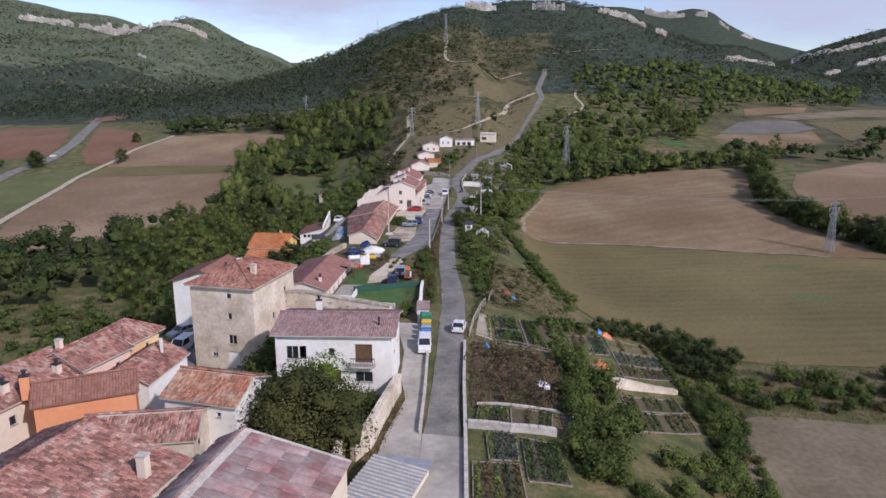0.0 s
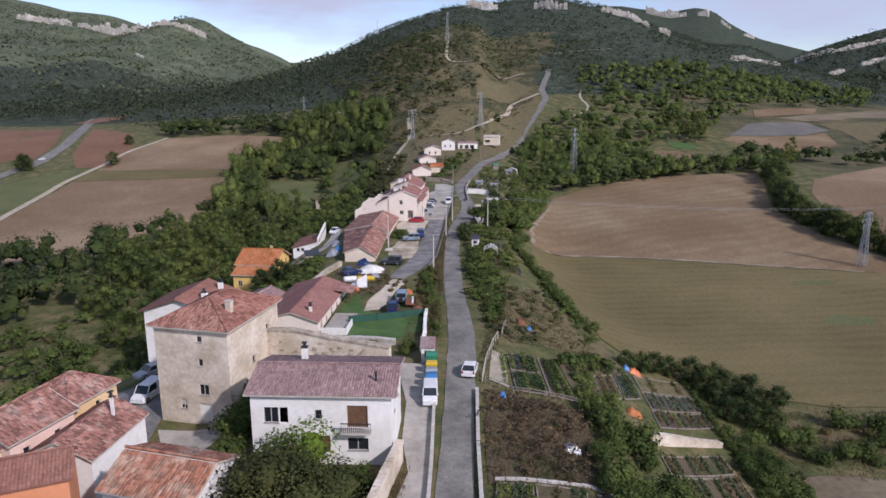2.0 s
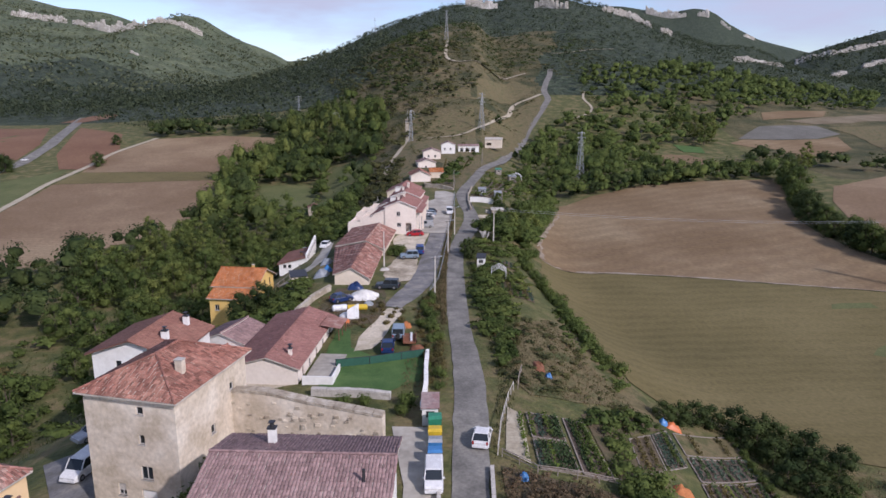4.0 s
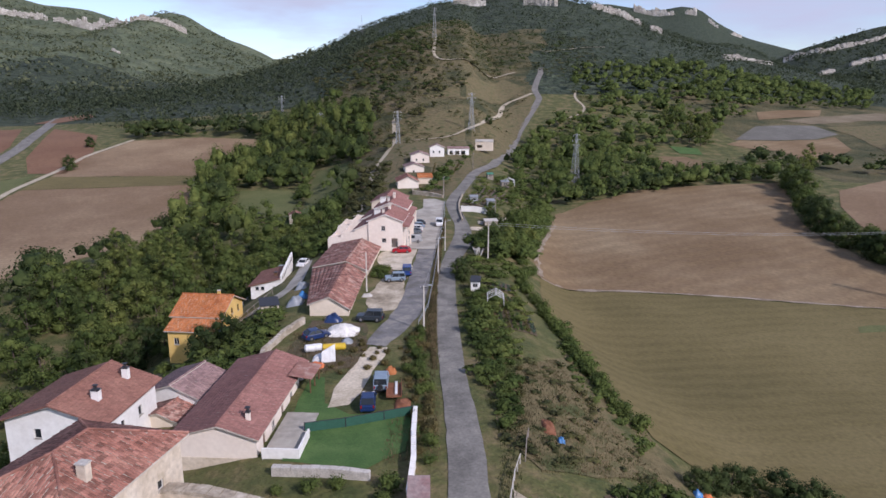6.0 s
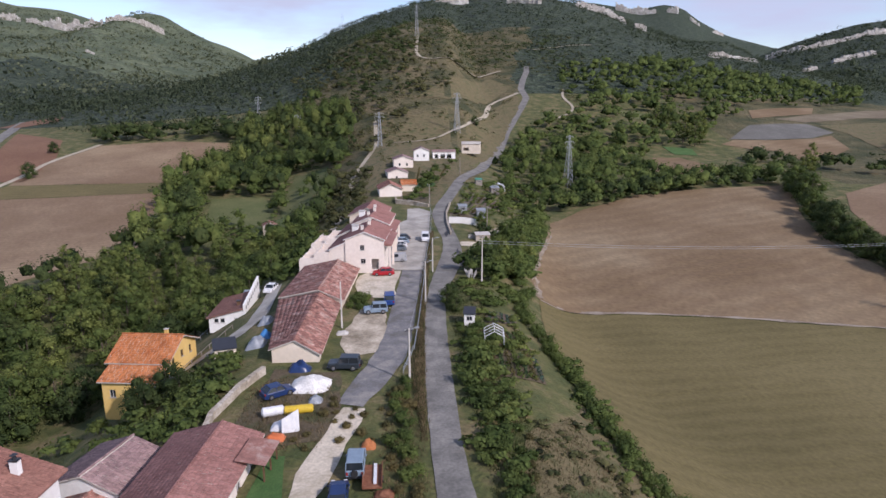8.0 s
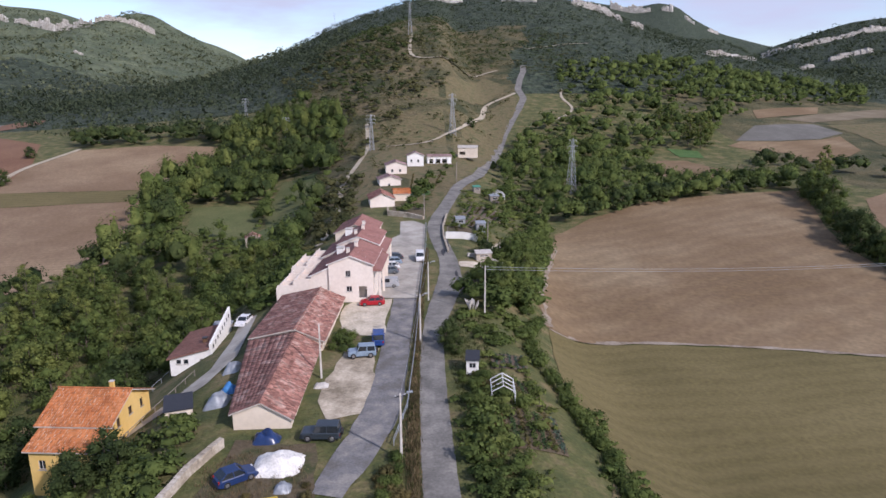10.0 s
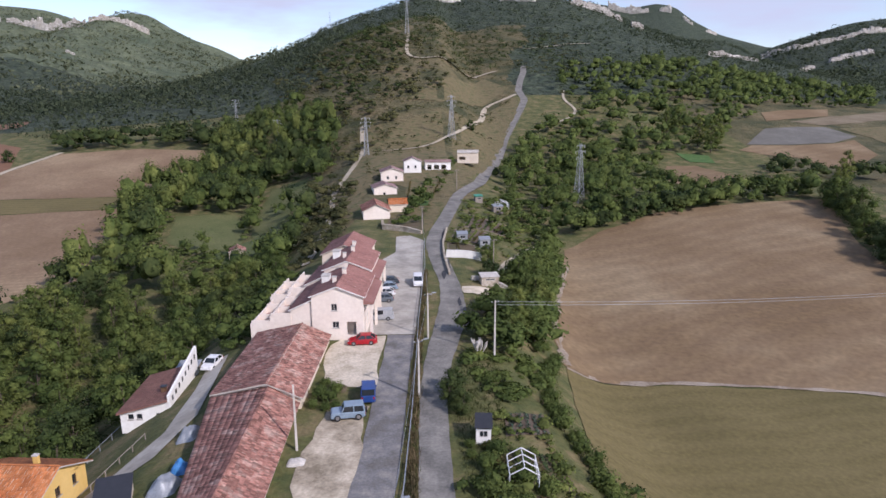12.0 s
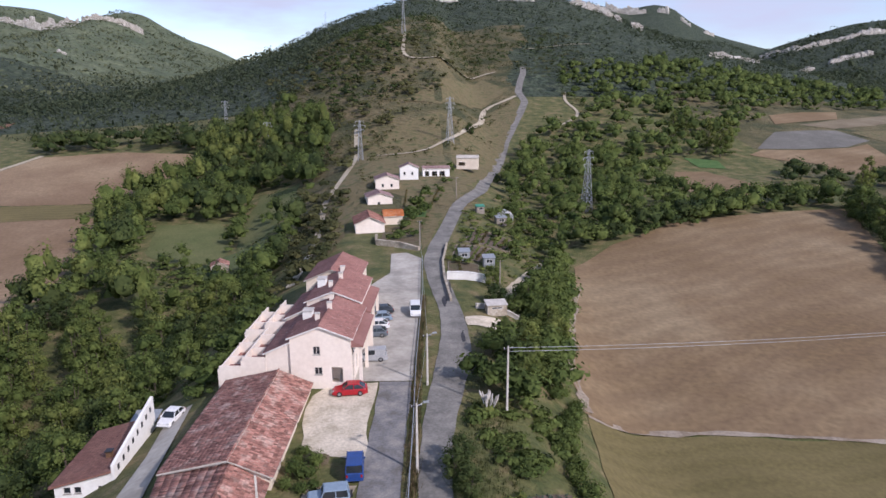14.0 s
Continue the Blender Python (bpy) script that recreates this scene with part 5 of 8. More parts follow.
car("red hatchback parked on pale gravel", -7.6, 187.4, 95, "red")
car("pale blue off-roader parked beside the lane", -7.2, 165.2, 98, "paleblue", 3.9, 1.7, 1.75, "jeep")
car("dark blue van parked beside the lane", -5.3, 170.4, 4, "blue", 4.4, 1.75, 1.85, "van")
car("silver people carrier parked by the row", -5.7, 197.6, 92, "silver", 4.4, 1.78, 1.8, "van")
car("grey car parked in the row", -6.0, 206.4, 95, "grey")
car("white car parked in the row", -5.9, 209.6, 95, "white")
car("pale blue car parked in the row", -5.6, 213.0, 100, "paleblue")
car("dark car parked at the row's end", -5.5, 216.4, 100, "dark")
car("white van standing in the car park", 0.3, 216.0, 182, "white", 4.4, 1.8, 1.85, "van")
car("black off-roader with pale trim near the stable", -9.4, 143.6, 88, "dark", 4.2, 1.75, 1.8, "jeep")
car("blue car parked beside the lawn", -6.2, 115.6, 5, "deepblue", 4.3)
car("blue-grey pickup parked among scrap", -5.2, 120.6, 3, "paleblue", 4.4, 1.75, 1.8, "jeep")
car("black and white car parked on the road edge", 6.1, 92.0, -8, "white", 3.7)
car("white van parked in the village street", -33.4, 88.6, 172, "white", 4.6, 1.85, 1.95, "van")
car("pale car behind the wall of the stone house", -37.2, 97.0, 150, "silver", 4.4)
car("white car in the lane by the workshop", -29.8, 187.0, 172, "white", 4.1)
car("dark car beside the yellow house", -35.0, 149.5, 150, "dark", 4.1)
car("white car on the main road", -256, 410, 160, "white", 4.2)


# ---- walls ----
def stone_wall(name, label, line, h, t, mat=None, top_mat=None, rag=0.0, base=-0.6, stones=True, flat=None):
    """A masonry wall along a line: core, coping stones and proud face stones as single pieces."""
    mat = mat or M_STONE_DK
    ob = thing(name, line[0][0], line[0][1], 0, 0, label, "wall")
    rng = np.random.default_rng(int(abs(line[0][0] * 13 + line[0][1])))
    ox, oy = line[0]
    core = Shape()
    hs = h if isinstance(h, (list, tuple)) else [h] * len(line)
    k = 0
    for (p, q), (h0, h1) in zip(zip(line, line[1:]), zip(hs, hs[1:])):
        p, q = Vector(p), Vector(q)
        L = (q - p).length
        n = max(1, int(L / 1.2))
        d = (q - p).normalized()
        nn = Vector((-d.y, d.x)) * t / 2
        for j in range(n):
            a, b = p.lerp(q, j / n), p.lerp(q, (j + 1) / n)
            za, zb = (gz(a.x, a.y), gz(b.x, b.y)) if flat is None else (flat, flat)
            ha, hb = h0 + (h1 - h0) * j / n, h0 + (h1 - h0) * (j + 1) / n
            r = rag * (rng.random() - 0.5)
            ring = lambda z0, z1: [(a.x - nn.x - ox, a.y - nn.y - oy, z0), (b.x - nn.x - ox, b.y - nn.y - oy, z1), (b.x + nn.x - ox, b.y + nn.y - oy, z1), (a.x + nn.x - ox, a.y + nn.y - oy, z0)]
            core.solid(ring(za + base, zb + base)[::1], ring(za + ha + r, zb + hb + r))
    part("masonry", core, mat, ob)
    cp = Shape()
    for (p, q), (h0, h1) in zip(zip(line, line[1:]), zip(hs, hs[1:])):
        p, q = Vector(p), Vector(q)
        L = (q - p).length
        n = max(1, int(L / 0.9))
        d = (q - p).normalized()
        nn = Vector((-d.y, d.x)) * (t / 2 + 0.06)
        for j in range(n):
            a, b = p.lerp(q, (j + 0.03) / n), p.lerp(q, (j + 0.97) / n)
            za = (gz(a.x, a.y) if flat is None else flat) + h0 + (h1 - h0) * j / n
            zb = (gz(b.x, b.y) if flat is None else flat) + h0 + (h1 - h0) * (j + 1) / n
            e = 0.12 + 0.06 * rng.random()
            st = Shape()
            ring = lambda u, v: [(a.x - nn.x - ox, a.y - nn.y - oy, u), (b.x - nn.x - ox, b.y - nn.y - oy, v), (b.x + nn.x - ox, b.y + nn.y - oy, v), (a.x + nn.x - ox, a.y + nn.y - oy, u)]
            st.solid(ring(za - rag / 2 - 0.02, zb - rag / 2 - 0.02), ring(za + e, zb + e))
            part("coping_stone", st, top_mat or mat, ob)
    return ob


ruin = stone_wall("ruined_wall", "thick ruined stone wall with holes and weeds", [(-19.6, 90.6), (-11, 89.2), (-3.4, 88.0)], [6.9, 5.7, 5.0], 1.0, M_STONE, M_STONE_DK, 0.2)
rngw = np.random.default_rng(8)
for k in range(70):
    u = rngw.random()
    x, y = -19.4 + 15.8 * u, 90.55 - 2.55 * u - 0.52
    hh = gz(x, y) + 0.6 + (5.2 - 1.6 * u) * rngw.random()
    s = 0.14 + 0.16 * rngw.random()
    st = Shape().solid([(x + 19.6 - s, y - 90.6 - 0.07, hh), (x + 19.6 + s, y - 90.6 - 0.05, hh), (x + 19.6 + s, y - 90.6 + 0.1, hh), (x + 19.6 - s, y - 90.6 + 0.1, hh)],
                       [(x + 19.6 - s * .8, y - 90.6 - 0.06, hh + s * 1.1), (x + 19.6 + s * .8, y - 90.6 - 0.07, hh + s), (x + 19.6 + s, y - 90.6 + 0.1, hh + s), (x + 19.6 - s, y - 90.6 + 0.1, hh + s)])
    part("stone", st, M_STONE_DK if k % 3 else M_STONE, ruin)
stone_wall("garden_wall", "crumbling pale stone garden wall", [(-3.6, 57.5), (-2.4, 60), (-1.6, 66), (-0.7, 72)], [2.0, 2.6, 2.4, 2.2], 0.6, M_STONE, None, 0.5)
stone_wall("garden_gate_pier", "broken end of the pale stone wall", [(-5.0, 56.2), (-4.6, 58.8)], [1.6, 2.4], 0.5, M_STONE, None, 0.4)
stone_wall("roadside_kerb_wall", "low concrete wall beside the driveway", [(2.35, 62.6), (2.3, 72), (2.0, 84), (1.8, 90)], 0.5, 0.22, M_PALECONC)
stone_wall("field_side_parapet", "low pale parapet along the road edge", [(7.05, 45), (6.95, 62), (6.8, 75), (6.9, 87)], 0.45, 0.25, M_PALECONC)
stone_wall("plot_wall", "low pale garden wall between plots", [(7.2, 64.2), (11.5, 63.8), (16.4, 64.6)], 0.7, 0.35, M_PALECONC, None, 0.1)
stone_wall("plot_back_wall", "low wall at the back of the vegetable plot", [(8.2, 69.2), (13, 69.4), (17.3, 70.2), (20.5, 69.0)], 0.12, 0.2, M_PALECONC, None, 0.1)
stone_wall("rubble_bank", "broken pale rubble wall in the gardens", [(25, 83.6), (29, 86), (33, 88.8), (37.8, 91.6)], [0.9, 1.2, 0.8, 0.5], 0.8, M_STONE)
stone_wall("lawn_wall", "broken pale stone wall round the lawn", [(-13.6, 101.6), (-8, 101.4), (-4.2, 101.0)], [0.8, 0.9, 0.7], 0.5, M_PALECONC, None, 0.3)
stone_wall("lawn_side_wall", "whitewashed broken wall at the lawn corner", [(-0.4, 98.5), (-0.2, 103), (-0.5, 108), (-0.6, 113.5)], [0.5, 1.3, 1.0, 0.9], 0.4, M_WHITE, None, 0.4)
stone_wall("street_wall", "low rendered wall along the village street", [(-34.6, 92.0), (-31.6, 97.0), (-30.5, 100)], 1.0, 0.35, M_PALECONC)
stone_wall("stable_yard_wall", "dry stone wall curving below the stable", [(-19.6, 142.5), (-21.5, 138), (-23.0, 132), (-22.4, 127)], 0.9, 0.5, M_STONE_DK, None, 0.3)
stone_wall("upper_plot_wall", "whitewashed wall on the edge of a roadside plot", [(6.4, 235.6), (10, 235.4), (14.2, 235.2)], 1.5, 0.3, M_WHITE, M_WHITE)

stone_wall("road_retaining_wall", "grey retaining wall along the road bend", [(6.6, 222), (5.9, 236), (6.0, 248), (7.4, 262)], 0.6, 0.3, M_STONE_DK)
stone_wall("stony_plot_wall", "rough stone retaining wall under a plot", [(-9.8, 270), (-9.4, 263.2), (-4, 260.8), (0.8, 257.8)], [0.8, 1.3, 1.3, 0.8], 0.5, M_STONE_DK, None, 0.4)
stone_wall("driveway_end_wall", "pale low wall by the roadside drive", [(10.8, 219), (14.5, 220.5), (18.5, 219.5)], 0.7, 0.4, M_PALECONC)


# ---- poles, cables, pylons ----
def pole(x, y, h, label, lamp=False, mat=None, lean=0.0, cross=True):
    ob = thing("utility_pole" if not lamp else "street_lamp", x, y, gz(x, y), 20, label, "pole", "poles along the road")
    part("shaft", Shape().solid([(-.13, -.10, -.4), (.13, -.10, -.4), (.13, .10, -.4), (-.13, .10, -.4)], [(-.08 + lean, -.06, h), (.08 + lean, -.06, h), (.08 + lean, .06, h), (-.08 + lean, .06, h)]), mat or M_PALECONC, ob)
    if cross:
        c = part("crossarm", Shape().box(-.55 + lean, .55 + lean, -.05, .05, h - .35, h - .25), M_DARKMETAL, ob)
        for k in (-.5, 0.0, .5):
            part("insulator", Shape().tube((k + lean, 0, h - .25), (k + lean, 0, h - .08), .05, .03, 6), M_LAMP, c)
    if lamp:
        a = part("arm", Shape().tube((0, 0, h - .3), (.9, 0, h), .035, .03, 6), M_STEEL, ob)
        part("lamp_head", Shape().box(.7, 1.3, -.12, .12, h - .08, h + .06), M_STEEL, a)
    return ob


pole(11.4, 182.0, 8.6, "pale concrete power pole beside the garden")
pole(0.9, 170.0, 7.5, "concrete pole beside the lane fence", True)
pole(-0.7, 139.4, 7.2, "concrete pole at the lane bend", True)
pole(2.1, 189.6, 7.0, "concrete pole beside the car park", True)
pole(-11.8, 158.6, 7.4, "pale pole before the stable", cross=False)
pole(1.0, 258.5, 7.0, "wooden pole at the road junction", mat=M_WEATHERED)
pole(12.6, 317, 7.0, "wooden pole beside the upper road", mat=M_WEATHERED)
pole(16.2, 229.5, 7.0, "wooden pole beside the roadside plot", mat=M_WEATHERED)
pole(-52, 88, 7.5, "slim pole on the slope below the village", mat=M_WEATHERED)
pole(-56, 82, 7.5, "slim pole behind the pink house", mat=M_WEATHERED)


def cable(name, label, pts, r=0.02, sag=1.0):
    """One continuous sagging wire through several tops."""
    line = [Vector(pts[0])]
    for a, b in zip(pts, pts[1:]):
        a, b = Vector(a), Vector(b)
        line += [a.lerp(b, k / 12) - Vector((0, 0, sag * 4 * (k / 12) * (1 - k / 12))) for k in range(1, 13)]
    sh = Shape()
    for k, q in enumerate(line):
        d = (line[min(k + 1, len(line) - 1)] - line[max(k - 1, 0)]).normalized()
        side = d.cross(Vector((0, 0, 1))).normalized() * r
        up = side.cross(d).normalized() * r
        sh.v += [tuple(q + side), tuple(q + up), tuple(q - side), tuple(q - up)]
    for k in range(len(line) - 1):
        for m in range(4):
            n = (m + 1) % 4
            sh.f.append((k * 4 + m, k * 4 + n, k * 4 + 4 + n, k * 4 + 4 + m))
    return tagged(part(name, sh, M_STEEL), label, "cable")


tops = lambda x, y, h: (x, y, gz(x, y) + h)
for dz in (0.0, -0.45):
    cable("overhead_cable", "thin overhead power cable across the ploughed field", [tops(11.4, 182, 8.4 + dz), tops(120, 214, 10 + dz), tops(230, 245, 12 + dz)], 0.025, 1.2)
cable("lane_cable", "thin cable between roadside poles", [tops(-0.7, 139.4, 7.0), tops(0.9, 170.0, 7.3), tops(2.1, 189.6, 6.8), tops(1.0, 258.5, 6.8)], 0.015, 0.5)


def pylon(x, y, h, label, turn=30, w=1.5):
    """Lattice mast: four legs, rings and diagonals, crossarms with insulators."""
    ob = thing("lattice_pylon", x, y, gz(x, y), turn, label, "pylon", "power line")
    n = 9
    for sx, sy in ((-1, -1), (1, -1), (1, 1), (-1, 1)):
        part("leg", Shape().tube((sx * w, sy * w, -.5), (sx * .25, sy * .25, h), .10, .06, 4), M_STEEL, ob)
    br = Shape()
    for k in range(n):
        z0, z1 = h * k / n, h * (k + 1) / n
        a0, a1 = w + (.25 - w) * k / n, w + (.25 - w) * (k + 1) / n
        c0 = [(-a0, -a0, z0), (a0, -a0, z0), (a0, a0, z0), (-a0, a0, z0)]
        c1 = [(-a1, -a1, z1), (a1, -a1, z1), (a1, a1, z1), (-a1, a1, z1)]
        for j in range(4):
            br.tube(c0[j], c1[(j + 1) % 4], .045, .045, 4)
            br.tube(c0[(j + 1) % 4], c1[j], .045, .045, 4)
            br.tube(c1[j], c1[(j + 1) % 4], .045, .045, 4)
    part("bracing", br, M_STEEL, ob)
    for z, l in ((h * .98, 1.8), (h * .88, 2.3), (h * .78, 1.8)):
        for s in (-1, 1):
            arm = part("crossarm", Shape().tube((0, 0, z), (s * l, 0, z - .1), .09, .05, 4).tube((0, 0, z - .6), (s * l, 0, z - .1), .06, .05, 4), M_STEEL, ob)
            part("insulator", Shape().tube((s * l, 0, z - .1), (s * l, 0, z - 1.1), .06, .06, 6), M_LAMP, arm)
    return ob


pylon(57, 326, 21, "grey lattice pylon among trees beyond the gardens")
pylon(15, 420, 21, "grey lattice pylon on the dry spur", 20)
pylon(-24.5, 391, 17, "slim lattice pylon on the ridge flank", 15, 1.1)
pylon(-77, 450, 16, "lattice pylon above the valley trees", 10, 1.1)
pylon(-118, 520, 17, "far lattice pylon over the wood", 10, 1.1)
pylon(112, 188, 15, "slim lattice pylon by the field's tree line", 30, 1.0)
pylon(-12, 660, 26, "lattice pylon on the hill track", 10, 1.6)
pylon(-137, 1110, 30, "lattice mast on the hill crest", 10, 1.6)

# ---- trees ----
ICO = bmesh.new()
bmesh.ops.create_icosphere(ICO, subdivisions=1, radius=1.0)
ICO_V, ICO_F = np.array([v.co[:] for v in ICO.verts]), np.array([[v.index for v in f.verts] for f in ICO.faces])
ICO.free()


def foliage_mesh(name, quads, quad_n, core, core_f, core_n, mat):
    """Leaf quads round closed inner masses of twigs; soft normals let a crown shade as a rounded whole."""
    nq, nc = len(quads), len(core)
    me = bpy.data.meshes.new(name)
    v = np.concatenate([quads.reshape(-1, 3), core])
    me.vertices.add(len(v))
    me.vertices.foreach_set("co", v.astype(np.float32).ravel())
    loops = np.concatenate([np.arange(nq * 4), (core_f + nq * 4).ravel()]).astype(np.int32)
    start = np.concatenate([np.arange(nq) * 4, nq * 4 + np.arange(len(core_f)) * 3]).astype(np.int32)
    me.loops.add(len(loops))
    me.loops.foreach_set("vertex_index", loops)
    me.polygons.add(len(start))
    me.polygons.foreach_set("loop_start", start)
    me.polygons.foreach_set("use_smooth", np.ones(len(start), bool))
    me.materials.append(mat)
    me.update(calc_edges=True)
    n = np.concatenate([np.repeat(quad_n, 4, 0), core_n])
    n /= np.linalg.norm(n, axis=1)[:, None]
    at = me.attributes.new("custom_normal", "FLOAT_VECTOR", "POINT")
    at.data.foreach_set("vector", n.astype(np.float32).ravel())
    return me


def leaf_quads(rng, c, nrm, s):
    """Bent quads at points c, facing about nrm, of half length s."""
    face = nrm + rng.normal(scale=0.36, size=c.shape)
    face /= np.linalg.norm(face, axis=1)[:, None]
    u = np.cross(face, rng.normal(size=c.shape))
    u /= np.linalg.norm(u, axis=1)[:, None]
    v = np.cross(face, u)
    s = s[:, None]
    w = 0.55 + 0.35 * rng.random(len(c))[:, None]
    return np.stack([c - u * s, c - v * s * w + face * s * 0.15, c + u * s, c + v * s * w + face * s * 0.1], 1), face


def leaf_cloud(rng, centres, radii, count, size, mat, name, flat=0.85):
    """Leaf sprays on several overlapping lobes, each with an uneven inner mass."""
    centres, radii = np.array(centres), np.array(radii)
    w = radii ** 2
    pick = rng.choice(len(centres), count, p=w / w.sum())
    d = rng.normal(size=(count, 3))
    d /= np.linalg.norm(d, axis=1)[:, None]
    d[:, 2] = np.where(d[:, 2] < -0.55, -d[:, 2], d[:, 2])
    r = radii[pick] * (0.50 + 0.58 * rng.random(count) ** 0.7)
    sq = np.array([1, 1, flat])
    c = centres[pick] + d * r[:, None] * sq
    mid = centres.mean(0)
    whole = c - mid
    whole /= np.linalg.norm(whole, axis=1)[:, None] + 1e-6
    nrm = d * 0.62 + whole * 0.35 + np.array([0, 0, 0.22]) + rng.normal(scale=0.26, size=d.shape)
    q, face = leaf_quads(rng, c, d + np.array([0, 0, 0.2]), size * (0.6 + 0.8 * rng.random(count)))
    nrm = nrm * 0.55 + face * 0.6
    iv, jf = ICO_V, ICO_F
    k = len(iv)
    lump = 0.52 + 0.13 * rng.normal(size=(len(centres), k))
    cv = centres[:, None, :] + iv[None] * lump[:, :, None] * radii[:, None, None] * sq
    cn = np.repeat(iv[None], len(centres), 0) + rng.normal(scale=0.12, size=cv.shape)
    cf = (jf[None] + (np.arange(len(centres)) * k)[:, None, None]).reshape(-1, 3)
    return foliage_mesh(name, q, nrm, cv.reshape(-1, 3), cf, cn.reshape(-1, 3), mat)


def lobes(rng, h, r, n, base=0.25, top=1.0):
    cs, rs = [], []
    for k in range(n):
        a = 2 * math.pi * (k * 0.618 + 0.1 * rng.random())
        t = (k + 0.5) / n
        z = h * (base + (top - base) * t * 0.88)
        spread = r * (0.62 * math.sin(math.pi * min(1, 0.18 + t * 0.8)) + 0.05)
        cs.append((spread * math.cos(a), spread * math.sin(a), z))
        rs.append(r * (0.62 - 0.27 * t) * (0.8 + 0.4 * rng.random()))
    return cs, rs


def tree_model(name, label, h, r, leaf, leaves, size, n_lobes=9, base=0.25, seed=0, trunk_r=0.18, category="tree", narrow=False):
    rng = np.random.default_rng(seed)
    ob = thing(name, 0, 0, 0, 0, label, category)
    tr = Shape()
    bend = rng.normal(scale=0.03 * h, size=2)
    mid, top = (bend[0], bend[1], h * 0.42), (bend[0] * 1.5, bend[1] * 1.6, h * 0.8)
    tr.tube((0, 0, -0.6), mid, trunk_r * 1.25, trunk_r * 0.8, 7)
    tr.tube(mid, top, trunk_r * 0.8, trunk_r * 0.25, 6)
    cs, rs = lobes(rng, h, r, n_lobes, base)
    for c in cs[::2]:
        tr.tube((bend[0] * 0.8, bend[1] * 0.8, h * 0.33), c, trunk_r * 0.45, trunk_r * 0.12, 5)
    part("trunk", tr, M_BARK, ob)
    part("crown", leaf_cloud(rng, cs, rs, leaves, size, leaf, "crown"), leaf, ob)
    return ob


def shrub_model(name, label, h, r, leaf, leaves, size, seed=0):
    rng = np.random.default_rng(seed)
    ob = thing(name, 0, 0, 0, 0, label, "shrub")
    cs, rs = [], []
    for k in range(6):
        a = k * 2.4
        cs.append((r * 0.5 * math.cos(a) * rng.random() ** 0.5, r * 0.5 * math.sin(a) * rng.random() ** 0.5, h * (0.25 + 0.4 * rng.random())))
        rs.append(r * (0.45 + 0.2 * rng.random()))
    st = Shape()
    for c in cs[:4]:
        st.tube((0, 0, -0.3), c, 0.05, 0.02, 5)
    part("stems", st, M_BARK, ob)
    part("foliage", leaf_cloud(rng, cs, rs, leaves, size, leaf, "foliage", h / (2 * r) + 0.3), leaf, ob)
    return ob


MODELS = {
    "oak": [tree_model("oak_tree", "rounded dark green broadleaf tree in the valley wood", 8.5, 4.0, M_LEAF, 1600, 0.18, 11, 0.12, s) for s in (1, 2)],
    "dark": [tree_model("holm_oak", "dense dark evergreen oak at the wood edge", 7.0, 3.6, M_LEAF_DK, 1600, 0.17, 10, 0.10, s) for s in (3, 4)],
    "poplar": [tree_model("poplar_tree", "tall slender light green poplar", 14.0, 2.6, M_LEAF_LT, 1800, 0.17, 14, 0.15, s) for s in (5, 6)],
    "ash": [tree_model("ash_tree", "mid-green spreading tree with a yellowish crown", 9.0, 3.8, M_LEAF_LT, 1600, 0.18, 10, 0.15, s) for s in (7,)],
    "shrub": [shrub_model("shrub", "low green shrub in the hedge bank", 2.2, 1.7, M_LEAF, 440, 0.125, s) for s in (8, 9)],
    "dryshrub": [shrub_model("dry_shrub", "olive brown shrub on the dry bank", 1.6, 1.4, M_LEAF_OLIVE, 420, 0.105, s) for s in (10, 11)],
    "hedge": [shrub_model("hedge_bush", "dense dark green hedge bush beside the field", 2.8, 2.2, M_LEAF, 640, 0.13, s) for s in (12, 13)],
}
USED = set()


def plant(kind, x, y, size=1.0, rng=None, group="", wide=1.0, sink=0.0):
    models = MODELS[kind]
    m = models[int(abs(x * 7.3 + y * 3.1)) % len(models)]
    turn = (x * 57.3 + y * 91.7) % 360
    at = pose(x, y, gz(x, y) - 0.1 - sink, 0, 0, turn)
    if m.name in USED:
        ob = copy_thing(m, at)
    else:
        USED.add(m.name)
        ob = m
        ob.matrix_basis = at
    ob.scale = (size * wide, size * wide, size)
    if group:
        ob["group"] = group
    return ob


def scatter(rng, poly, count, gap, keep=None):
    xs, ys = [p[0] for p in poly], [p[1] for p in poly]
    out = []
    tries = 0
    while len(out) < count and tries < count * 30:
        tries += 1
        x, y = rng.uniform(min(xs), max(xs)), rng.uniform(min(ys), max(ys))
        if not inside(np.array(x), np.array(y), poly):
            continue
        if any((x - a) ** 2 + (y - b) ** 2 < gap * gap for a, b in out[-400:]):
            continue
        if keep and not keep(x, y):
            continue
        out.append((x, y))
    return out


rng = np.random.default_rng(42)

# wood between village and valley field: nearest trees as single trees
LEFT_NEAR = [(-50, 160), (-36, 200), (-28, 235), (-34, 262), (-60, 268), (-92, 262), (-108, 215), (-90, 165), (-66, 150)]
for x, y in scatter(rng, LEFT_NEAR, 105, 4.6):
    k = rng.choice(["oak", "oak", "dark", "ash"])
    plant(k, x, y, rng.uniform(0.75, 1.2), group="valley wood")
for x, y in [(-73, 217), (-78, 221), (-70, 226), (-84, 216), (-66, 233), (-88, 224), (-92, 232), (-80, 236), (-62, 236), (-100, 240), (-72, 246)]:
    plant("poplar", x, y, rng.uniform(0.85, 1.15), group="poplars")
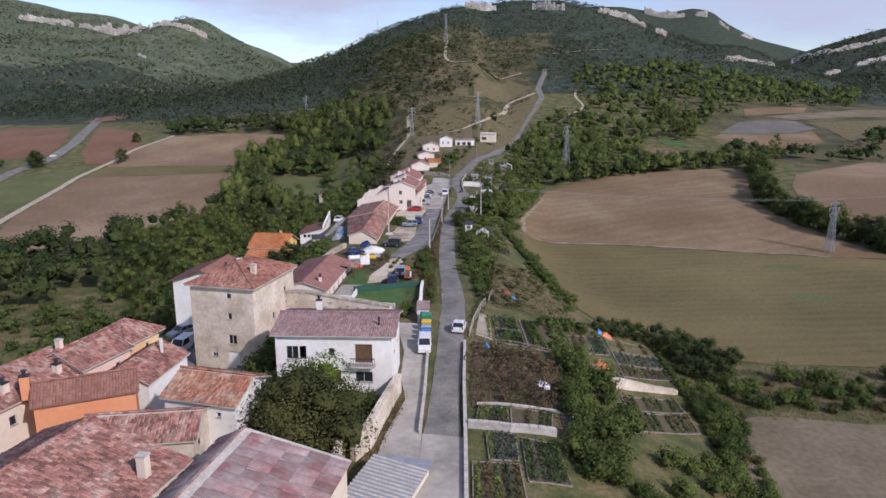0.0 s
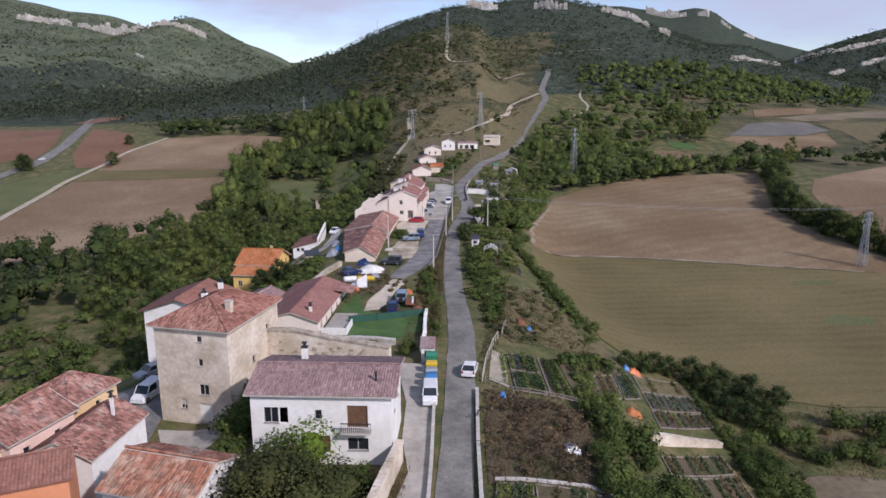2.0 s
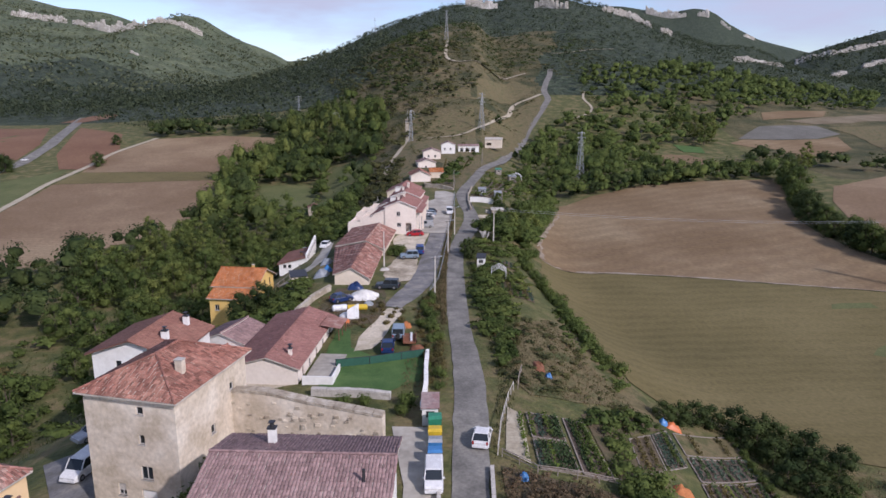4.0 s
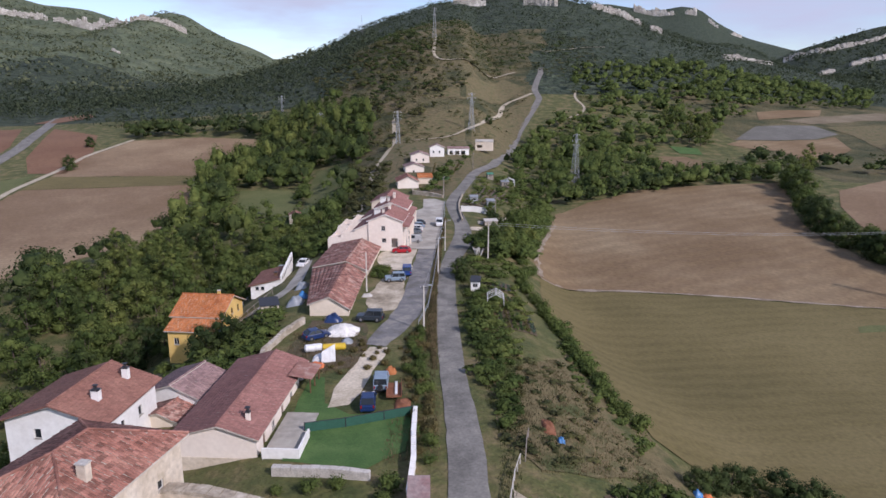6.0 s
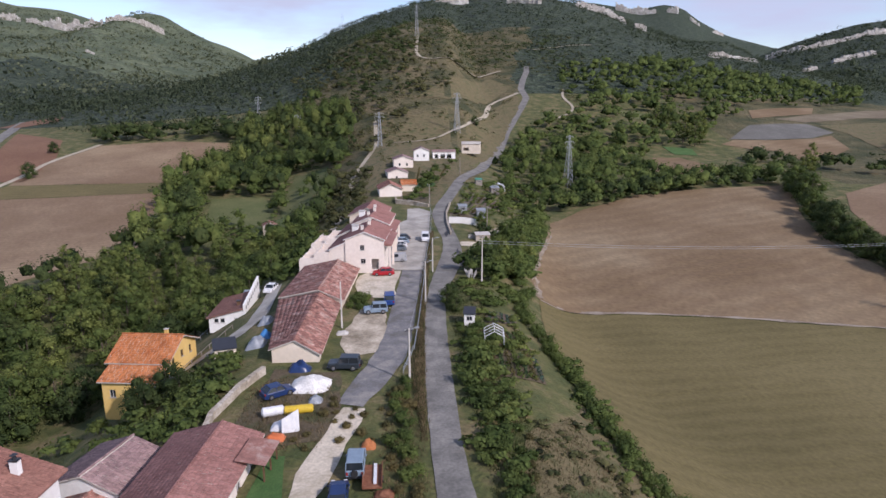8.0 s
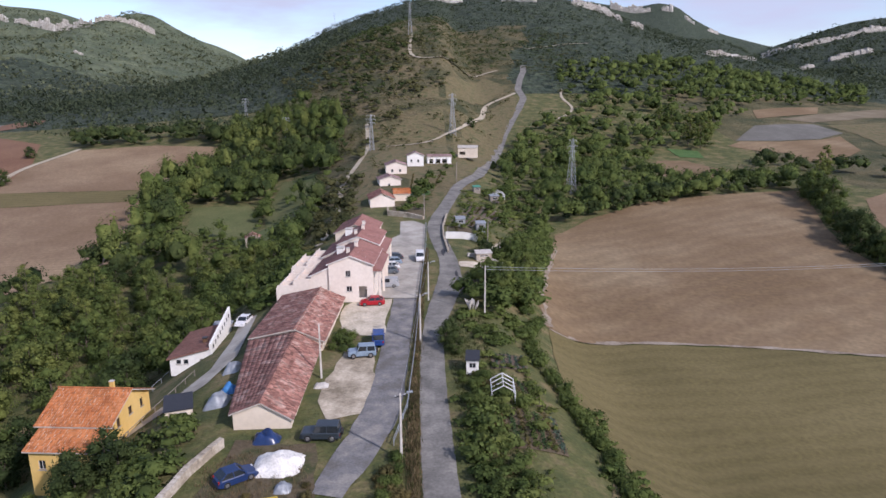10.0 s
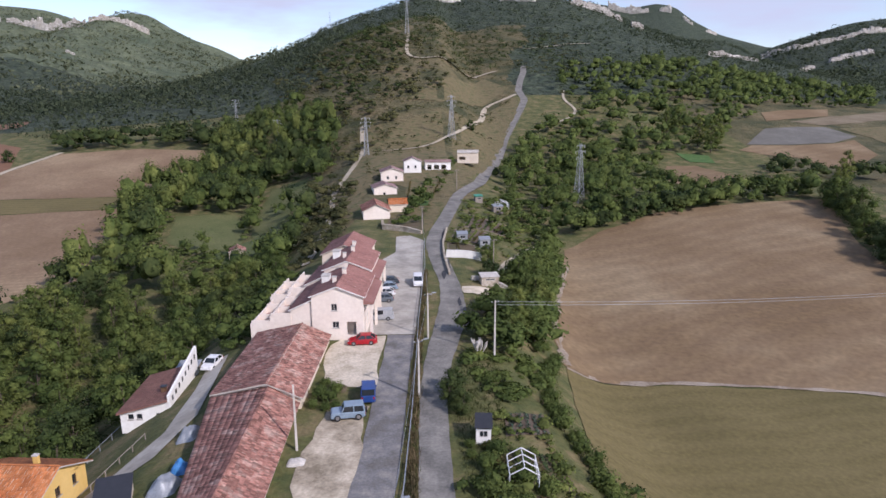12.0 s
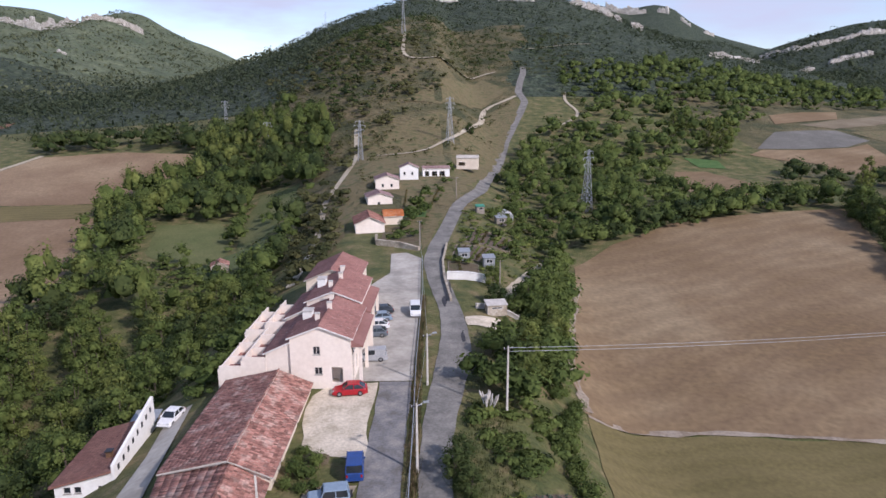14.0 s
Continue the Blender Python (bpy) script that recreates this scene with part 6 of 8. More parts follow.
# slope below the tower and the brown-roofed house
for x, y in scatter(rng, [(-60, 92), (-47, 122), (-48, 145), (-36, 138), (-34, 133), (-50, 160), (-80, 160), (-110, 140), (-95, 100), (-62, 70)], 48, 4.5):
    plant(rng.choice(["shrub", "shrub", "oak", "dryshrub", "shrub"]), x, y, rng.uniform(0.6, 1.25))
for x, y, s in [(-36.5, 144, 0.75), (-33.5, 146, 0.7), (-35, 141.5, 0.65), (-31, 143, 0.55)]:
    plant("dark", x, y, s)

# right hand trees nearest the road, hedges and banks
for x, y in scatter(rng, [(12.5, 197), (20, 196), (23, 206), (27, 228), (30, 244), (26, 243), (19, 222), (16, 205)], 15, 2.6):
    plant(rng.choice(["ash", "oak", "dark"]), x, y, rng.uniform(0.55, 0.85), group="roadside trees")
for x, y, s in [(4.9, 168.5, 0.55), (5.3, 171.5, 0.5), (5.8, 166.0, 0.45), (15.4, 233.5, 0.55), (16.5, 195, 0.7), (15, 191.5, 0.55), (19, 199, 0.7)]:
    plant("dark" if x < 14 else "ash", x, y, s, group="roadside trees")
# long hedge between the gardens and the stubble
hp = [(22.4, 194), (20, 186), (17.6, 176), (19.4, 163), (21.2, 152), (22.3, 144), (23.4, 132.7), (25.4, 124), (27, 118.5)]
for a, b in zip(hp, hp[1:]):
    n = max(2, int(math.dist(a, b) / 1.9))
    for k in range(n):
        t = k / n
        plant("hedge", a[0] + (b[0] - a[0]) * t + rng.normal(0, 0.35), a[1] + (b[1] - a[1]) * t, rng.uniform(0.62, 0.9), group="field hedge")
for x, y, s in [(30.5, 110, 0.42), (33, 111.5, 0.45), (35.5, 113, 0.5), (38, 114, 0.5), (41.4, 113.5, 0.62), (44.5, 112, 0.62), (42.5, 109.5, 0.6), (45.5, 108.5, 0.66), (48.5, 108.5, 0.6), (43, 106, 0.55), (46.5, 104.5, 0.6), (50, 104, 0.5), (42.6, 101.5, 0.5), (45, 100, 0.5), (48, 99, 0.45), (52, 106.5, 0.45)]:
    plant("dark", x, y, s, group="garden edge trees", wide=1.15)
for x, y in scatter(rng, [(44, 94), (48, 99), (75, 102), (100, 106), (110, 96), (80, 88), (50, 89)], 80, 1.9):
    plant(rng.choice(["hedge", "shrub", "dryshrub"]), x, y, rng.uniform(0.7, 1.15), group="scrub belt")
for x, y in scatter(rng, [(19.8, 87), (22, 89), (24.6, 83), (26.4, 74), (23, 60), (18.5, 58), (18.4, 70), (19.6, 80)], 26, 2.0):
    plant(rng.choice(["hedge", "shrub", "hedge", "shrub"]), x, y, rng.uniform(0.85, 1.35), group="garden thicket")
for x, y in scatter(rng, [(40, 96), (44, 93), (44, 87), (39.5, 72), (37, 52), (24, 46), (21, 58), (26, 66), (37.5, 71), (38.4, 84)], 40, 2.0):
    plant(rng.choice(["hedge", "shrub", "shrub"]), x, y, rng.uniform(0.7, 1.2), group="garden thicket")
for x, y in scatter(rng, [(39.5, 94), (46, 89), (42, 72), (39, 56), (34, 50), (37.8, 70)], 44, 1.5):
    plant(rng.choice(["hedge", "shrub", "dryshrub", "shrub"]), x, y, rng.uniform(0.6, 1.0), group="garden thicket")
for k in range(26):
    plant("hedge", 39.9 - 2.6 * (k / 26) ** 1.4 + rng.normal(0, 0.15), 111 - k * 1.65, rng.uniform(0.32, 0.48), group="clipped garden hedge")
# bank between lawn and road, verges
for x, y in scatter(rng, [(-0.4, 103), (1.6, 103), (1.0, 120), (-0.6, 140), (-1.6, 140), (-3.6, 126), (-0.6, 114)], 42, 0.9):
    plant(rng.choice(["shrub", "dryshrub", "dryshrub", "shrub"]), x, y, rng.uniform(0.45, 0.8), group="road bank")
for x, y in scatter(rng, [(7.6, 106), (9.4, 112), (8.2, 125), (6.6, 140), (5.6, 160), (9, 160), (12, 140), (13, 128), (11, 112)], 46, 1.2):
    plant(rng.choice(["shrub", "dryshrub", "shrub"]), x, y, rng.uniform(0.4, 0.8), group="road bank")
for x, y in scatter(rng, [(-12.5, 124), (-3, 124), (-1.5, 145), (-4, 132), (-11, 136), (-17, 136)], 22, 1.4):
    plant("dryshrub", x, y, rng.uniform(0.35, 0.6), group="yard weeds")
for x, y in scatter(rng, [(-12.2, 165), (-8.5, 165), (-8.5, 175), (-11.8, 175)], 8, 1.3):
    plant("shrub", x, y, rng.uniform(0.5, 0.8), group="yard weeds")
# walnut before the white house, bright bush, garden shrubs
MODELS["walnut"] = [tree_model("walnut_tree", "large dark spreading walnut tree in the garden", 8.2, 5.0, M_LEAF_WALNUT, 15000, 0.10, 18, 0.08, 31, 0.25)]
MODELS["bright"] = [shrub_model("bright_bush", "bright yellow-green bush before the white house", 4.0, 2.5, M_LEAF_BRIGHT, 3600, 0.08, 32)]
plant("walnut", -8.4, 59.4, 1.05, wide=1.2)
plant("bright", -9.8, 67.4, 1.7)
for x, y, s in [(-4.0, 68.6, 0.8), (-3.0, 66.8, 0.9), (-5.4, 69, 0.6), (-13.0, 68.5, 0.9), (-15.5, 68, 0.8), (-17, 72, 1.0), (-18.2, 76.2, 1.2), (-17.0, 78.5, 1.4), (-19.0, 79.6, 1.1), (-16.4, 82.0, 1.2), (-18.5, 84.5, 1.0), (-21, 72, 0.9), (-22.5, 69, 0.9), (-19, 68, 1.0), (-14, 64.5, 1.0), (-15.5, 62, 0.9), (-29.6, 78.8, 0.7), (-29.4, 76.4, 0.6)]:
    plant("hedge" if s > 0.95 else "shrub", x, y, s, group="village shrubs")
for x, y, s in [(-2.2, 99.5, 0.9), (-2.6, 97.4, 0.7), (-7, 99.5, 0.6), (-9.5, 99, 0.7), (-12.5, 98.6, 0.5), (9.2, 157.0, 0.7), (11.0, 152.0, 0.9), (13.5, 151, 0.9), (15.8, 156, 0.7)]:
    plant("shrub", x, y, s, group="village shrubs")
# single trees on the hill spur and in the valley
for kind, x, y, s in [("dark", 26.5, 450, 0.8), ("dark", 14.6, 223, 0.6), ("dark", 16.4, 224.5, 0.5), ("ash", 17.2, 205, 0.7), ("poplar", 171, 352, 1.15), ("poplar", 167, 349, 0.95), ("poplar", 149, 428, 1.5), ("poplar", 145, 436, 1.4), ("poplar", 154, 434, 1.45), ("poplar", 158, 441, 1.2), ("poplar", 145, 466, 1.2), ("poplar", 141, 470, 1.1), ("poplar", 137, 462, 1.1), ("dark", -246, 378, 1.5), ("dark", -250, 384, 1.3), ("dark", -205, 398, 1.2), ("dark", -222, 452, 1.0)]:
    plant(kind, x, y, s)
for kind, lo, hi in (("oak", 0, 0),):
    tl = [(149, 329), (139, 304), (126.5, 272), (119.5, 248), (120, 230), (121.5, 214), (125, 198), (131, 184)]
    for a, b in zip(tl, tl[1:]):
        for k in range(5):
            t = (k + rng.random() * 0.5) / 5
            plant(rng.choice(["oak", "dark"]), a[0] + (b[0] - a[0]) * t + rng.normal(2.5, 1.5), a[1] + (b[1] - a[1]) * t, rng.uniform(0.95, 1.45), group="field tree line")


# ---- rock bands of the hills: name, label, plan line, height, columns, sink, gap ----
CLIFFS = [
    ("left_cliff", "pale limestone cliffs at the end of the left range", [(-1444, 2167), (-1376, 2184), (-1264, 2188), (-1152, 2150)], 24, 84, 0, 0.14),
    ("left_cliff_middle", "tall pale limestone cliffs on the left range", [(-1152, 2141), (-1071, 2133), (-989, 2115)], 30, 60, 0, 0.08),
    ("left_cliff_point", "long pale limestone ledge below the summit", [(-989, 2133), (-911, 2176), (-860, 2244)], 19, 64, 0, 0.14),
    ("left_lower_cliff", "single pale rock face below the cliffs", [(-716, 1465), (-698, 1460)], 8, 5, 0, 0.0),
    ("summit_cliff", "pale rock wall along the hill summit", [(6, 1100), (64, 1095), (105, 1065), (155, 1030)], 13, 44, 0, 0.30),
    ("shoulder_cliff", "pale rock steps on the hill shoulder", [(222, 1112), (262, 1125), (295, 1116), (338, 1126)], 11, 36, 0, 0.34),
    ("mesa_cliff", "pale cliff under the distant flat summit", [(698, 2650), (813, 2600), (908, 2570)], 26, 40, 2, 0.30),
    ("mesa_ledge", "pale ledge on the distant slope", [(940, 2530), (980, 2500), (1065, 2530)], 16, 24, 2, 0.36),
    ("right_cliff", "long pale limestone band on the right range", [(868, 1795), (928, 1742), (1051, 1759), (1160, 1762), (1330, 1765)], 15, 80, 0, 0.20),
    ("right_lower_cliff", "broken pale ledges on the right slope", [(770, 1440), (802, 1458), (888, 1486), (975, 1478), (1090, 1480)], 12, 52, 0, 0.36),
    ("right_shoulder_rocks", "pale outcrops on the wooded shoulder", [(389, 1000), (440, 1058), (490, 1066)], 7, 26, 0, 0.34),
]


def off_cliffs(x, y):
    """True away from the foot of the rock bands, so that no tree stands before them."""
    k = np.ones(len(x), bool)
    for _, _, line, height, _, _, _ in CLIFFS:
        for (ax, ay), (bx, by) in zip(line, line[1:]):
            dx, dy = bx - ax, by - ay
            t = np.clip(((x - ax) * dx + (y - ay) * dy) / (dx * dx + dy * dy), 0, 1)
            ex, ey = x - ax - t * dx, y - ay - t * dy
            k &= ~((np.abs(ex) < 8 + height * 0.3) & (ey > -height * 1.4 - 6) & (ey < 10))
    return k


# ---- woods that nobody could count ----
M_BROWNBLADE = leaf_material("withered_stems", (0.120, 0.092, 0.055), (0.165, 0.125, 0.078), 0.35)
# left range canopy: sunlight and a little blue haze put into the colour
M_RANGE_SUNLIT = leaf_material("painted_sun_canopy", (0.080, 0.104, 0.058), (0.145, 0.168, 0.095), 0.10)
def woods(name, label, spots, height, radius, leaves, size, mat, seed, lobes_n=3):
    """Many trees at once: uneven lobes with an inner mass each and leaf sprays round them."""
    r = np.random.default_rng(seed)
    P = np.array(spots)
    n = len(P)
    z = ground(P[:, 0], P[:, 1])
    sc = 0.42 + 1.15 * r.random(n) ** 1.5
    tall = r.uniform(0.8, 1.35, n)
    axes = np.array([radius, radius, height * 0.42])[None] * sc[:, None]
    axes[:, 2] *= tall
    at = np.stack([P[:, 0], P[:, 1], z + height * 0.5 * sc * tall], 1)
    # lobes of each tree, in units of its axes
    lob = r.normal(scale=0.38 if lobes_n > 1 else 0.05, size=(n, lobes_n, 3))
    lob[:, :, 2] = np.abs(lob[:, :, 2]) * 0.8 - 0.05
    lr = r.uniform(0.55, 0.85, (n, lobes_n)) if lobes_n > 1 else np.full((n, 1), 0.95)
    lump = lr[:, :, None] * (0.60 + 0.15 * r.normal(size=(n, lobes_n, len(ICO_V))))
    cv = at[:, None, None, :] + (lob[:, :, None, :] + ICO_V[None, None] * lump[..., None]) * axes[:, None, None, :]
    up = np.array([0, 0, 0.28 if lobes_n > 1 else 0.75])
    soft = ICO_V[None, None] * 0.62 + lob[:, :, None, :] * 0.6 + up
    cn = np.broadcast_to(soft, cv.shape) + r.normal(scale=0.22, size=cv.shape)
    cf = (ICO_F[None] + (np.arange(n * lobes_n) * len(ICO_V))[:, None, None]).reshape(-1, 3)
    d = r.normal(size=(n, leaves, 3))
    d /= np.linalg.norm(d, axis=2)[:, :, None]
    d[:, :, 2] = np.where(d[:, :, 2] < -0.3, -d[:, :, 2], d[:, :, 2])
    pick = r.integers(0, lobes_n, (n, leaves))
    off = np.take_along_axis(lob, pick[:, :, None], 1)
    rad = np.take_along_axis(lr, pick, 1) * (0.62 + 0.55 * r.random((n, leaves)))
    c = at[:, None, :] + (off + d * rad[:, :, None]) * axes[:, None, :]
    qn = d * 0.62 + off * 0.6 + up + r.normal(scale=0.30, size=d.shape)
    s = (size * r.uniform(0.6, 1.4, (n, leaves)) * sc[:, None]).ravel()
    q, face = leaf_quads(r, c.reshape(-1, 3), (d + up * 0.8).reshape(-1, 3), s)
    if lobes_n < 3:
        cv, cf, cn = cv[:0], cf[:0], cn[:0]
    me = foliage_mesh(name, q, qn.reshape(-1, 3) * 0.55 + face * 0.6, cv.reshape(-1, 3), cf, cn.reshape(-1, 3), mat)
    return tagged(new(name, me), label, "wood", kind="stuff")


def spots_in(poly, count, seed, holes=(), cond=None):
    r = np.random.default_rng(seed)
    xs, ys = [p[0] for p in poly], [p[1] for p in poly]
    x, y = r.uniform(min(xs), max(xs), count * 6), r.uniform(min(ys), max(ys), count * 6)
    k = inside(x, y, poly)
    for h in holes:
        k &= ~inside(x, y, h)
    k &= off_cliffs(x, y)
    if cond is not None:
        k &= cond(x, y)
    return np.stack([x[k], y[k]], 1)[:count]


SMALL_FIELDS = [[(100, 346), (140, 346), (142, 385), (134, 408), (114, 408), (102, 380)], [(128, 430), (147, 424), (145, 396), (130, 398)], [(126, 514), (150, 506), (144, 476), (127, 478)], [(160, 428), (178, 446), (208, 488), (256, 502), (300, 575), (214, 540), (212, 500), (180, 470), (160, 445)], [(218, 500), (300, 520), (400, 600), (300, 580), (226, 540)]]
CLEAR = [[(-98, 356), (-73, 357), (-62, 336), (-56, 290), (-50, 268), (-70, 276), (-84, 296), (-92, 320)], [(-64, 336), (-69, 390), (-49, 386), (-43, 354), (-44, 320), (-40, 285), (-52, 266), (-60, 290)]]
woods("valley_wood", "dense mixed broadleaf wood filling the valley side", spots_in([(-36, 262), (-36, 300), (-42, 330), (-40, 400), (-48, 470), (-80, 520), (-118, 500), (-116, 462), (-108, 434), (-124, 400), (-126, 386), (-118, 360), (-103, 310), (-97, 284), (-112, 250), (-104, 262), (-60, 270)], 330, 1, CLEAR), 8.0, 3.6, 190, 0.27, M_LEAF, 1)
WOOD_POLY = [(-36, 262), (-36, 300), (-42, 330), (-40, 400), (-48, 470), (-80, 520), (-118, 500), (-116, 462), (-108, 434), (-124, 400), (-126, 386), (-118, 360), (-103, 310), (-97, 284), (-104, 262), (-60, 270)]
woods("valley_dark_trees", "dark trees standing in the valley wood", spots_in(WOOD_POLY, 150, 31, CLEAR), 8.5, 3.4, 170, 0.28, M_LEAF_DK, 31)
woods("valley_light_trees", "tall light green trees in the valley wood", spots_in(WOOD_POLY, 110, 32, CLEAR, lambda x, y: wobble(x, y, 30, 1.5) > 0.0), 12.0, 2.8, 190, 0.27, M_LEAF_LT, 32)
woods("valley_undergrowth", "low yellowish undergrowth in the valley wood", spots_in(WOOD_POLY, 260, 33, CLEAR), 2.6, 2.6, 70, 0.30, M_LEAF, 33)
woods("lower_wood", "dense wood in front of the valley field", spots_in([(-108, 215), (-90, 165), (-110, 140), (-150, 150), (-180, 200), (-160, 208), (-138, 196), (-122, 235), (-112, 248), (-104, 258)], 150, 2), 7.5, 3.8, 190, 0.28, M_LEAF_DK, 2)
woods("far_valley_wood", "dark wood beyond the valley fields", spots_in([(-700, 600), (-345, 575), (-300, 560), (-236, 500), (-205, 480), (-160, 480), (-118, 475), (-80, 525), (-60, 600), (-90, 900), (-700, 950)], 2600, 3, [[(-345, 560), (-300, 560), (-300, 640), (-345, 640)]]), 9.0, 4.6, 18, 0.8, M_FOREST_HAZED, 3, 2)
woods("roadside_wood", "mixed trees and shrubs on the right valley side", spots_in([(22, 240), (31, 248), (38, 272), (58, 290), (90, 308), (120, 322), (147, 330), (152, 345), (108, 364), (116, 402), (105, 430), (60, 445), (48, 430), (40, 400), (34, 375), (32, 345), (42, 322), (42, 296), (38, 276)], 520, 4, SMALL_FIELDS), 5.6, 2.8, 110, 0.26, M_LEAF, 4)
woods("field_top_hedge", "dark hedge along the far edge of the ploughed field", spots_in([(44, 278), (58, 293), (84, 309), (107, 320), (130, 329), (149, 333), (146, 342), (104, 330), (60, 304), (42, 290)], 90, 61), 4.0, 2.4, 110, 0.32, M_LEAF_DK, 61)
woods("right_valley_wood", "light green wood in the right-hand valley", spots_in([(60, 445), (105, 430), (125, 410), (165, 430), (182, 470), (225, 500), (225, 530), (330, 570), (420, 700), (250, 720), (110, 640), (100, 560), (106, 520), (70, 480)], 900, 5, SMALL_FIELDS), 7.0, 4.0, 36, 0.5, M_LEAF, 5)
woods("right_far_hedges", "dark hedges between the far right fields", spots_in([(188, 342), (215, 372), (235, 408), (252, 414), (270, 440), (340, 480), (420, 520), (400, 400), (300, 350), (225, 352), (160, 352), (150, 378), (152, 412), (162, 412), (180, 392), (200, 384)], 330, 6, [[(190, 397), (206, 398), (240, 430), (256, 500), (176, 446), (166, 433)]], cond=lambda x, y: wobble(x, y, 34, 2.0) > 0.12), 5.0, 3.2, 60, 0.42, M_LEAF_DK, 6)
woods("left_far_bushes", "scattered bushes along the main road", spots_in([(-420, 400), (-290, 395), (-262, 380), (-246, 340), (-270, 300), (-420, 300)], 160, 7), 4.0, 2.6, 50, 0.8, M_LEAF_DK, 7)
woods("field_end_wood", "dark trees closing the valley field", spots_in([(-204, 470), (-160, 475), (-118, 466), (-112, 452), (-96, 480), (-150, 500), (-215, 492)], 90, 41), 8.0, 4.2, 60, 0.45, M_LEAF_DK, 41)
SPUR = lambda x, y: ~((x - 0.10 * (y - 380) > -50 - 0.22 * (y - 380)) & (x - 0.10 * (y - 380) < 24 + 0.10 * (y - 380)) & (y < 800))
woods("hillside_wood", "dark evergreen wood covering the hill", spots_in([(-560, 620), (560, 620), (740, 1325), (-560, 1325)], 11500, 8, cond=lambda x, y: SPUR(x, y) ), 5.2, 3.3, 10, 0.75, M_FOREST_HAZED, 8, 1)
woods("left_range_wood", "wooded slopes of the left-hand range", spots_in([(-150, 1000), (-560, 900), (-1500, 1500), (-2250, 2600), (-900, 2700), (-640, 2500), (-330, 1400)], 6000, 21), 8.0, 7.0, 6, 2.0, M_RANGE_SUNLIT, 21, 1)
woods("right_range_wood", "wooded slopes of the right-hand range", spots_in([(620, 1000), (1050, 1150), (1500, 1750), (1300, 1950), (900, 1950), (760, 1400)], 2300, 22), 9.0, 7.0, 9, 1.9, M_FOREST_HAZED, 22, 1)
woods("roadside_brush", "tangled brush between road and field", spots_in([(8, 190), (13, 184), (18, 188), (23, 200), (28, 226), (33, 246), (39, 270), (36, 272), (28, 252), (20, 230), (19, 206), (11, 204)], 150, 23), 3.2, 2.2, 150, 0.25, M_LEAF, 23)
woods("plot_brush", "low brush in the garden strip", spots_in([(7.2, 172), (12, 168), (17, 177), (20, 188), (12, 184), (7, 182)], 46, 24), 0.7, 1.2, 120, 0.2, M_LEAF, 24)
woods("bank_brush", "low green brush on the road banks", spots_in([(6.6, 120), (9.5, 112), (12.5, 128), (10, 145), (7.5, 158), (5.8, 150)], 60, 25), 1.0, 1.3, 120, 0.17, M_LEAF, 25)
woods("garden_weeds", "rank green weeds between road and garden plots", spots_in([(8.6, 128), (13, 130), (17, 148), (16, 166), (9, 166), (7.4, 150)], 150, 51), 0.8, 0.8, 46, 0.13, M_LEAF_LT, 51)
woods("hedge_weeds", "weeds along the foot of the field hedge", spots_in([(20, 128), (25, 112), (27.5, 118), (26.2, 135), (25, 160), (20.5, 160)], 170, 52), 0.6, 0.8, 40, 0.12, M_LEAF, 52)
woods("track_weeds", "withered weeds along the plot edges", spots_in([(10, 104), (27, 106), (23, 116), (19, 134), (13, 130), (8, 113)], 110, 53), 0.4, 0.7, 36, 0.10, M_LEAF_SCRUB, 53)
woods("ridge_scrub", "dense scrub and small trees on the ridge flank", spots_in([(-44, 330), (-30, 330), (-24, 420), (0, 470), (20, 520), (30, 600), (-60, 700), (-120, 640), (-90, 540), (-50, 480)], 420, 9, cond=lambda x, y: wobble(x, y, 22, 3.0) > -0.25), 3.2, 2.4, 40, 0.32, M_LEAF_SCRUB, 9)
woods("spur_scrub", "sparse dark bushes on the dry hill spur", spots_in([(-60, 640), (30, 600), (78, 655), (96, 640), (98, 540), (120, 640), (130, 820), (-90, 820)], 800, 10, cond=lambda x, y: wobble(x, y, 35, 7.0) > -0.3), 3.2, 2.4, 14, 0.5, M_LEAF_DK, 10, 2)
woods("spur_bushes", "dark round bushes dotted over the dry spur", spots_in([(-46, 470), (-12, 476), (-14, 560), (-16, 640), (-40, 720), (-90, 640)], 260, 71), 2.6, 2.0, 34, 0.55, M_LEAF_DK, 71)
SPUR_HOLES = [[(-10, 478), (5, 510), (18, 538), (34, 582), (47, 616), (66, 580), (45, 535), (14, 472)], [(30, 400), (50, 460), (70, 545), (80, 560), (64, 500), (56, 450), (40, 395)]]
woods("spur_low_scrub", "low olive scrub mottling the dry hill spur", spots_in([(-44, 380), (-14, 400), (10, 440), (34, 470), (60, 545), (78, 640), (96, 600), (100, 500), (140, 640), (150, 800), (-110, 800), (-120, 640), (-70, 500)], 2300, 72, SPUR_HOLES, lambda x, y: wobble(x, y, 26, 5.0) > -0.35), 1.7, 2.0, 14, 0.40, M_LEAF_SCRUB, 72, 2)
woods("bank_low_scrub", "small bushes on the dry bank below the spur", spots_in([(-20, 335), (-14, 330), (0, 360), (24, 400), (46, 470), (28, 470), (0, 452), (-18, 430), (-24, 380)], 150, 73, cond=lambda x, y: wobble(x, y, 14, 5.0) > -0.1), 1.3, 1.2, 24, 0.24, M_LEAF_SCRUB, 73, 2)
woods("clearing_scrub", "low bushes and brambles round the valley clearings", spots_in([(-86, 296), (-70, 278), (-50, 268), (-40, 286), (-44, 318), (-50, 300), (-58, 288), (-68, 300), (-84, 312)], 120, 74), 1.8, 1.7, 60, 0.22, M_LEAF, 74)
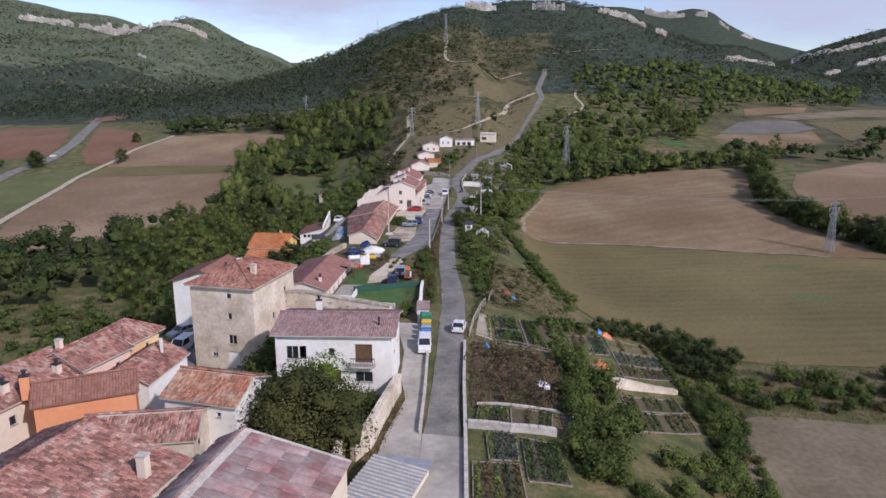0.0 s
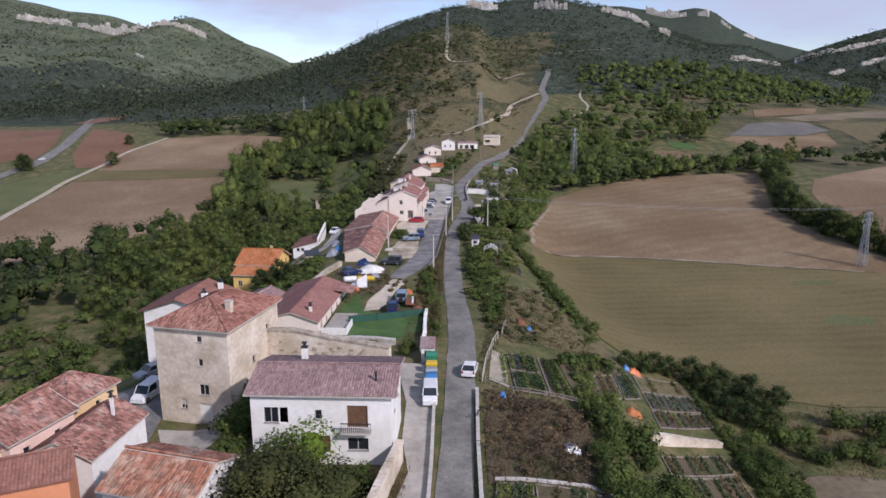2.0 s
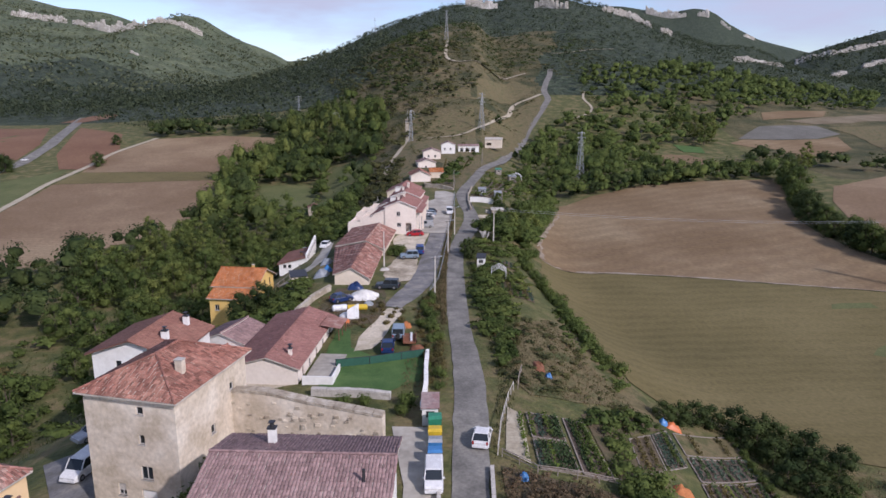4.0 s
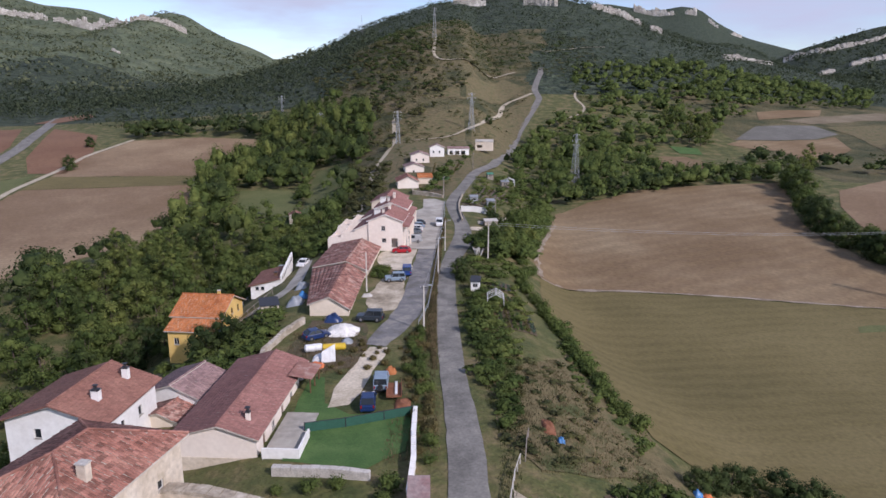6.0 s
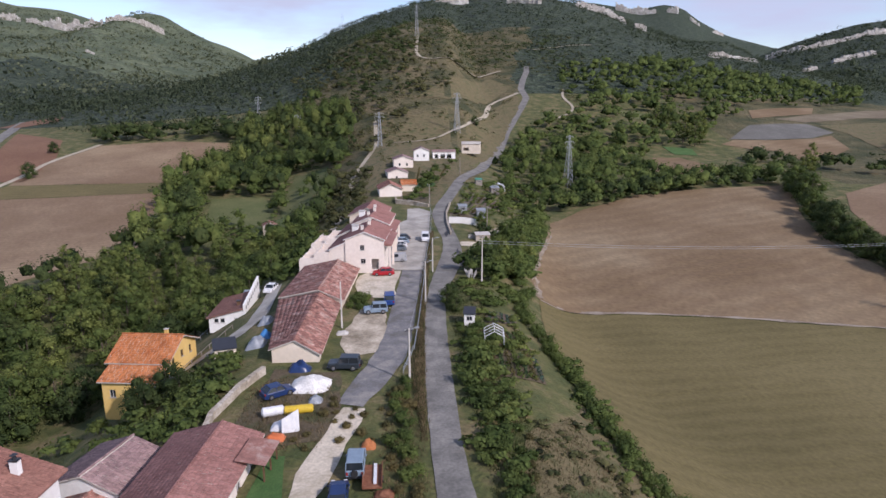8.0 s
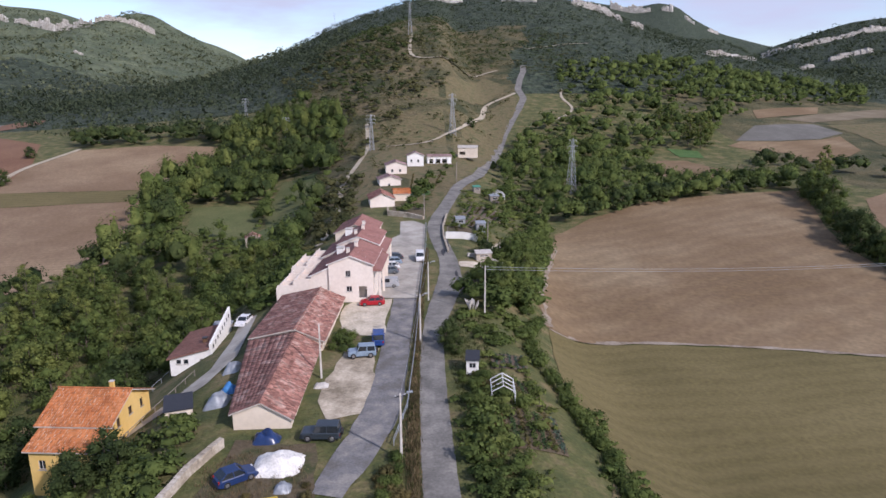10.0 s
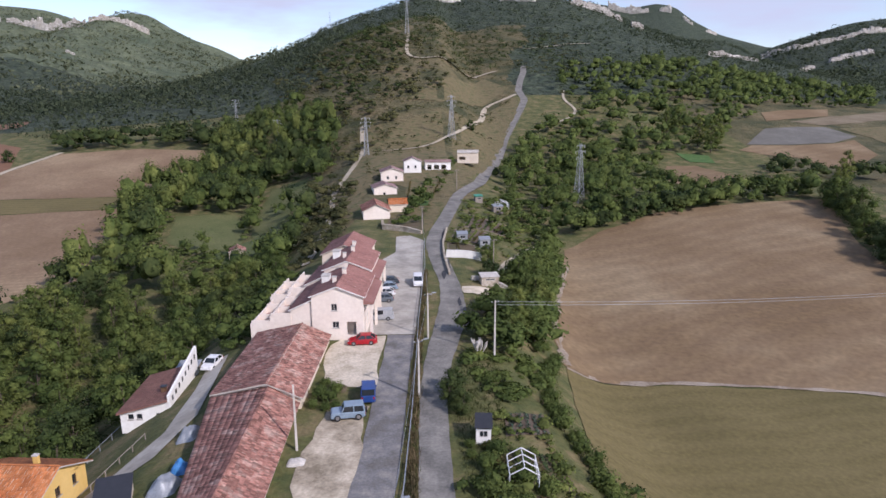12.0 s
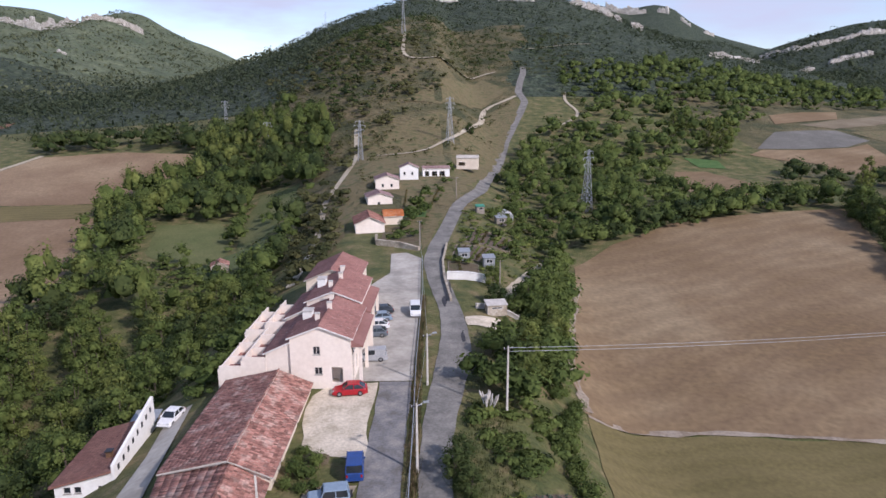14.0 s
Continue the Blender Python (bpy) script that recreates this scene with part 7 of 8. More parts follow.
woods("clearing_trees", "small trees and hedges dividing the valley clearings", np.concatenate([spots_in([(-64, 318), (-60, 318), (-64, 362), (-69, 362)], 16, 77), spots_in([(-80, 302), (-62, 296), (-60, 306), (-80, 312)], 14, 78), spots_in([(-56, 286), (-46, 282), (-46, 300), (-52, 302)], 8, 79), spots_in([(-54, 334), (-49, 334), (-49, 352), (-54, 346)], 6, 80)]), 4.6, 2.3, 130, 0.22, M_LEAF, 77)
woods("allotment_weeds", "rank green weeds between the allotments", spots_in([(7.4, 248), (20, 238), (30, 262), (38, 290), (30, 326), (16, 306), (10, 276)], 240, 81), 0.8, 0.9, 40, 0.16, M_LEAF_LT, 81)
woods("allotment_hedges", "small hedges and fruit bushes among the allotments", spots_in([(16, 240), (22, 250), (30, 268), (34, 296), (28, 320), (20, 304), (24, 284), (20, 264)], 34, 82), 2.2, 1.5, 110, 0.2, M_LEAF, 82)
woods("garden_fill", "rank weeds and bushes between the garden plots", spots_in([(19.4, 88), (22.4, 91), (22.8, 99.4), (29.6, 107), (24, 106), (17.8, 101), (19.2, 92)], 60, 83), 0.9, 0.9, 60, 0.14, M_LEAF, 83)
woods("weedy_stems", "tall withered brown stems in an abandoned plot", spots_in([(7.8, 87), (13, 85.6), (18.6, 85.6), (19, 76), (16.6, 70), (7.8, 69)], 210, 84), 0.9, 0.5, 34, 0.10, M_BROWNBLADE, 84, 2)
woods("yard_brush", "rank weeds and bushes below the stable", spots_in([(-38, 130), (-24, 128), (-24, 146), (-27, 152), (-33, 147), (-40, 146)], 150, 75), 1.1, 1.2, 60, 0.17, M_LEAF, 75)
woods("terrace_foot_brush", "bushes along the foot of the terraced row", spots_in([(-30, 190), (-25.5, 190), (-27, 236), (-33, 236)], 70, 76), 2.4, 1.8, 100, 0.2, M_LEAF, 76)
woods("flank_scrub", "bushes along the ridge between row and hill houses", spots_in([(-30, 236), (-20, 236), (-20, 275), (-24, 300), (-22, 330), (-34, 330), (-36, 300)], 120, 11), 2.4, 1.8, 80, 0.24, M_LEAF_SCRUB, 11)
woods("plot_bushes", "bushes around the gardens up the road", spots_in([(-6, 262), (-2, 300), (4, 330), (14, 366), (10, 330), (4, 300), (0, 268)], 46, 12), 2.2, 1.5, 110, 0.24, M_LEAF, 12)
woods("allotment_bushes", "bushes among the allotments", spots_in([(28, 262), (36, 280), (42, 300), (38, 330), (32, 344), (26, 330), (30, 300)], 60, 13), 2.4, 1.7, 110, 0.25, M_LEAF, 13)
woods("slope_brush", "low brush and brambles on the slope below the village", spots_in([(-46, 100), (-48, 150), (-66, 150), (-90, 160), (-120, 140), (-160, 100), (-120, 60), (-62, 70), (-50, 84)], 130, 14), 1.5, 2.2, 70, 0.28, M_LEAF, 14)


# ---- grass tussocks on banks and plots ----
def tussocks(name, label, poly, count, h, mat, seed, holes=()):
    r = np.random.default_rng(seed)
    P = spots_in(poly, count, seed, holes)
    n = len(P)
    z = ground(P[:, 0], P[:, 1]) + 0.05
    K = 6
    a = r.uniform(0, 2 * math.pi, (n, K))
    lean = r.uniform(0.05, 0.4, (n, K))
    hh = h * r.uniform(0.5, 1.3, (n, K))
    w = 0.018 + 0.03 * r.random((n, K))
    base = np.stack([P[:, 0], P[:, 1], z], 1)[:, None, :] + np.stack([0.2 * r.normal(size=(n, K)), 0.2 * r.normal(size=(n, K)), np.zeros((n, K)) - 0.1], 2)
    side = np.stack([-np.sin(a), np.cos(a), 0 * a], 2) * w[:, :, None]
    tip = base + np.stack([np.cos(a) * lean * hh, np.sin(a) * lean * hh, hh], 2)
    q = np.stack([base - side, base + side, tip + side * 0.25, tip - side * 0.25], 2).reshape(-1, 3)
    return tagged(new(name, array_mesh(name, q, np.arange(len(q)).reshape(-1, 4), mat)), label, "grass", kind="stuff")


M_STRAW = leaf_material("straw_blades", (0.15, 0.12, 0.065), (0.21, 0.17, 0.10), 0.4)
M_BLADE = leaf_material("grass_blades", (0.050, 0.072, 0.022), (0.085, 0.10, 0.036), 0.4)
tussocks("dry_grass_tufts", "dry straw-coloured grass tufts on an unmown plot", [(8.5, 112), (13, 128), (18.5, 134), (20, 126), (24, 114), (27, 108), (18, 104), (12, 103)], 1300, 0.3, M_STRAW, 1)
tussocks("bank_grass", "mixed green and dry grass on the road bank", [(-3.5, 104), (2.4, 104), (1.4, 125), (0.8, 150), (0.8, 196), (-0.1, 196), (-0.6, 150), (-3, 128)], 900, 0.35, M_STRAW, 2)
tussocks("verge_grass", "green verge grass beside the road", [(7.0, 88), (8.5, 106), (7, 130), (5, 165), (7, 185), (12, 186), (10, 150), (13, 128), (11, 106)], 1500, 0.4, M_BLADE, 3)
tussocks("withered_weeds", "withered brown weeds in an abandoned plot", [(7.8, 87.5), (13, 86), (19, 86), (19.5, 76), (17, 69.5), (7.6, 68.5)], 1300, 0.32, M_BROWNBLADE, 4)
tussocks("slope_grass", "long grass on the valley slope", [(-46, 100), (-48, 150), (-66, 150), (-90, 160), (-120, 140), (-110, 90), (-62, 70), (-50, 84)], 2200, 0.5, M_BLADE, 5)
tussocks("yard_grass", "dry grass round the scrap yard", [(-14, 124), (-9.5, 124), (-8.5, 134), (-12, 142), (-20, 140), (-20, 128)], 700, 0.4, M_STRAW, 6)
tussocks("drive_grass", "long dry grass beside the driveway", [(-1.6, 58), (0.0, 66), (0.2, 72), (-0.7, 72), (-1.9, 62), (-3.2, 56)], 260, 0.35, M_STRAW, 7)


# ---- cliffs ----
def cliff(name, label, line, height, seed, steps=60, drop=0.0, gap=0.3):
    """A rock band along the hillside: columns of uneven height with ledges, standing out of the slope."""
    r = np.random.default_rng(seed)
    sh = Shape()
    pts = [Vector(p) for p in line]
    cum = [0.0]
    for a, b in zip(pts, pts[1:]):
        cum.append(cum[-1] + (b - a).length)
    L = cum[-1]
    wd = L / steps
    for k in range(steps):
        s = (k + 0.5) * wd
        x, y = float(np.interp(s, cum, [p.x for p in pts])), float(np.interp(s, cum, [p.y for p in pts]))
        n = 0.5 + 0.5 * float(wobble(np.array(x), np.array(y), wd * 6, seed))
        if n < gap:
            continue
        h = height * (0.35 + 0.9 * n) * r.uniform(0.7, 1.15)
        z = gz(x, y) - drop
        w2, dp = wd * r.uniform(0.5, 0.75), wd * r.uniform(0.5, 1.0)
        for q in range(2):
            y0, hh = y - dp * (0.6 if q else 0.1) + r.normal(0, wd * 0.1), h * (0.6 if q else 1)
            sh.solid([(x - w2, y0, z - h), (x + w2, y0 + r.normal(0, wd * .15), z - h), (x + w2, y0 + dp * 2, z - h), (x - w2, y0 + dp * 2, z - h)],
                     [(x - w2 * .8, y0 + dp * .2, z + hh), (x + w2 * .85, y0 + dp * .2, z + hh * r.uniform(.8, 1.05)), (x + w2 * .8, y0 + dp * 2, z + hh), (x - w2 * .8, y0 + dp * 2, z + hh)])
    return tagged(part(name, sh, M_ROCK), label, "cliff", kind="structure")


for name, label, line, height, steps, drop, gap in CLIFFS:
    cliff(name, label, line, height, len(name) * 3 + int(height), steps, drop, gap)

tussocks("plot_weeds", "green weeds between the withered stems", [(7.8, 87.5), (13, 86), (19, 86), (19.5, 76), (17, 69.5), (7.6, 68.5)], 800, 0.3, M_BLADE, 9)
tussocks("dry_plot_green", "green weeds in the dry plot", [(8.5, 112), (13, 128), (18.5, 134), (20, 126), (24, 114), (27, 108), (18, 104), (12, 103)], 900, 0.3, M_BLADE, 10)
tussocks("upper_bank_grass", "green verge beside the rail", [(-0.2, 140), (1.4, 125), (0.6, 160), (1.2, 196), (2.0, 225), (1.7, 225), (0.6, 190)], 900, 0.6, M_BLADE, 12)
tussocks("verge_straw", "tall dry grass between lane and road", [(-0.2, 140), (1.4, 125), (0.6, 160), (1.2, 196), (2.0, 225), (1.7, 225), (0.6, 190)], 1300, 0.7, M_STRAW, 14)
tussocks("scrub_grass", "dry grass among the scrub below the stubble", [(38, 96), (50, 105), (75, 105), (110, 112), (120, 100), (80, 86), (50, 86)], 2200, 0.5, M_STRAW, 13)

# ---- gardens ----
M_BED = material("garden_soil", (0.080, 0.058, 0.042), (0.125, 0.098, 0.074), 0.8, 0.95, 4, 0.5)
M_CABBAGE = leaf_material("blue_green_leaves", (0.060, 0.105, 0.075), (0.10, 0.15, 0.11), 0.3)
M_LEEK = leaf_material("leek_leaves", (0.045, 0.085, 0.035), (0.085, 0.13, 0.055), 0.3)
M_LETTUCE = leaf_material("light_green_leaves", (0.11, 0.17, 0.035), (0.17, 0.23, 0.06), 0.3)
M_MULCH = paint("dark_plastic_sheet", (0.035, 0.045, 0.06), 0.5)
M_PLASTIC_W = paint("white_plastic", (0.72, 0.72, 0.72), 0.4)
M_PLASTIC_G = paint("green_plastic", (0.03, 0.22, 0.13), 0.4)
M_PLASTIC_Y = paint("yellow_plastic", (0.62, 0.42, 0.03), 0.4)
M_PLASTIC_B = paint("blue_plastic", (0.05, 0.20, 0.45), 0.4)
M_PLASTIC_O = paint("orange_sheet", (0.60, 0.16, 0.05), 0.5)
M_RUST = material("rusty_metal", (0.16, 0.06, 0.03), (0.25, 0.11, 0.06), 2, 0.8, 9, 0.3)
M_NET = paint("green_netting", (0.02, 0.09, 0.06), 0.8)


def plant_row(a, b, h, w, mat, count, size, parent, rng_, name="crop"):
    t = rng_.random(count)
    ox, oy = parent.location.x, parent.location.y
    c = np.stack([a[0] + (b[0] - a[0]) * t, a[1] + (b[1] - a[1]) * t], 1) + rng_.normal(scale=w / 2.6, size=(count, 2))
    z = ground(c[:, 0], c[:, 1]) + 0.08 + h * rng_.random(count) ** 0.8
    c = np.stack([c[:, 0] - ox, c[:, 1] - oy, z], 1)
    d = rng_.normal(size=(count, 3)) + np.array([0, 0, 0.9])
    d /= np.linalg.norm(d, axis=1)[:, None]
    u = np.cross(d, rng_.normal(size=(count, 3)))
    u /= np.linalg.norm(u, axis=1)[:, None]
    v = np.cross(d, u)
    s = (size * rng_.uniform(0.6, 1.3, count))[:, None]
    q = np.stack([c - u * s, c - v * s * .6, c + u * s, c + v * s * .6], 1).reshape(-1, 3)
    return tagged(part(name, array_mesh(name, q, np.arange(len(q)).reshape(-1, 4), mat), mat, parent), kind="stuff")


def veg_plot(label, corners, rows, axis_end="near", soil=None, frame=True):
    """A garden bed with four plan corners (near left, near right, far right, far left); rows: (leaf material, height, width, density)."""
    A, B, C, D = [Vector(c) for c in corners]
    ob = thing("vegetable_bed", A.x, A.y, 0, 0, label, "garden bed", "vegetable beds")
    r = np.random.default_rng(int(abs(A.x * 31 + A.y * 17)))
    soil_ob = draped("soil", [tuple(p) for p in (A, B, C, D)], soil or M_BED, 0.09, "", "", 1.6, rag=0.08)
    for k in list(soil_ob.keys()):
        del soil_ob[k]
    soil_ob.parent = ob
    soil_ob.location = (-A.x, -A.y, 0)
    n = len(rows)
    for k, row in enumerate(rows):
        if row is None:
            continue
        mat, h, w, dens = row
        t = (k + 0.5) / n
        a, b = A.lerp(B, t), D.lerp(C, t)
        a, b = a.lerp(b, 0.04), a.lerp(b, 0.96)
        L = (b - a).length
        plant_row(a, b, h, w, mat, int(L * dens), 0.13 + 0.1 * h, ob, r)
    if frame:
        for p, q in ((A, B), (B, C), (C, D), (D, A)):
            sh = Shape()
            m = max(1, int((q - p).length / 2))
            for j in range(m):
                u, v = p.lerp(q, j / m), p.lerp(q, (j + 0.98) / m)
                sh.tube((u.x - A.x, u.y - A.y, gz(u.x, u.y) + 0.12), (v.x - A.x, v.y - A.y, gz(v.x, v.y) + 0.12), 0.09, 0.09, 4)
            part("edging", sh, M_WEATHERED, ob)
    return ob


LK, CB, LT, DK, DR = (M_LEEK, 0.4, 0.35, 26), (M_CABBAGE, 0.3, 0.5, 26), (M_LETTUCE, 0.35, 0.4, 22), (M_LEAF, 0.6, 0.5, 30), (M_LEAF_OLIVE, 0.5, 0.4, 20)
veg_plot("vegetable bed with green leek rows", [(11.6, 87.6), (15.4, 88.0), (14.9, 93.0), (11.4, 92.8)], [CB, LK, LK, LT, LK, LK, LK, LK])
veg_plot("vegetable bed with dense green rows", [(11.4, 93.3), (14.9, 93.5), (14.6, 98.6), (11.2, 98.4)], [LT, None, CB, None, DK, LK, LK, LK])
veg_plot("narrow vegetable bed with staked plants", [(15.8, 88.0), (18.9, 88.4), (17.6, 98.8), (15.3, 98.6)], [None, LK, DK, None, DK, LT])
veg_plot("bare path bed inside the fenced plot", [(8.4, 90.2), (10.8, 88.2), (10.7, 98.0), (9.2, 99.6)], [None, None, LT], soil=M_DIRTROAD, frame=False)
veg_plot("bare brown bed with a few leaves", [(22.6, 91.6), (26.0, 94.8), (26.4, 102.6), (23.0, 99.0)], [None, DR, None, DR, None], soil=M_SOIL_WEED)
veg_plot("bed of blue-green cabbages", [(26.5, 95.2), (29.4, 98.0), (29.5, 106.2), (26.8, 103.0)], [CB, CB, DK, CB])
veg_plot("weedy bed with low vegetables", [(29.8, 90.4), (40.0, 97.5), (40.0, 101.4), (30.0, 95.0)], [DR, LK, DR, LT, LK, DR, LK, DR, LK, DR])
veg_plot("bed of blue-green rows", [(30.2, 95.6), (40.0, 102.0), (40.0, 106.4), (30.3, 100.6)], [CB, LK, CB, CB, LK, CB, CB, LK, CB])
veg_plot("bare bed at the top of the plot", [(30.4, 101.2), (40.0, 107.0), (39.8, 111.8), (30.5, 106.5)], [None, DR, None, None, DR, None], soil=M_DRYGRASS)
veg_plot("green weedy bed beside the rubble", [(27.4, 78.2), (36.8, 84.6), (36.6, 88.4), (27.4, 82.0)], [DR, LK, None, LK, DR, LK, None, LK, DR], soil=M_SOIL_WEED)
veg_plot("green weedy bed at the plot's end", [(27.2, 72.8), (37.0, 79.2), (36.8, 84.0), (27.2, 77.6)], [LK, DR, LK, LK, None, LK, DR, LK, DR], soil=M_SOIL_WEED)
veg_plot("bed of staked beans and lettuces by the road", [(8.0, 64.8), (11.4, 64.6), (11.6, 68.6), (8.4, 68.6)], [DK, LT, LK, LK, DK])
veg_plot("bare raked bed behind the low wall", [(11.8, 64.6), (16.0, 65.0), (16.6, 69.2), (11.9, 68.8)], [None, None, DR, None, LK, LK], soil=M_SOIL_WEED)
veg_plot("bed of blue-green cabbages by the road", [(9.2, 58.0), (12.0, 58.2), (12.0, 63.2), (9.0, 63.2)], [LT, CB, CB, CB, CB])
veg_plot("bed of tall leeks", [(12.6, 55.0), (16.6, 55.6), (16.2, 62.6), (12.6, 62.6)], [LK, LK, None, LK, LK, LK, LK, DK])
veg_plot("bed of grass and lettuce near the wall", [(7.6, 51.0), (12.2, 51.2), (12.0, 57.6), (7.6, 57.6)], [LT, DR, LT, LK, DR], soil=M_SOIL_WEED)
veg_plot("raised bed with stored boards", [(17.6, 65.6), (20.6, 66.0), (20.4, 68.8), (17.6, 69.2)], [None, None], soil=M_PALESOIL)
veg_plot("striped bed under dark mulch strips", [(10.4, 160.6), (16.0, 163.4), (16.2, 168.8), (10.9, 165.6)], [None, (M_CABBAGE, 0.25, 0.4, 20), None, (M_CABBAGE, 0.25, 0.4, 24), None, (M_CABBAGE, 0.25, 0.4, 24), None, (M_CABBAGE, 0.25, 0.4, 24), None, (M_CABBAGE, 0.25, 0.4, 24), None], frame=False)
veg_plot("bed of green vegetables behind the greenhouse frame", [(11.8, 152.0), (16.6, 152.6), (16.0, 158.8), (10.2, 157.0)], [DK, LK, DR, LK, DK, LT], frame=False, soil=M_SOIL_WEED)
veg_plot("overgrown bed beside the long hedge", [(10.2, 141.0), (17.0, 142.0), (17.2, 150.6), (9.8, 150.4)], [DR, LK, DR, DK, LK, DR, CB], frame=False, soil=M_SOIL_WEED)
veg_plot("bare brown roadside allotment", [(6.8, 236.6), (13.0, 236.4), (13.6, 247.0), (7.2, 248.0)], [None, DR, None, None], soil=M_SOIL_WEED)
veg_plot("green allotment behind low walls", [(8.0, 250.4), (15.0, 250.0), (19.6, 264.0), (9.6, 262.0)], [LK, DR, LK, LT, DR, LK], frame=True)
veg_plot("upper allotment with bright rows", [(12.0, 266.0), (22.6, 266.0), (27.0, 279.0), (14.6, 282.0)], [LK, LT, DR, LK, LT, DR, LK])
veg_plot("dry yard before the orange-roofed barn", [(-9.0, 276.0), (0.6, 276.0), (1.8, 290.0), (-7.8, 288.0)], [None, DR, None], soil=M_DRYGRASS, frame=False)
veg_plot("grass plot behind a low hedge", [(-6.4, 293.0), (2.4, 293.0), (3.0, 300.5), (-5.6, 300.0)], [DK, None, None], soil=M_LAWN, frame=False)
veg_plot("dry meadow below the upper houses", [(-4.8, 304.0), (5.0, 304.0), (9.0, 334.0), (-4.8, 330.0)], [DR, None, DK, None, DR], soil=M_DRYGRASS, frame=False)


def greenhouse(x, y, rz, w, d, h, label):
    ob = thing("greenhouse_frame", x, y, gz(x, y), rz, label, "greenhouse")
    for k in range(4):
        yy = d * k / 3
        f = Shape()
        f.tube((0, yy, -.2), (0, yy, h), .06, .06, 5).tube((w, yy, -.2), (w, yy, h), .06, .06, 5)
        f.tube((0, yy, h), (w / 2, yy, h + .8), .06, .06, 5).tube((w, yy, h), (w / 2, yy, h + .8), .06, .06, 5)
        part("arch", f, M_PLASTIC_W, ob)
    for xx, zz in ((0, h), (w, h), (w / 2, h + .8), (0, h * .5), (w, h * .5)):
        part("rail", Shape().tube((xx, 0, zz), (xx, d, zz), .05, .05, 5), M_PLASTIC_W, ob)
    return ob


greenhouse(9.6, 151.4, -3, 2.8, 3.6, 1.3, "bare white greenhouse frame in a garden")
greenhouse(24.5, 300, 0, 4.0, 6.0, 1.8, "pale greenhouse frame in the upper allotments")


def hut(name, label, x, y, rz, w, d, h, wall, top, slope=0.35, door=True):
    ob = thing(name, x, y, gz(x, y), rz, label, "shed")
    sh = Shape()
    hole = [(w * .22, w * .78, .9, h - .35)]
    wall_panel(sh, (0, 0), (w, 0), -.4, h, hole, .08)
    wall_panel(sh, (w, 0), (w, d), -.4, h)
    wall_panel(sh, (w, d), (0, d), -.4, h)
    wall_panel(sh, (0, d), (0, 0), -.4, h)
    sh.face((w, 0, h), (w, d, h), (w, d, h + slope))
    sh.face((0, d, h), (0, 0, h), (0, d, h + slope))
    sh.face((w, d, h), (0, d, h), (0, d, h + slope), (w, d, h + slope))
    part("wall", sh, wall, ob)
    window(ob, (0, 0), (w, 0), *hole[0], depth=.06, sill=False)
    rf = Shape().solid([(-.15, -.2, h - .02), (w + .15, -.2, h - .02), (w + .15, d + .15, h + slope + .02), (-.15, d + .15, h + slope + .02)], [(-.15, -.2, h + .06), (w + .15, -.2, h + .06), (w + .15, d + .15, h + slope + .1), (-.15, d + .15, h + slope + .1)])
    part("roof", rf, top, ob)
    return ob


hut("roadside_hut", "small white roadside hut with a grey roof", -0.2, 95.0, 2, 1.7, 2.8, 2.1, M_WHITE, M_FIBRO)
hut("garden_shed", "small white garden shed with a dark slatted roof", 7.0, 159.0, -5, 1.6, 2.4, 2.0, M_WHITE, M_DARKMETAL)
hut("tool_shed", "grey tool shed in an allotment", 9.6, 249.0, 5, 2.4, 2.0, 2.0, M_STEEL, M_STEEL)
hut("tool_shed", "grey tool shed beside a low wall", 14.8, 246.5, 5, 2.4, 2.0, 2.0, M_STEEL, M_STEEL)
hut("plank_shed", "weathered plank shed in the upper allotments", 23.0, 294, 10, 3.0, 2.4, 2.0, M_WEATHERED, M_STEEL)
hut("teal_shed", "small shed with a teal roof", 18.0, 303, 10, 2.4, 2.0, 1.9, M_WEATHERED, M_PLASTIC_G)
hut("brick_hut", "small stone hut beside the orchard", 12.6, 216.6, 8, 3.4, 2.2, 1.6, M_STONE_DK, M_PALECONC, 0.3)
hut("arched_shed", "dark roofed shed beside the yellow house", -28.6, 150.0, 20, 3.0, 3.6, 2.0, M_CREAM, M_DARKMETAL)
hut("workshop_store", "store with a pale grey roof behind the workshop", -36.5, 190.0, 3, 3.0, 3.0, 2.2, M_WEATHERED, M_STEEL)


def container(label, x, y, rz, body, lid, w=1.3, d=1.1, h=1.25):
    ob = thing("waste_container", x, y, gz(x, y) + 0.1, rz, label, "container", "roadside containers")
    part("bin_body", Shape().solid([(-w * .42, -d * .42, .12), (w * .42, -d * .42, .12), (w * .42, d * .42, .12), (-w * .42, d * .42, .12)], [(-w / 2, -d / 2, h), (w / 2, -d / 2, h), (w / 2, d / 2, h), (-w / 2, d / 2, h)]), body, ob)
    part("lid", Shape().solid([(-w * .52, -d * .52, h), (w * .52, -d * .52, h), (w * .52, d * .52, h), (-w * .52, d * .52, h)], [(-w * .46, -d * .3, h + .22), (w * .46, -d * .3, h + .22), (w * .46, d * .3, h + .22), (-w * .46, d * .3, h + .22)]), lid, ob)
    for sx in (-1, 1):
        for sy in (-1, 1):
            part("castor", Shape().tube((sx * w * .36 - .04, sy * d * .36, .08), (sx * w * .36 + .04, sy * d * .36, .08), .09, .09, 8), M_TYRE, ob)
    return ob


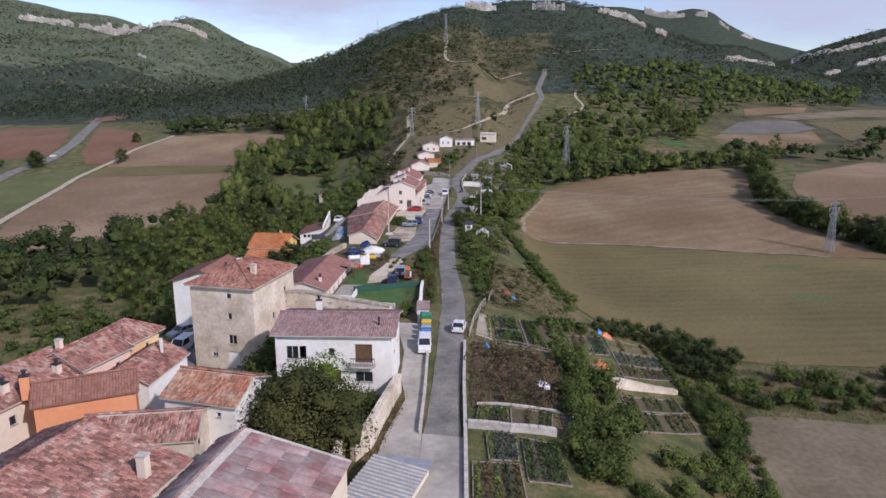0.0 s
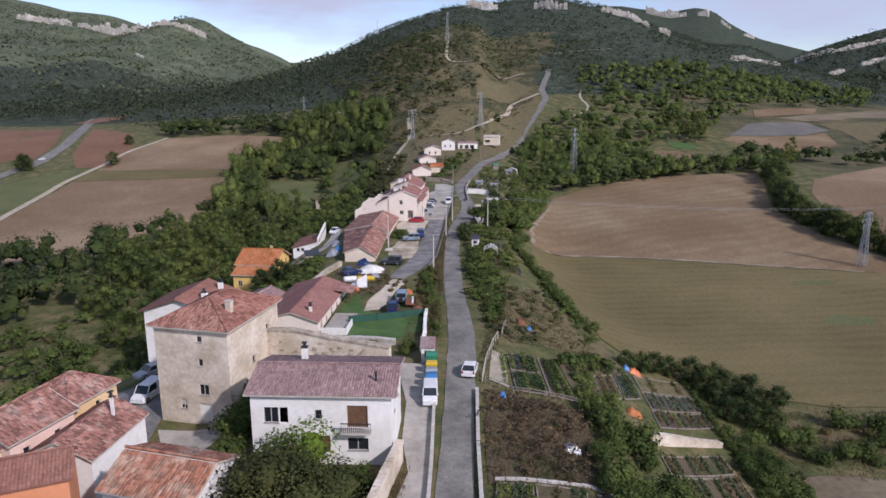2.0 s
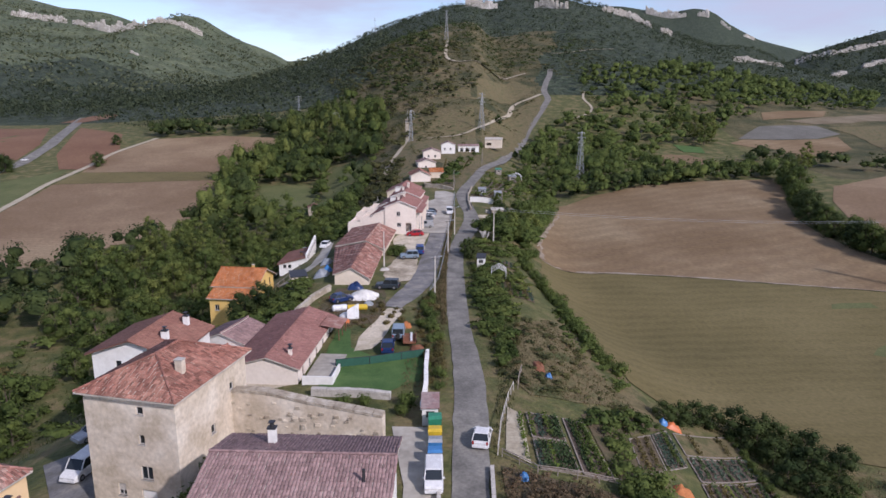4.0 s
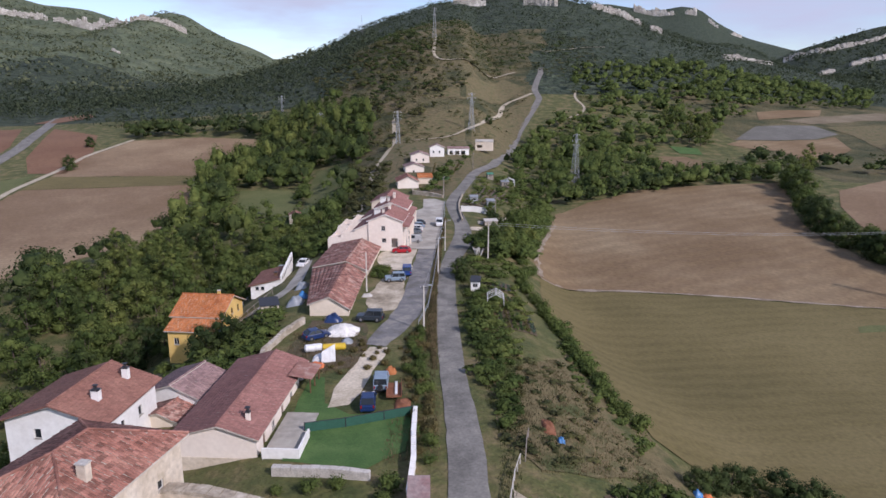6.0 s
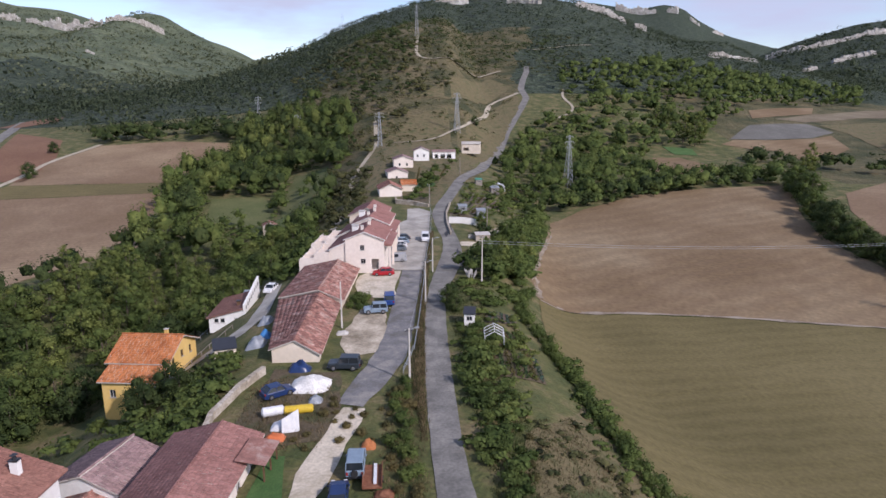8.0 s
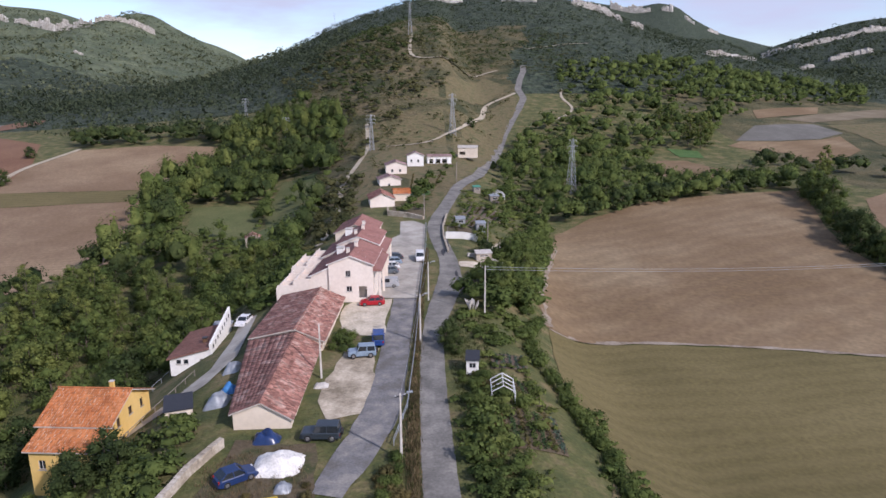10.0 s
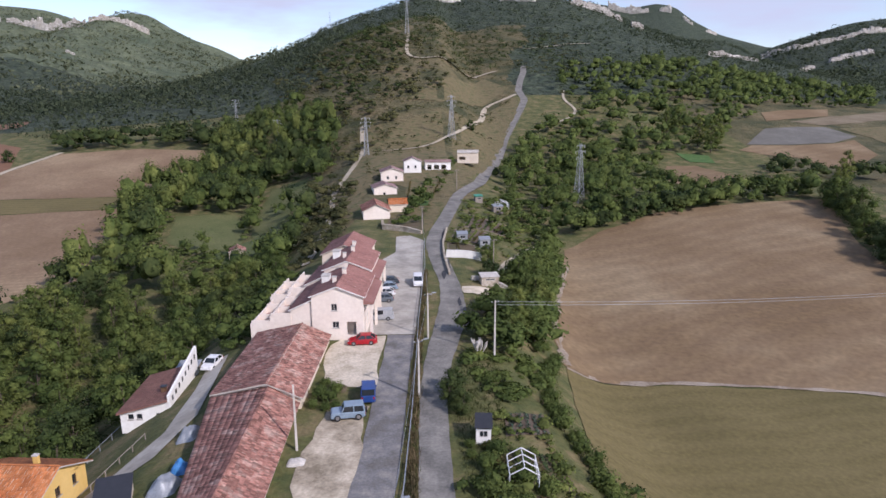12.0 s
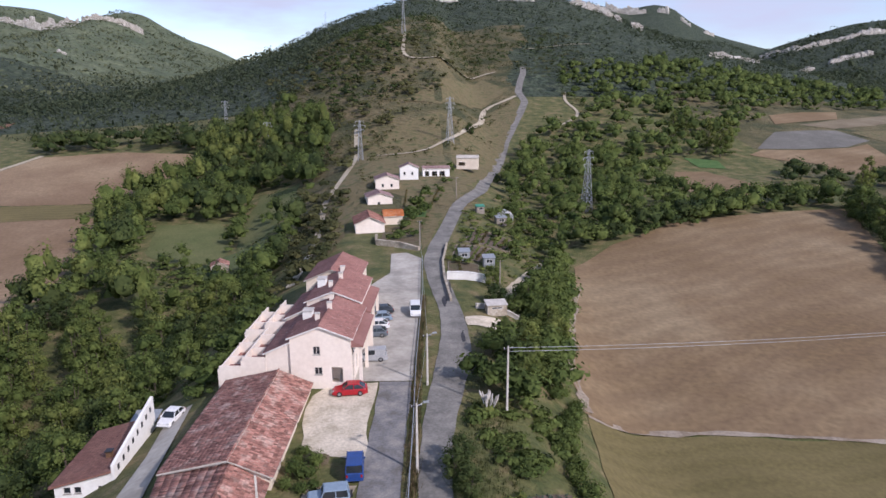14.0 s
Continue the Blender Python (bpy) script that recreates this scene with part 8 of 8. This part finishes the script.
container("green bottle bank beside the driveway", 1.2, 94.0, 4, M_PLASTIC_G, M_PLASTIC_G, 1.4, 1.4, 1.6)
container("yellow plastic recycling container beside the driveway", 1.3, 91.9, 4, M_PLASTIC_Y, M_PLASTIC_Y, 1.4, 1.2, 1.3)
container("blue plastic paper container beside the driveway", 1.4, 89.9, 4, M_PLASTIC_B, M_STEEL, 1.4, 1.2, 1.3)
container("grey waste container with a blue lid", 1.45, 88.0, 4, M_STEEL, M_PLASTIC_B, 1.4, 1.2, 1.3)
car("small white van parked beside the containers", 1.5, 84.6, 182, "white", 4.0, 1.7, 1.85, "van", group="")

# corrugated shed below the driveway
cs = thing("corrugated_shed", -3.4, 47.5, -3.2, -16, "low shed with a ribbed grey metal roof", "shed")
sh = Shape()
for a, b in (((0, 0), (4.6, 0)), ((4.6, 0), (4.6, 9.5)), ((4.6, 9.5), (0, 9.5)), ((0, 9.5), (0, 0))):
    wall_panel(sh, a, b, -.4, 1.7)
part("wall", sh, M_CREAM, cs)
rb = part("roof", Shape().solid([(-.3, -.3, 2.3), (4.9, -.3, 1.72), (4.9, 10.2, 1.72), (-.3, 8.6, 2.3)], [(-.3, -.3, 2.4), (4.9, -.3, 1.8), (4.9, 10.2, 1.8), (-.3, 8.6, 2.4)]), M_STEEL, cs)
for k in range(17):
    yy = -.1 + k * .52
    part("roof_rib", Shape().solid([(-.3, yy, 2.4), (4.9, yy, 1.8), (4.9, yy + .18, 1.8), (-.3, yy + .18, 2.4)], [(-.3, yy + .03, 2.5), (4.9, yy + .03, 1.9), (4.9, yy + .15, 1.9), (-.3, yy + .15, 2.5)]), M_PALECONC, rb)

# balcony of the white house
bal = part("balcony", Shape().box(8.6, 11.4, -1.0, 0.0, 3.0, 3.2), M_PALECONC, white_house)
for k in range(15):
    xx = 8.65 + k * 2.7 / 14
    part("baluster", Shape().box(xx - .02, xx + .02, -.97, -.93, 3.2, 4.1), M_DARKMETAL, bal)
part("handrail", Shape().box(8.6, 11.4, -1.0, -.9, 4.1, 4.17), M_DARKMETAL, bal)
part("skylight", Shape().box(6.1, 6.7, 2.2, 3.1, 6.9, 7.35), M_RUST, white_house)
part("flue", Shape().tube((11.6, 1.7, 6.4), (11.6, 1.7, 8.2), .12, .12, 8), M_DARKMETAL, white_house)


def fence(name, label, line, h, post_gap, mat, rails=2, mesh_mat=None):
    ob = thing(name, line[0][0], line[0][1], 0, 0, label, "fence")
    ox, oy = line[0]
    prev = None
    for p, q in zip(line, line[1:]):
        p, q = Vector(p), Vector(q)
        n = max(1, int((q - p).length / post_gap))
        for j in range(n + (1 if q == Vector(line[-1]) else 0)):
            a = p.lerp(q, j / n)
            z = gz(a.x, a.y)
            c = (a.x - ox, a.y - oy, z)
            part("post", Shape().box(c[0] - .05, c[0] + .05, c[1] - .05, c[1] + .05, z - .3, z + h), mat, ob)
            if prev:
                for r in range(rails):
                    zz = h * (0.95 - 0.45 * r)
                    part("rail", Shape().tube((prev[0], prev[1], prev[2] + zz), (c[0], c[1], c[2] + zz), .045, .045, 4), mat, ob)
                if mesh_mat:
                    part("net_panel", Shape().face((prev[0], prev[1] - .02, prev[2] + .05), (c[0], c[1] - .02, c[2] + .05), (c[0], c[1] - .02, c[2] + h * .95), (prev[0], prev[1] - .02, prev[2] + h * .95)).face((prev[0], prev[1] + .02, prev[2] + h * .95), (c[0], c[1] + .02, c[2] + h * .95), (c[0], c[1] + .02, c[2] + .05), (prev[0], prev[1] + .02, prev[2] + .05)), mesh_mat, ob)
            prev = c
    return ob


fence("lane_guard_rail", "grey metal guard rail along the lane", [(-1.6, 142), (-0.4, 150), (0.1, 165), (0.4, 180), (0.6, 196), (1.5, 225), (1.6, 250)], 0.9, 2.2, M_STEEL)
fence("lawn_net_fence", "dark green netting fence across the lawn", [(-12.2, 109.4), (-8, 110.6), (-4, 112.2), (-1.0, 113.4)], 1.2, 2.6, M_DARKMETAL, 1, M_NET)
fence("garden_fence", "rough grey wooden fence round the vegetable plot", [(8.0, 89.4), (11.2, 86.8), (15, 87.0), (19.2, 87.6)], 0.9, 1.6, M_WEATHERED)
fence("plot_side_fence", "leaning pale posts beside the road", [(7.6, 89.6), (8.2, 95), (9.4, 101.2), (10.2, 104)], 1.1, 1.3, M_PALECONC, 1)
fence("workshop_fence", "low post fence beside the workshop lane", [(-31.3, 167), (-33.8, 159), (-36, 152)], 0.8, 2.0, M_WEATHERED, 1)
fence("field_gate_fence", "rustic wooden fence in the dry plot", [(10.8, 104.5), (11.2, 107.2), (11.6, 109)], 1.2, 1.2, M_WEATHERED, 2)
fence("slope_fence", "wire fence posts along the slope garden", [(-45, 166), (-42, 170), (-41, 178), (-40, 186)], 0.9, 2.2, M_STEEL, 1)


# ---- scrap yard and loose things ----
def tank(label, x, y, rz, l, r, mat):
    ob = thing("storage_tank", x, y, gz(x, y) + r, rz, label, "tank")
    sh = Shape()
    sh.tube((-l / 2, 0, 0), (l / 2, 0, 0), r, r, 14)
    b = part("tank_body", sh, mat, ob)
    for s in (-1, 1):
        part("end_cap", Shape().tube((s * l / 2, 0, 0), (s * (l / 2 + r * .3), 0, 0), r, r * .55, 14), mat, b)
    for s in (-1, 1):
        part("cradle", Shape().box(s * l * .3 - .1, s * l * .3 + .1, -r * .8, r * .8, -r - .1, -r * .6), M_DARKMETAL, ob)
    return ob


def heap(name, label, x, y, w, d, h, mat, seed, cat="heap"):
    """A sheeted or loose heap: an uneven mound with folds."""
    r = np.random.default_rng(seed)
    n = 14
    g = np.linspace(-1, 1, n)
    X, Y = np.meshgrid(g, g)
    R = np.maximum(np.abs(X), np.abs(Y)) * 0.5 + 0.5 * np.hypot(X, Y)
    Z = h * np.clip(1 - R ** 2.2, 0, 1) * (0.75 + 0.3 * wobble(X * 3, Y * 3, 0.8, seed)) + 0.05 * h * r.normal(size=X.shape)
    Z[R > 0.97] = -0.15
    px, py = X * w / 2 + x, Y * d / 2 + y
    pz = ground(px, py) + 0.06 + Z
    v = np.stack([px - x, py - y, pz - gz(x, y)], -1).reshape(-1, 3)
    i = (np.arange(n - 1)[:, None] * n + np.arange(n - 1)[None, :])
    me = array_mesh(name, v, np.stack([i, i + 1, i + n + 1, i + n], -1).reshape(-1, 4), mat)
    ob = new(name, me)
    ob.location = (x, y, gz(x, y))
    return tagged(ob, label, cat)


tank("white cylindrical tank lying in the yard", -15.8, 131.4, 20, 2.2, 0.55, M_PLASTIC_W)
tank("yellow cylindrical tank lying in the yard", -13.0, 131.8, 12, 3.0, 0.5, M_PLASTIC_Y)
heap("gravel_mound", "white gravel heap beside the stable", -12.9, 138.6, 5.2, 4.6, 1.5, M_WHITEGRAVEL, 1)
heap("sheeted_mound", "grey sheeted heap beside the gravel", -11.6, 134.6, 1.8, 1.8, 0.8, M_STEEL, 2)
heap("white_sheet_mound", "heap under a white sheet", -14.2, 128.6, 2.6, 2.0, 0.8, M_PLASTIC_W, 3)
heap("orange_sheet_mound", "heap under an orange-red sheet", -14.4, 126.2, 2.4, 1.8, 0.7, M_PLASTIC_O, 4)
car("blue car parked among scrap below the stable", -16.4, 136.2, -52, "deepblue", 3.8)
heap("sheeted_mound", "heap under a dark sheet at the stable end", -15.2, 143.4, 3.0, 2.2, 1.4, PAINT["deepblue"], 6)
heap("wrapped_mound", "white wrapped bundle in the weedy plot", 16.4, 76.2, 2.0, 1.6, 0.9, M_PLASTIC_W, 7)
heap("blue_sheet", "blue plastic sheet in the garden", 9.8, 85.6, 1.0, 1.0, 0.9, M_PLASTIC_B, 8)
heap("orange_tarp", "orange and blue sheeting beside a garden", 31.2, 108.4, 2.2, 1.4, 0.9, M_PLASTIC_O, 9)
heap("blue_tarp", "blue sheeting on a garden heap", 30.0, 108.6, 1.2, 1.2, 0.9, M_PLASTIC_B, 10)
heap("brick_mound", "heap of red bricks by the rubble wall", 26.8, 91.4, 2.2, 1.6, 0.8, M_TILE_ORANGE, 11)
heap("red_sheet", "red sheeting in the dry plot", 14.2, 112.0, 1.6, 3.6, 0.6, M_RUST, 12)
heap("blue_drum", "small blue plastic sheet in the dry plot", 15.2, 109.4, 0.9, 0.9, 0.7, M_PLASTIC_B, 13)
heap("tunnel_cover", "white and blue covered stack beside the stable", -23.4, 152.8, 3.0, 3.2, 1.5, M_STEEL, 14)
heap("blue_cover", "blue cover on the stack beside the stable", -22.8, 155.6, 2.0, 1.8, 1.3, M_PLASTIC_B, 15)
heap("grey_cover", "grey mesh heap in the lane", -24.6, 163.0, 2.4, 3.0, 1.2, M_STEEL, 16)
heap("earth_heap", "brown earth heap at the stable yard", -9.8, 172.6, 3.4, 2.4, 0.5, M_SOIL_WEED, 17)
heap("rubble_heap", "pale rubble heap before the stable", -11.4, 156.2, 2.0, 1.6, 0.5, M_PALECONC, 18)
heap("pampas_clump", "white plumed pampas grass beside the road", 9.2, 181.8, 2.0, 2.0, 1.4, M_LEAF_LT, 19, "plant")
rp = np.random.default_rng(5)
pg = thing("pampas_grass", 9.2, 181.8, gz(9.2, 181.8), 0, "pampas grass with pale feathery plumes", "plant")
for k in range(26):
    a, q = rp.uniform(0, 6.28), rp.uniform(.3, 1.1)
    top = (math.cos(a) * q, math.sin(a) * q, rp.uniform(1.7, 2.5))
    part("plume", Shape().tube((top[0] * .7, top[1] * .7, top[2] - .7), top, .06, .12, 5).tube(top, (top[0] * 1.1, top[1] * 1.1, top[2] + .35), .12, .03, 5), M_PALECONC, pg)
# flat-bed trailer with rusty scrap
tr = thing("scrap_trailer", -3.4, 118.4, gz(-3.4, 118.4), 4, "rusty flat trailer loaded with scrap", "trailer")
part("bed", Shape().box(-.9, .9, -1.9, 1.9, .55, .7), M_RUST, tr)
for sx in (-1, 1):
    part("wheel", Shape().tube((sx * .8, 0, .3), (sx * 1.0, 0, .3), .3, .3, 12), M_TYRE, tr)
    part("side_board", Shape().box(sx * .88 - .03, sx * .88 + .03, -1.9, 1.9, .7, 1.1), M_RUST, tr)
part("drawbar", Shape().tube((0, 1.9, .6), (0, 3.0, .45), .06, .05, 5), M_DARKMETAL, tr)
part("white_beam", Shape().box(.1, .4, -1.4, 1.8, .72, .9), M_PLASTIC_W, tr)
heap("scrap_mound", "rusty scrap metal heap in the weeds", -2.2, 115.8, 2.0, 3.0, 0.6, M_RUST, 20)
heap("tile_mound", "heap of orange tiles behind the pickup", -4.4, 124.6, 1.6, 1.4, 0.9, M_TILE_ORANGE, 21)

# terrace of the long cream house
tc = thing("house_terrace", -15.4, 104.6, gz(-13, 108), -2, "grey paved terrace with a low white wall", "terrace")
part("slab", Shape().box(0, 3.6, 0, 9.0, -.8, .25), M_CONCRETE, tc)
part("terrace_wall", Shape().box(0, 3.6, -.2, -.005, -.8, 1.0), M_WHITE, tc)
part("terrace_wall", Shape().box(3.605, 3.8, -.2, 4.0, -.8, 1.0), M_WHITE, tc)
part("steps", Shape().box(3.605, 4.4, 4.2, 6.4, -.8, .05), M_CONCRETE, tc)
lt = thing("lean_to_shelter", -16.1, 118.6, gz(-14, 120), -4, "plank lean-to shelter with a reddish roof", "shed")
for yy in (0.1, 2.0, 3.9):
    part("post", Shape().box(2.5, 2.64, yy, yy + .14, -.3, 1.9), M_BROWNWOOD, lt)
part("sheet_roof", Shape().solid([(0, -.2, 2.3), (2.9, -.2, 1.9), (2.9, 4.3, 1.9), (0, 4.3, 2.3)], [(0, -.2, 2.36), (2.9, -.2, 1.96), (2.9, 4.3, 1.96), (0, 4.3, 2.36)]), M_TILE_OLD, lt)
wb = thing("white_board", -13.9, 127.2, gz(-13.9, 127.2), 15, "tall leaning white board at the barn end", "board")
part("panel", Shape().solid([(0, 0, -.1), (1.9, 0, -.1), (1.9, .12, -.1), (0, .12, -.1)], [(.1, .4, 1.5), (1.9, .5, 2.4), (1.9, .62, 2.4), (.1, .52, 1.5)]), M_PLASTIC_W, wb)
# asphalt repair patches on the road
for k, (x, y, w, d) in enumerate([(8.3, 196, 1.0, 7.0), (7.7, 206, 0.8, 5.0), (5.4, 222, 0.5, 6.0), (6.4, 256, 0.5, 8.0), (6.8, 231, 0.5, 9.0)]):
    draped("road_patch", [(x - w * .2, y - d / 2), (x + w * .3, y - d * .45), (x + w / 2, y - d * .1), (x + w * .4, y + d / 2), (x - w * .1, y + d * .45), (x - w / 2, y + d * .1)], M_PATCH, 0.135, "dark bitumen repair patch on the road", "road patch", 0.7, rag=0.35)
# bench and flower bed before the stone house
bn = thing("bench", -21.6, 79.6, gz(-21.6, 79.6) + .1, -10, "grey bench beside the stone house door", "bench")
part("seat", Shape().box(-.9, .9, -.2, .2, .42, .48), M_WEATHERED, bn)
for s in (-1, 1):
    part("leg", Shape().box(s * .75 - .04, s * .75 + .04, -.18, .18, 0, .42), M_DARKMETAL, bn)
part("back", Shape().box(-.9, .9, .2, .26, .5, .9), M_WEATHERED, bn)
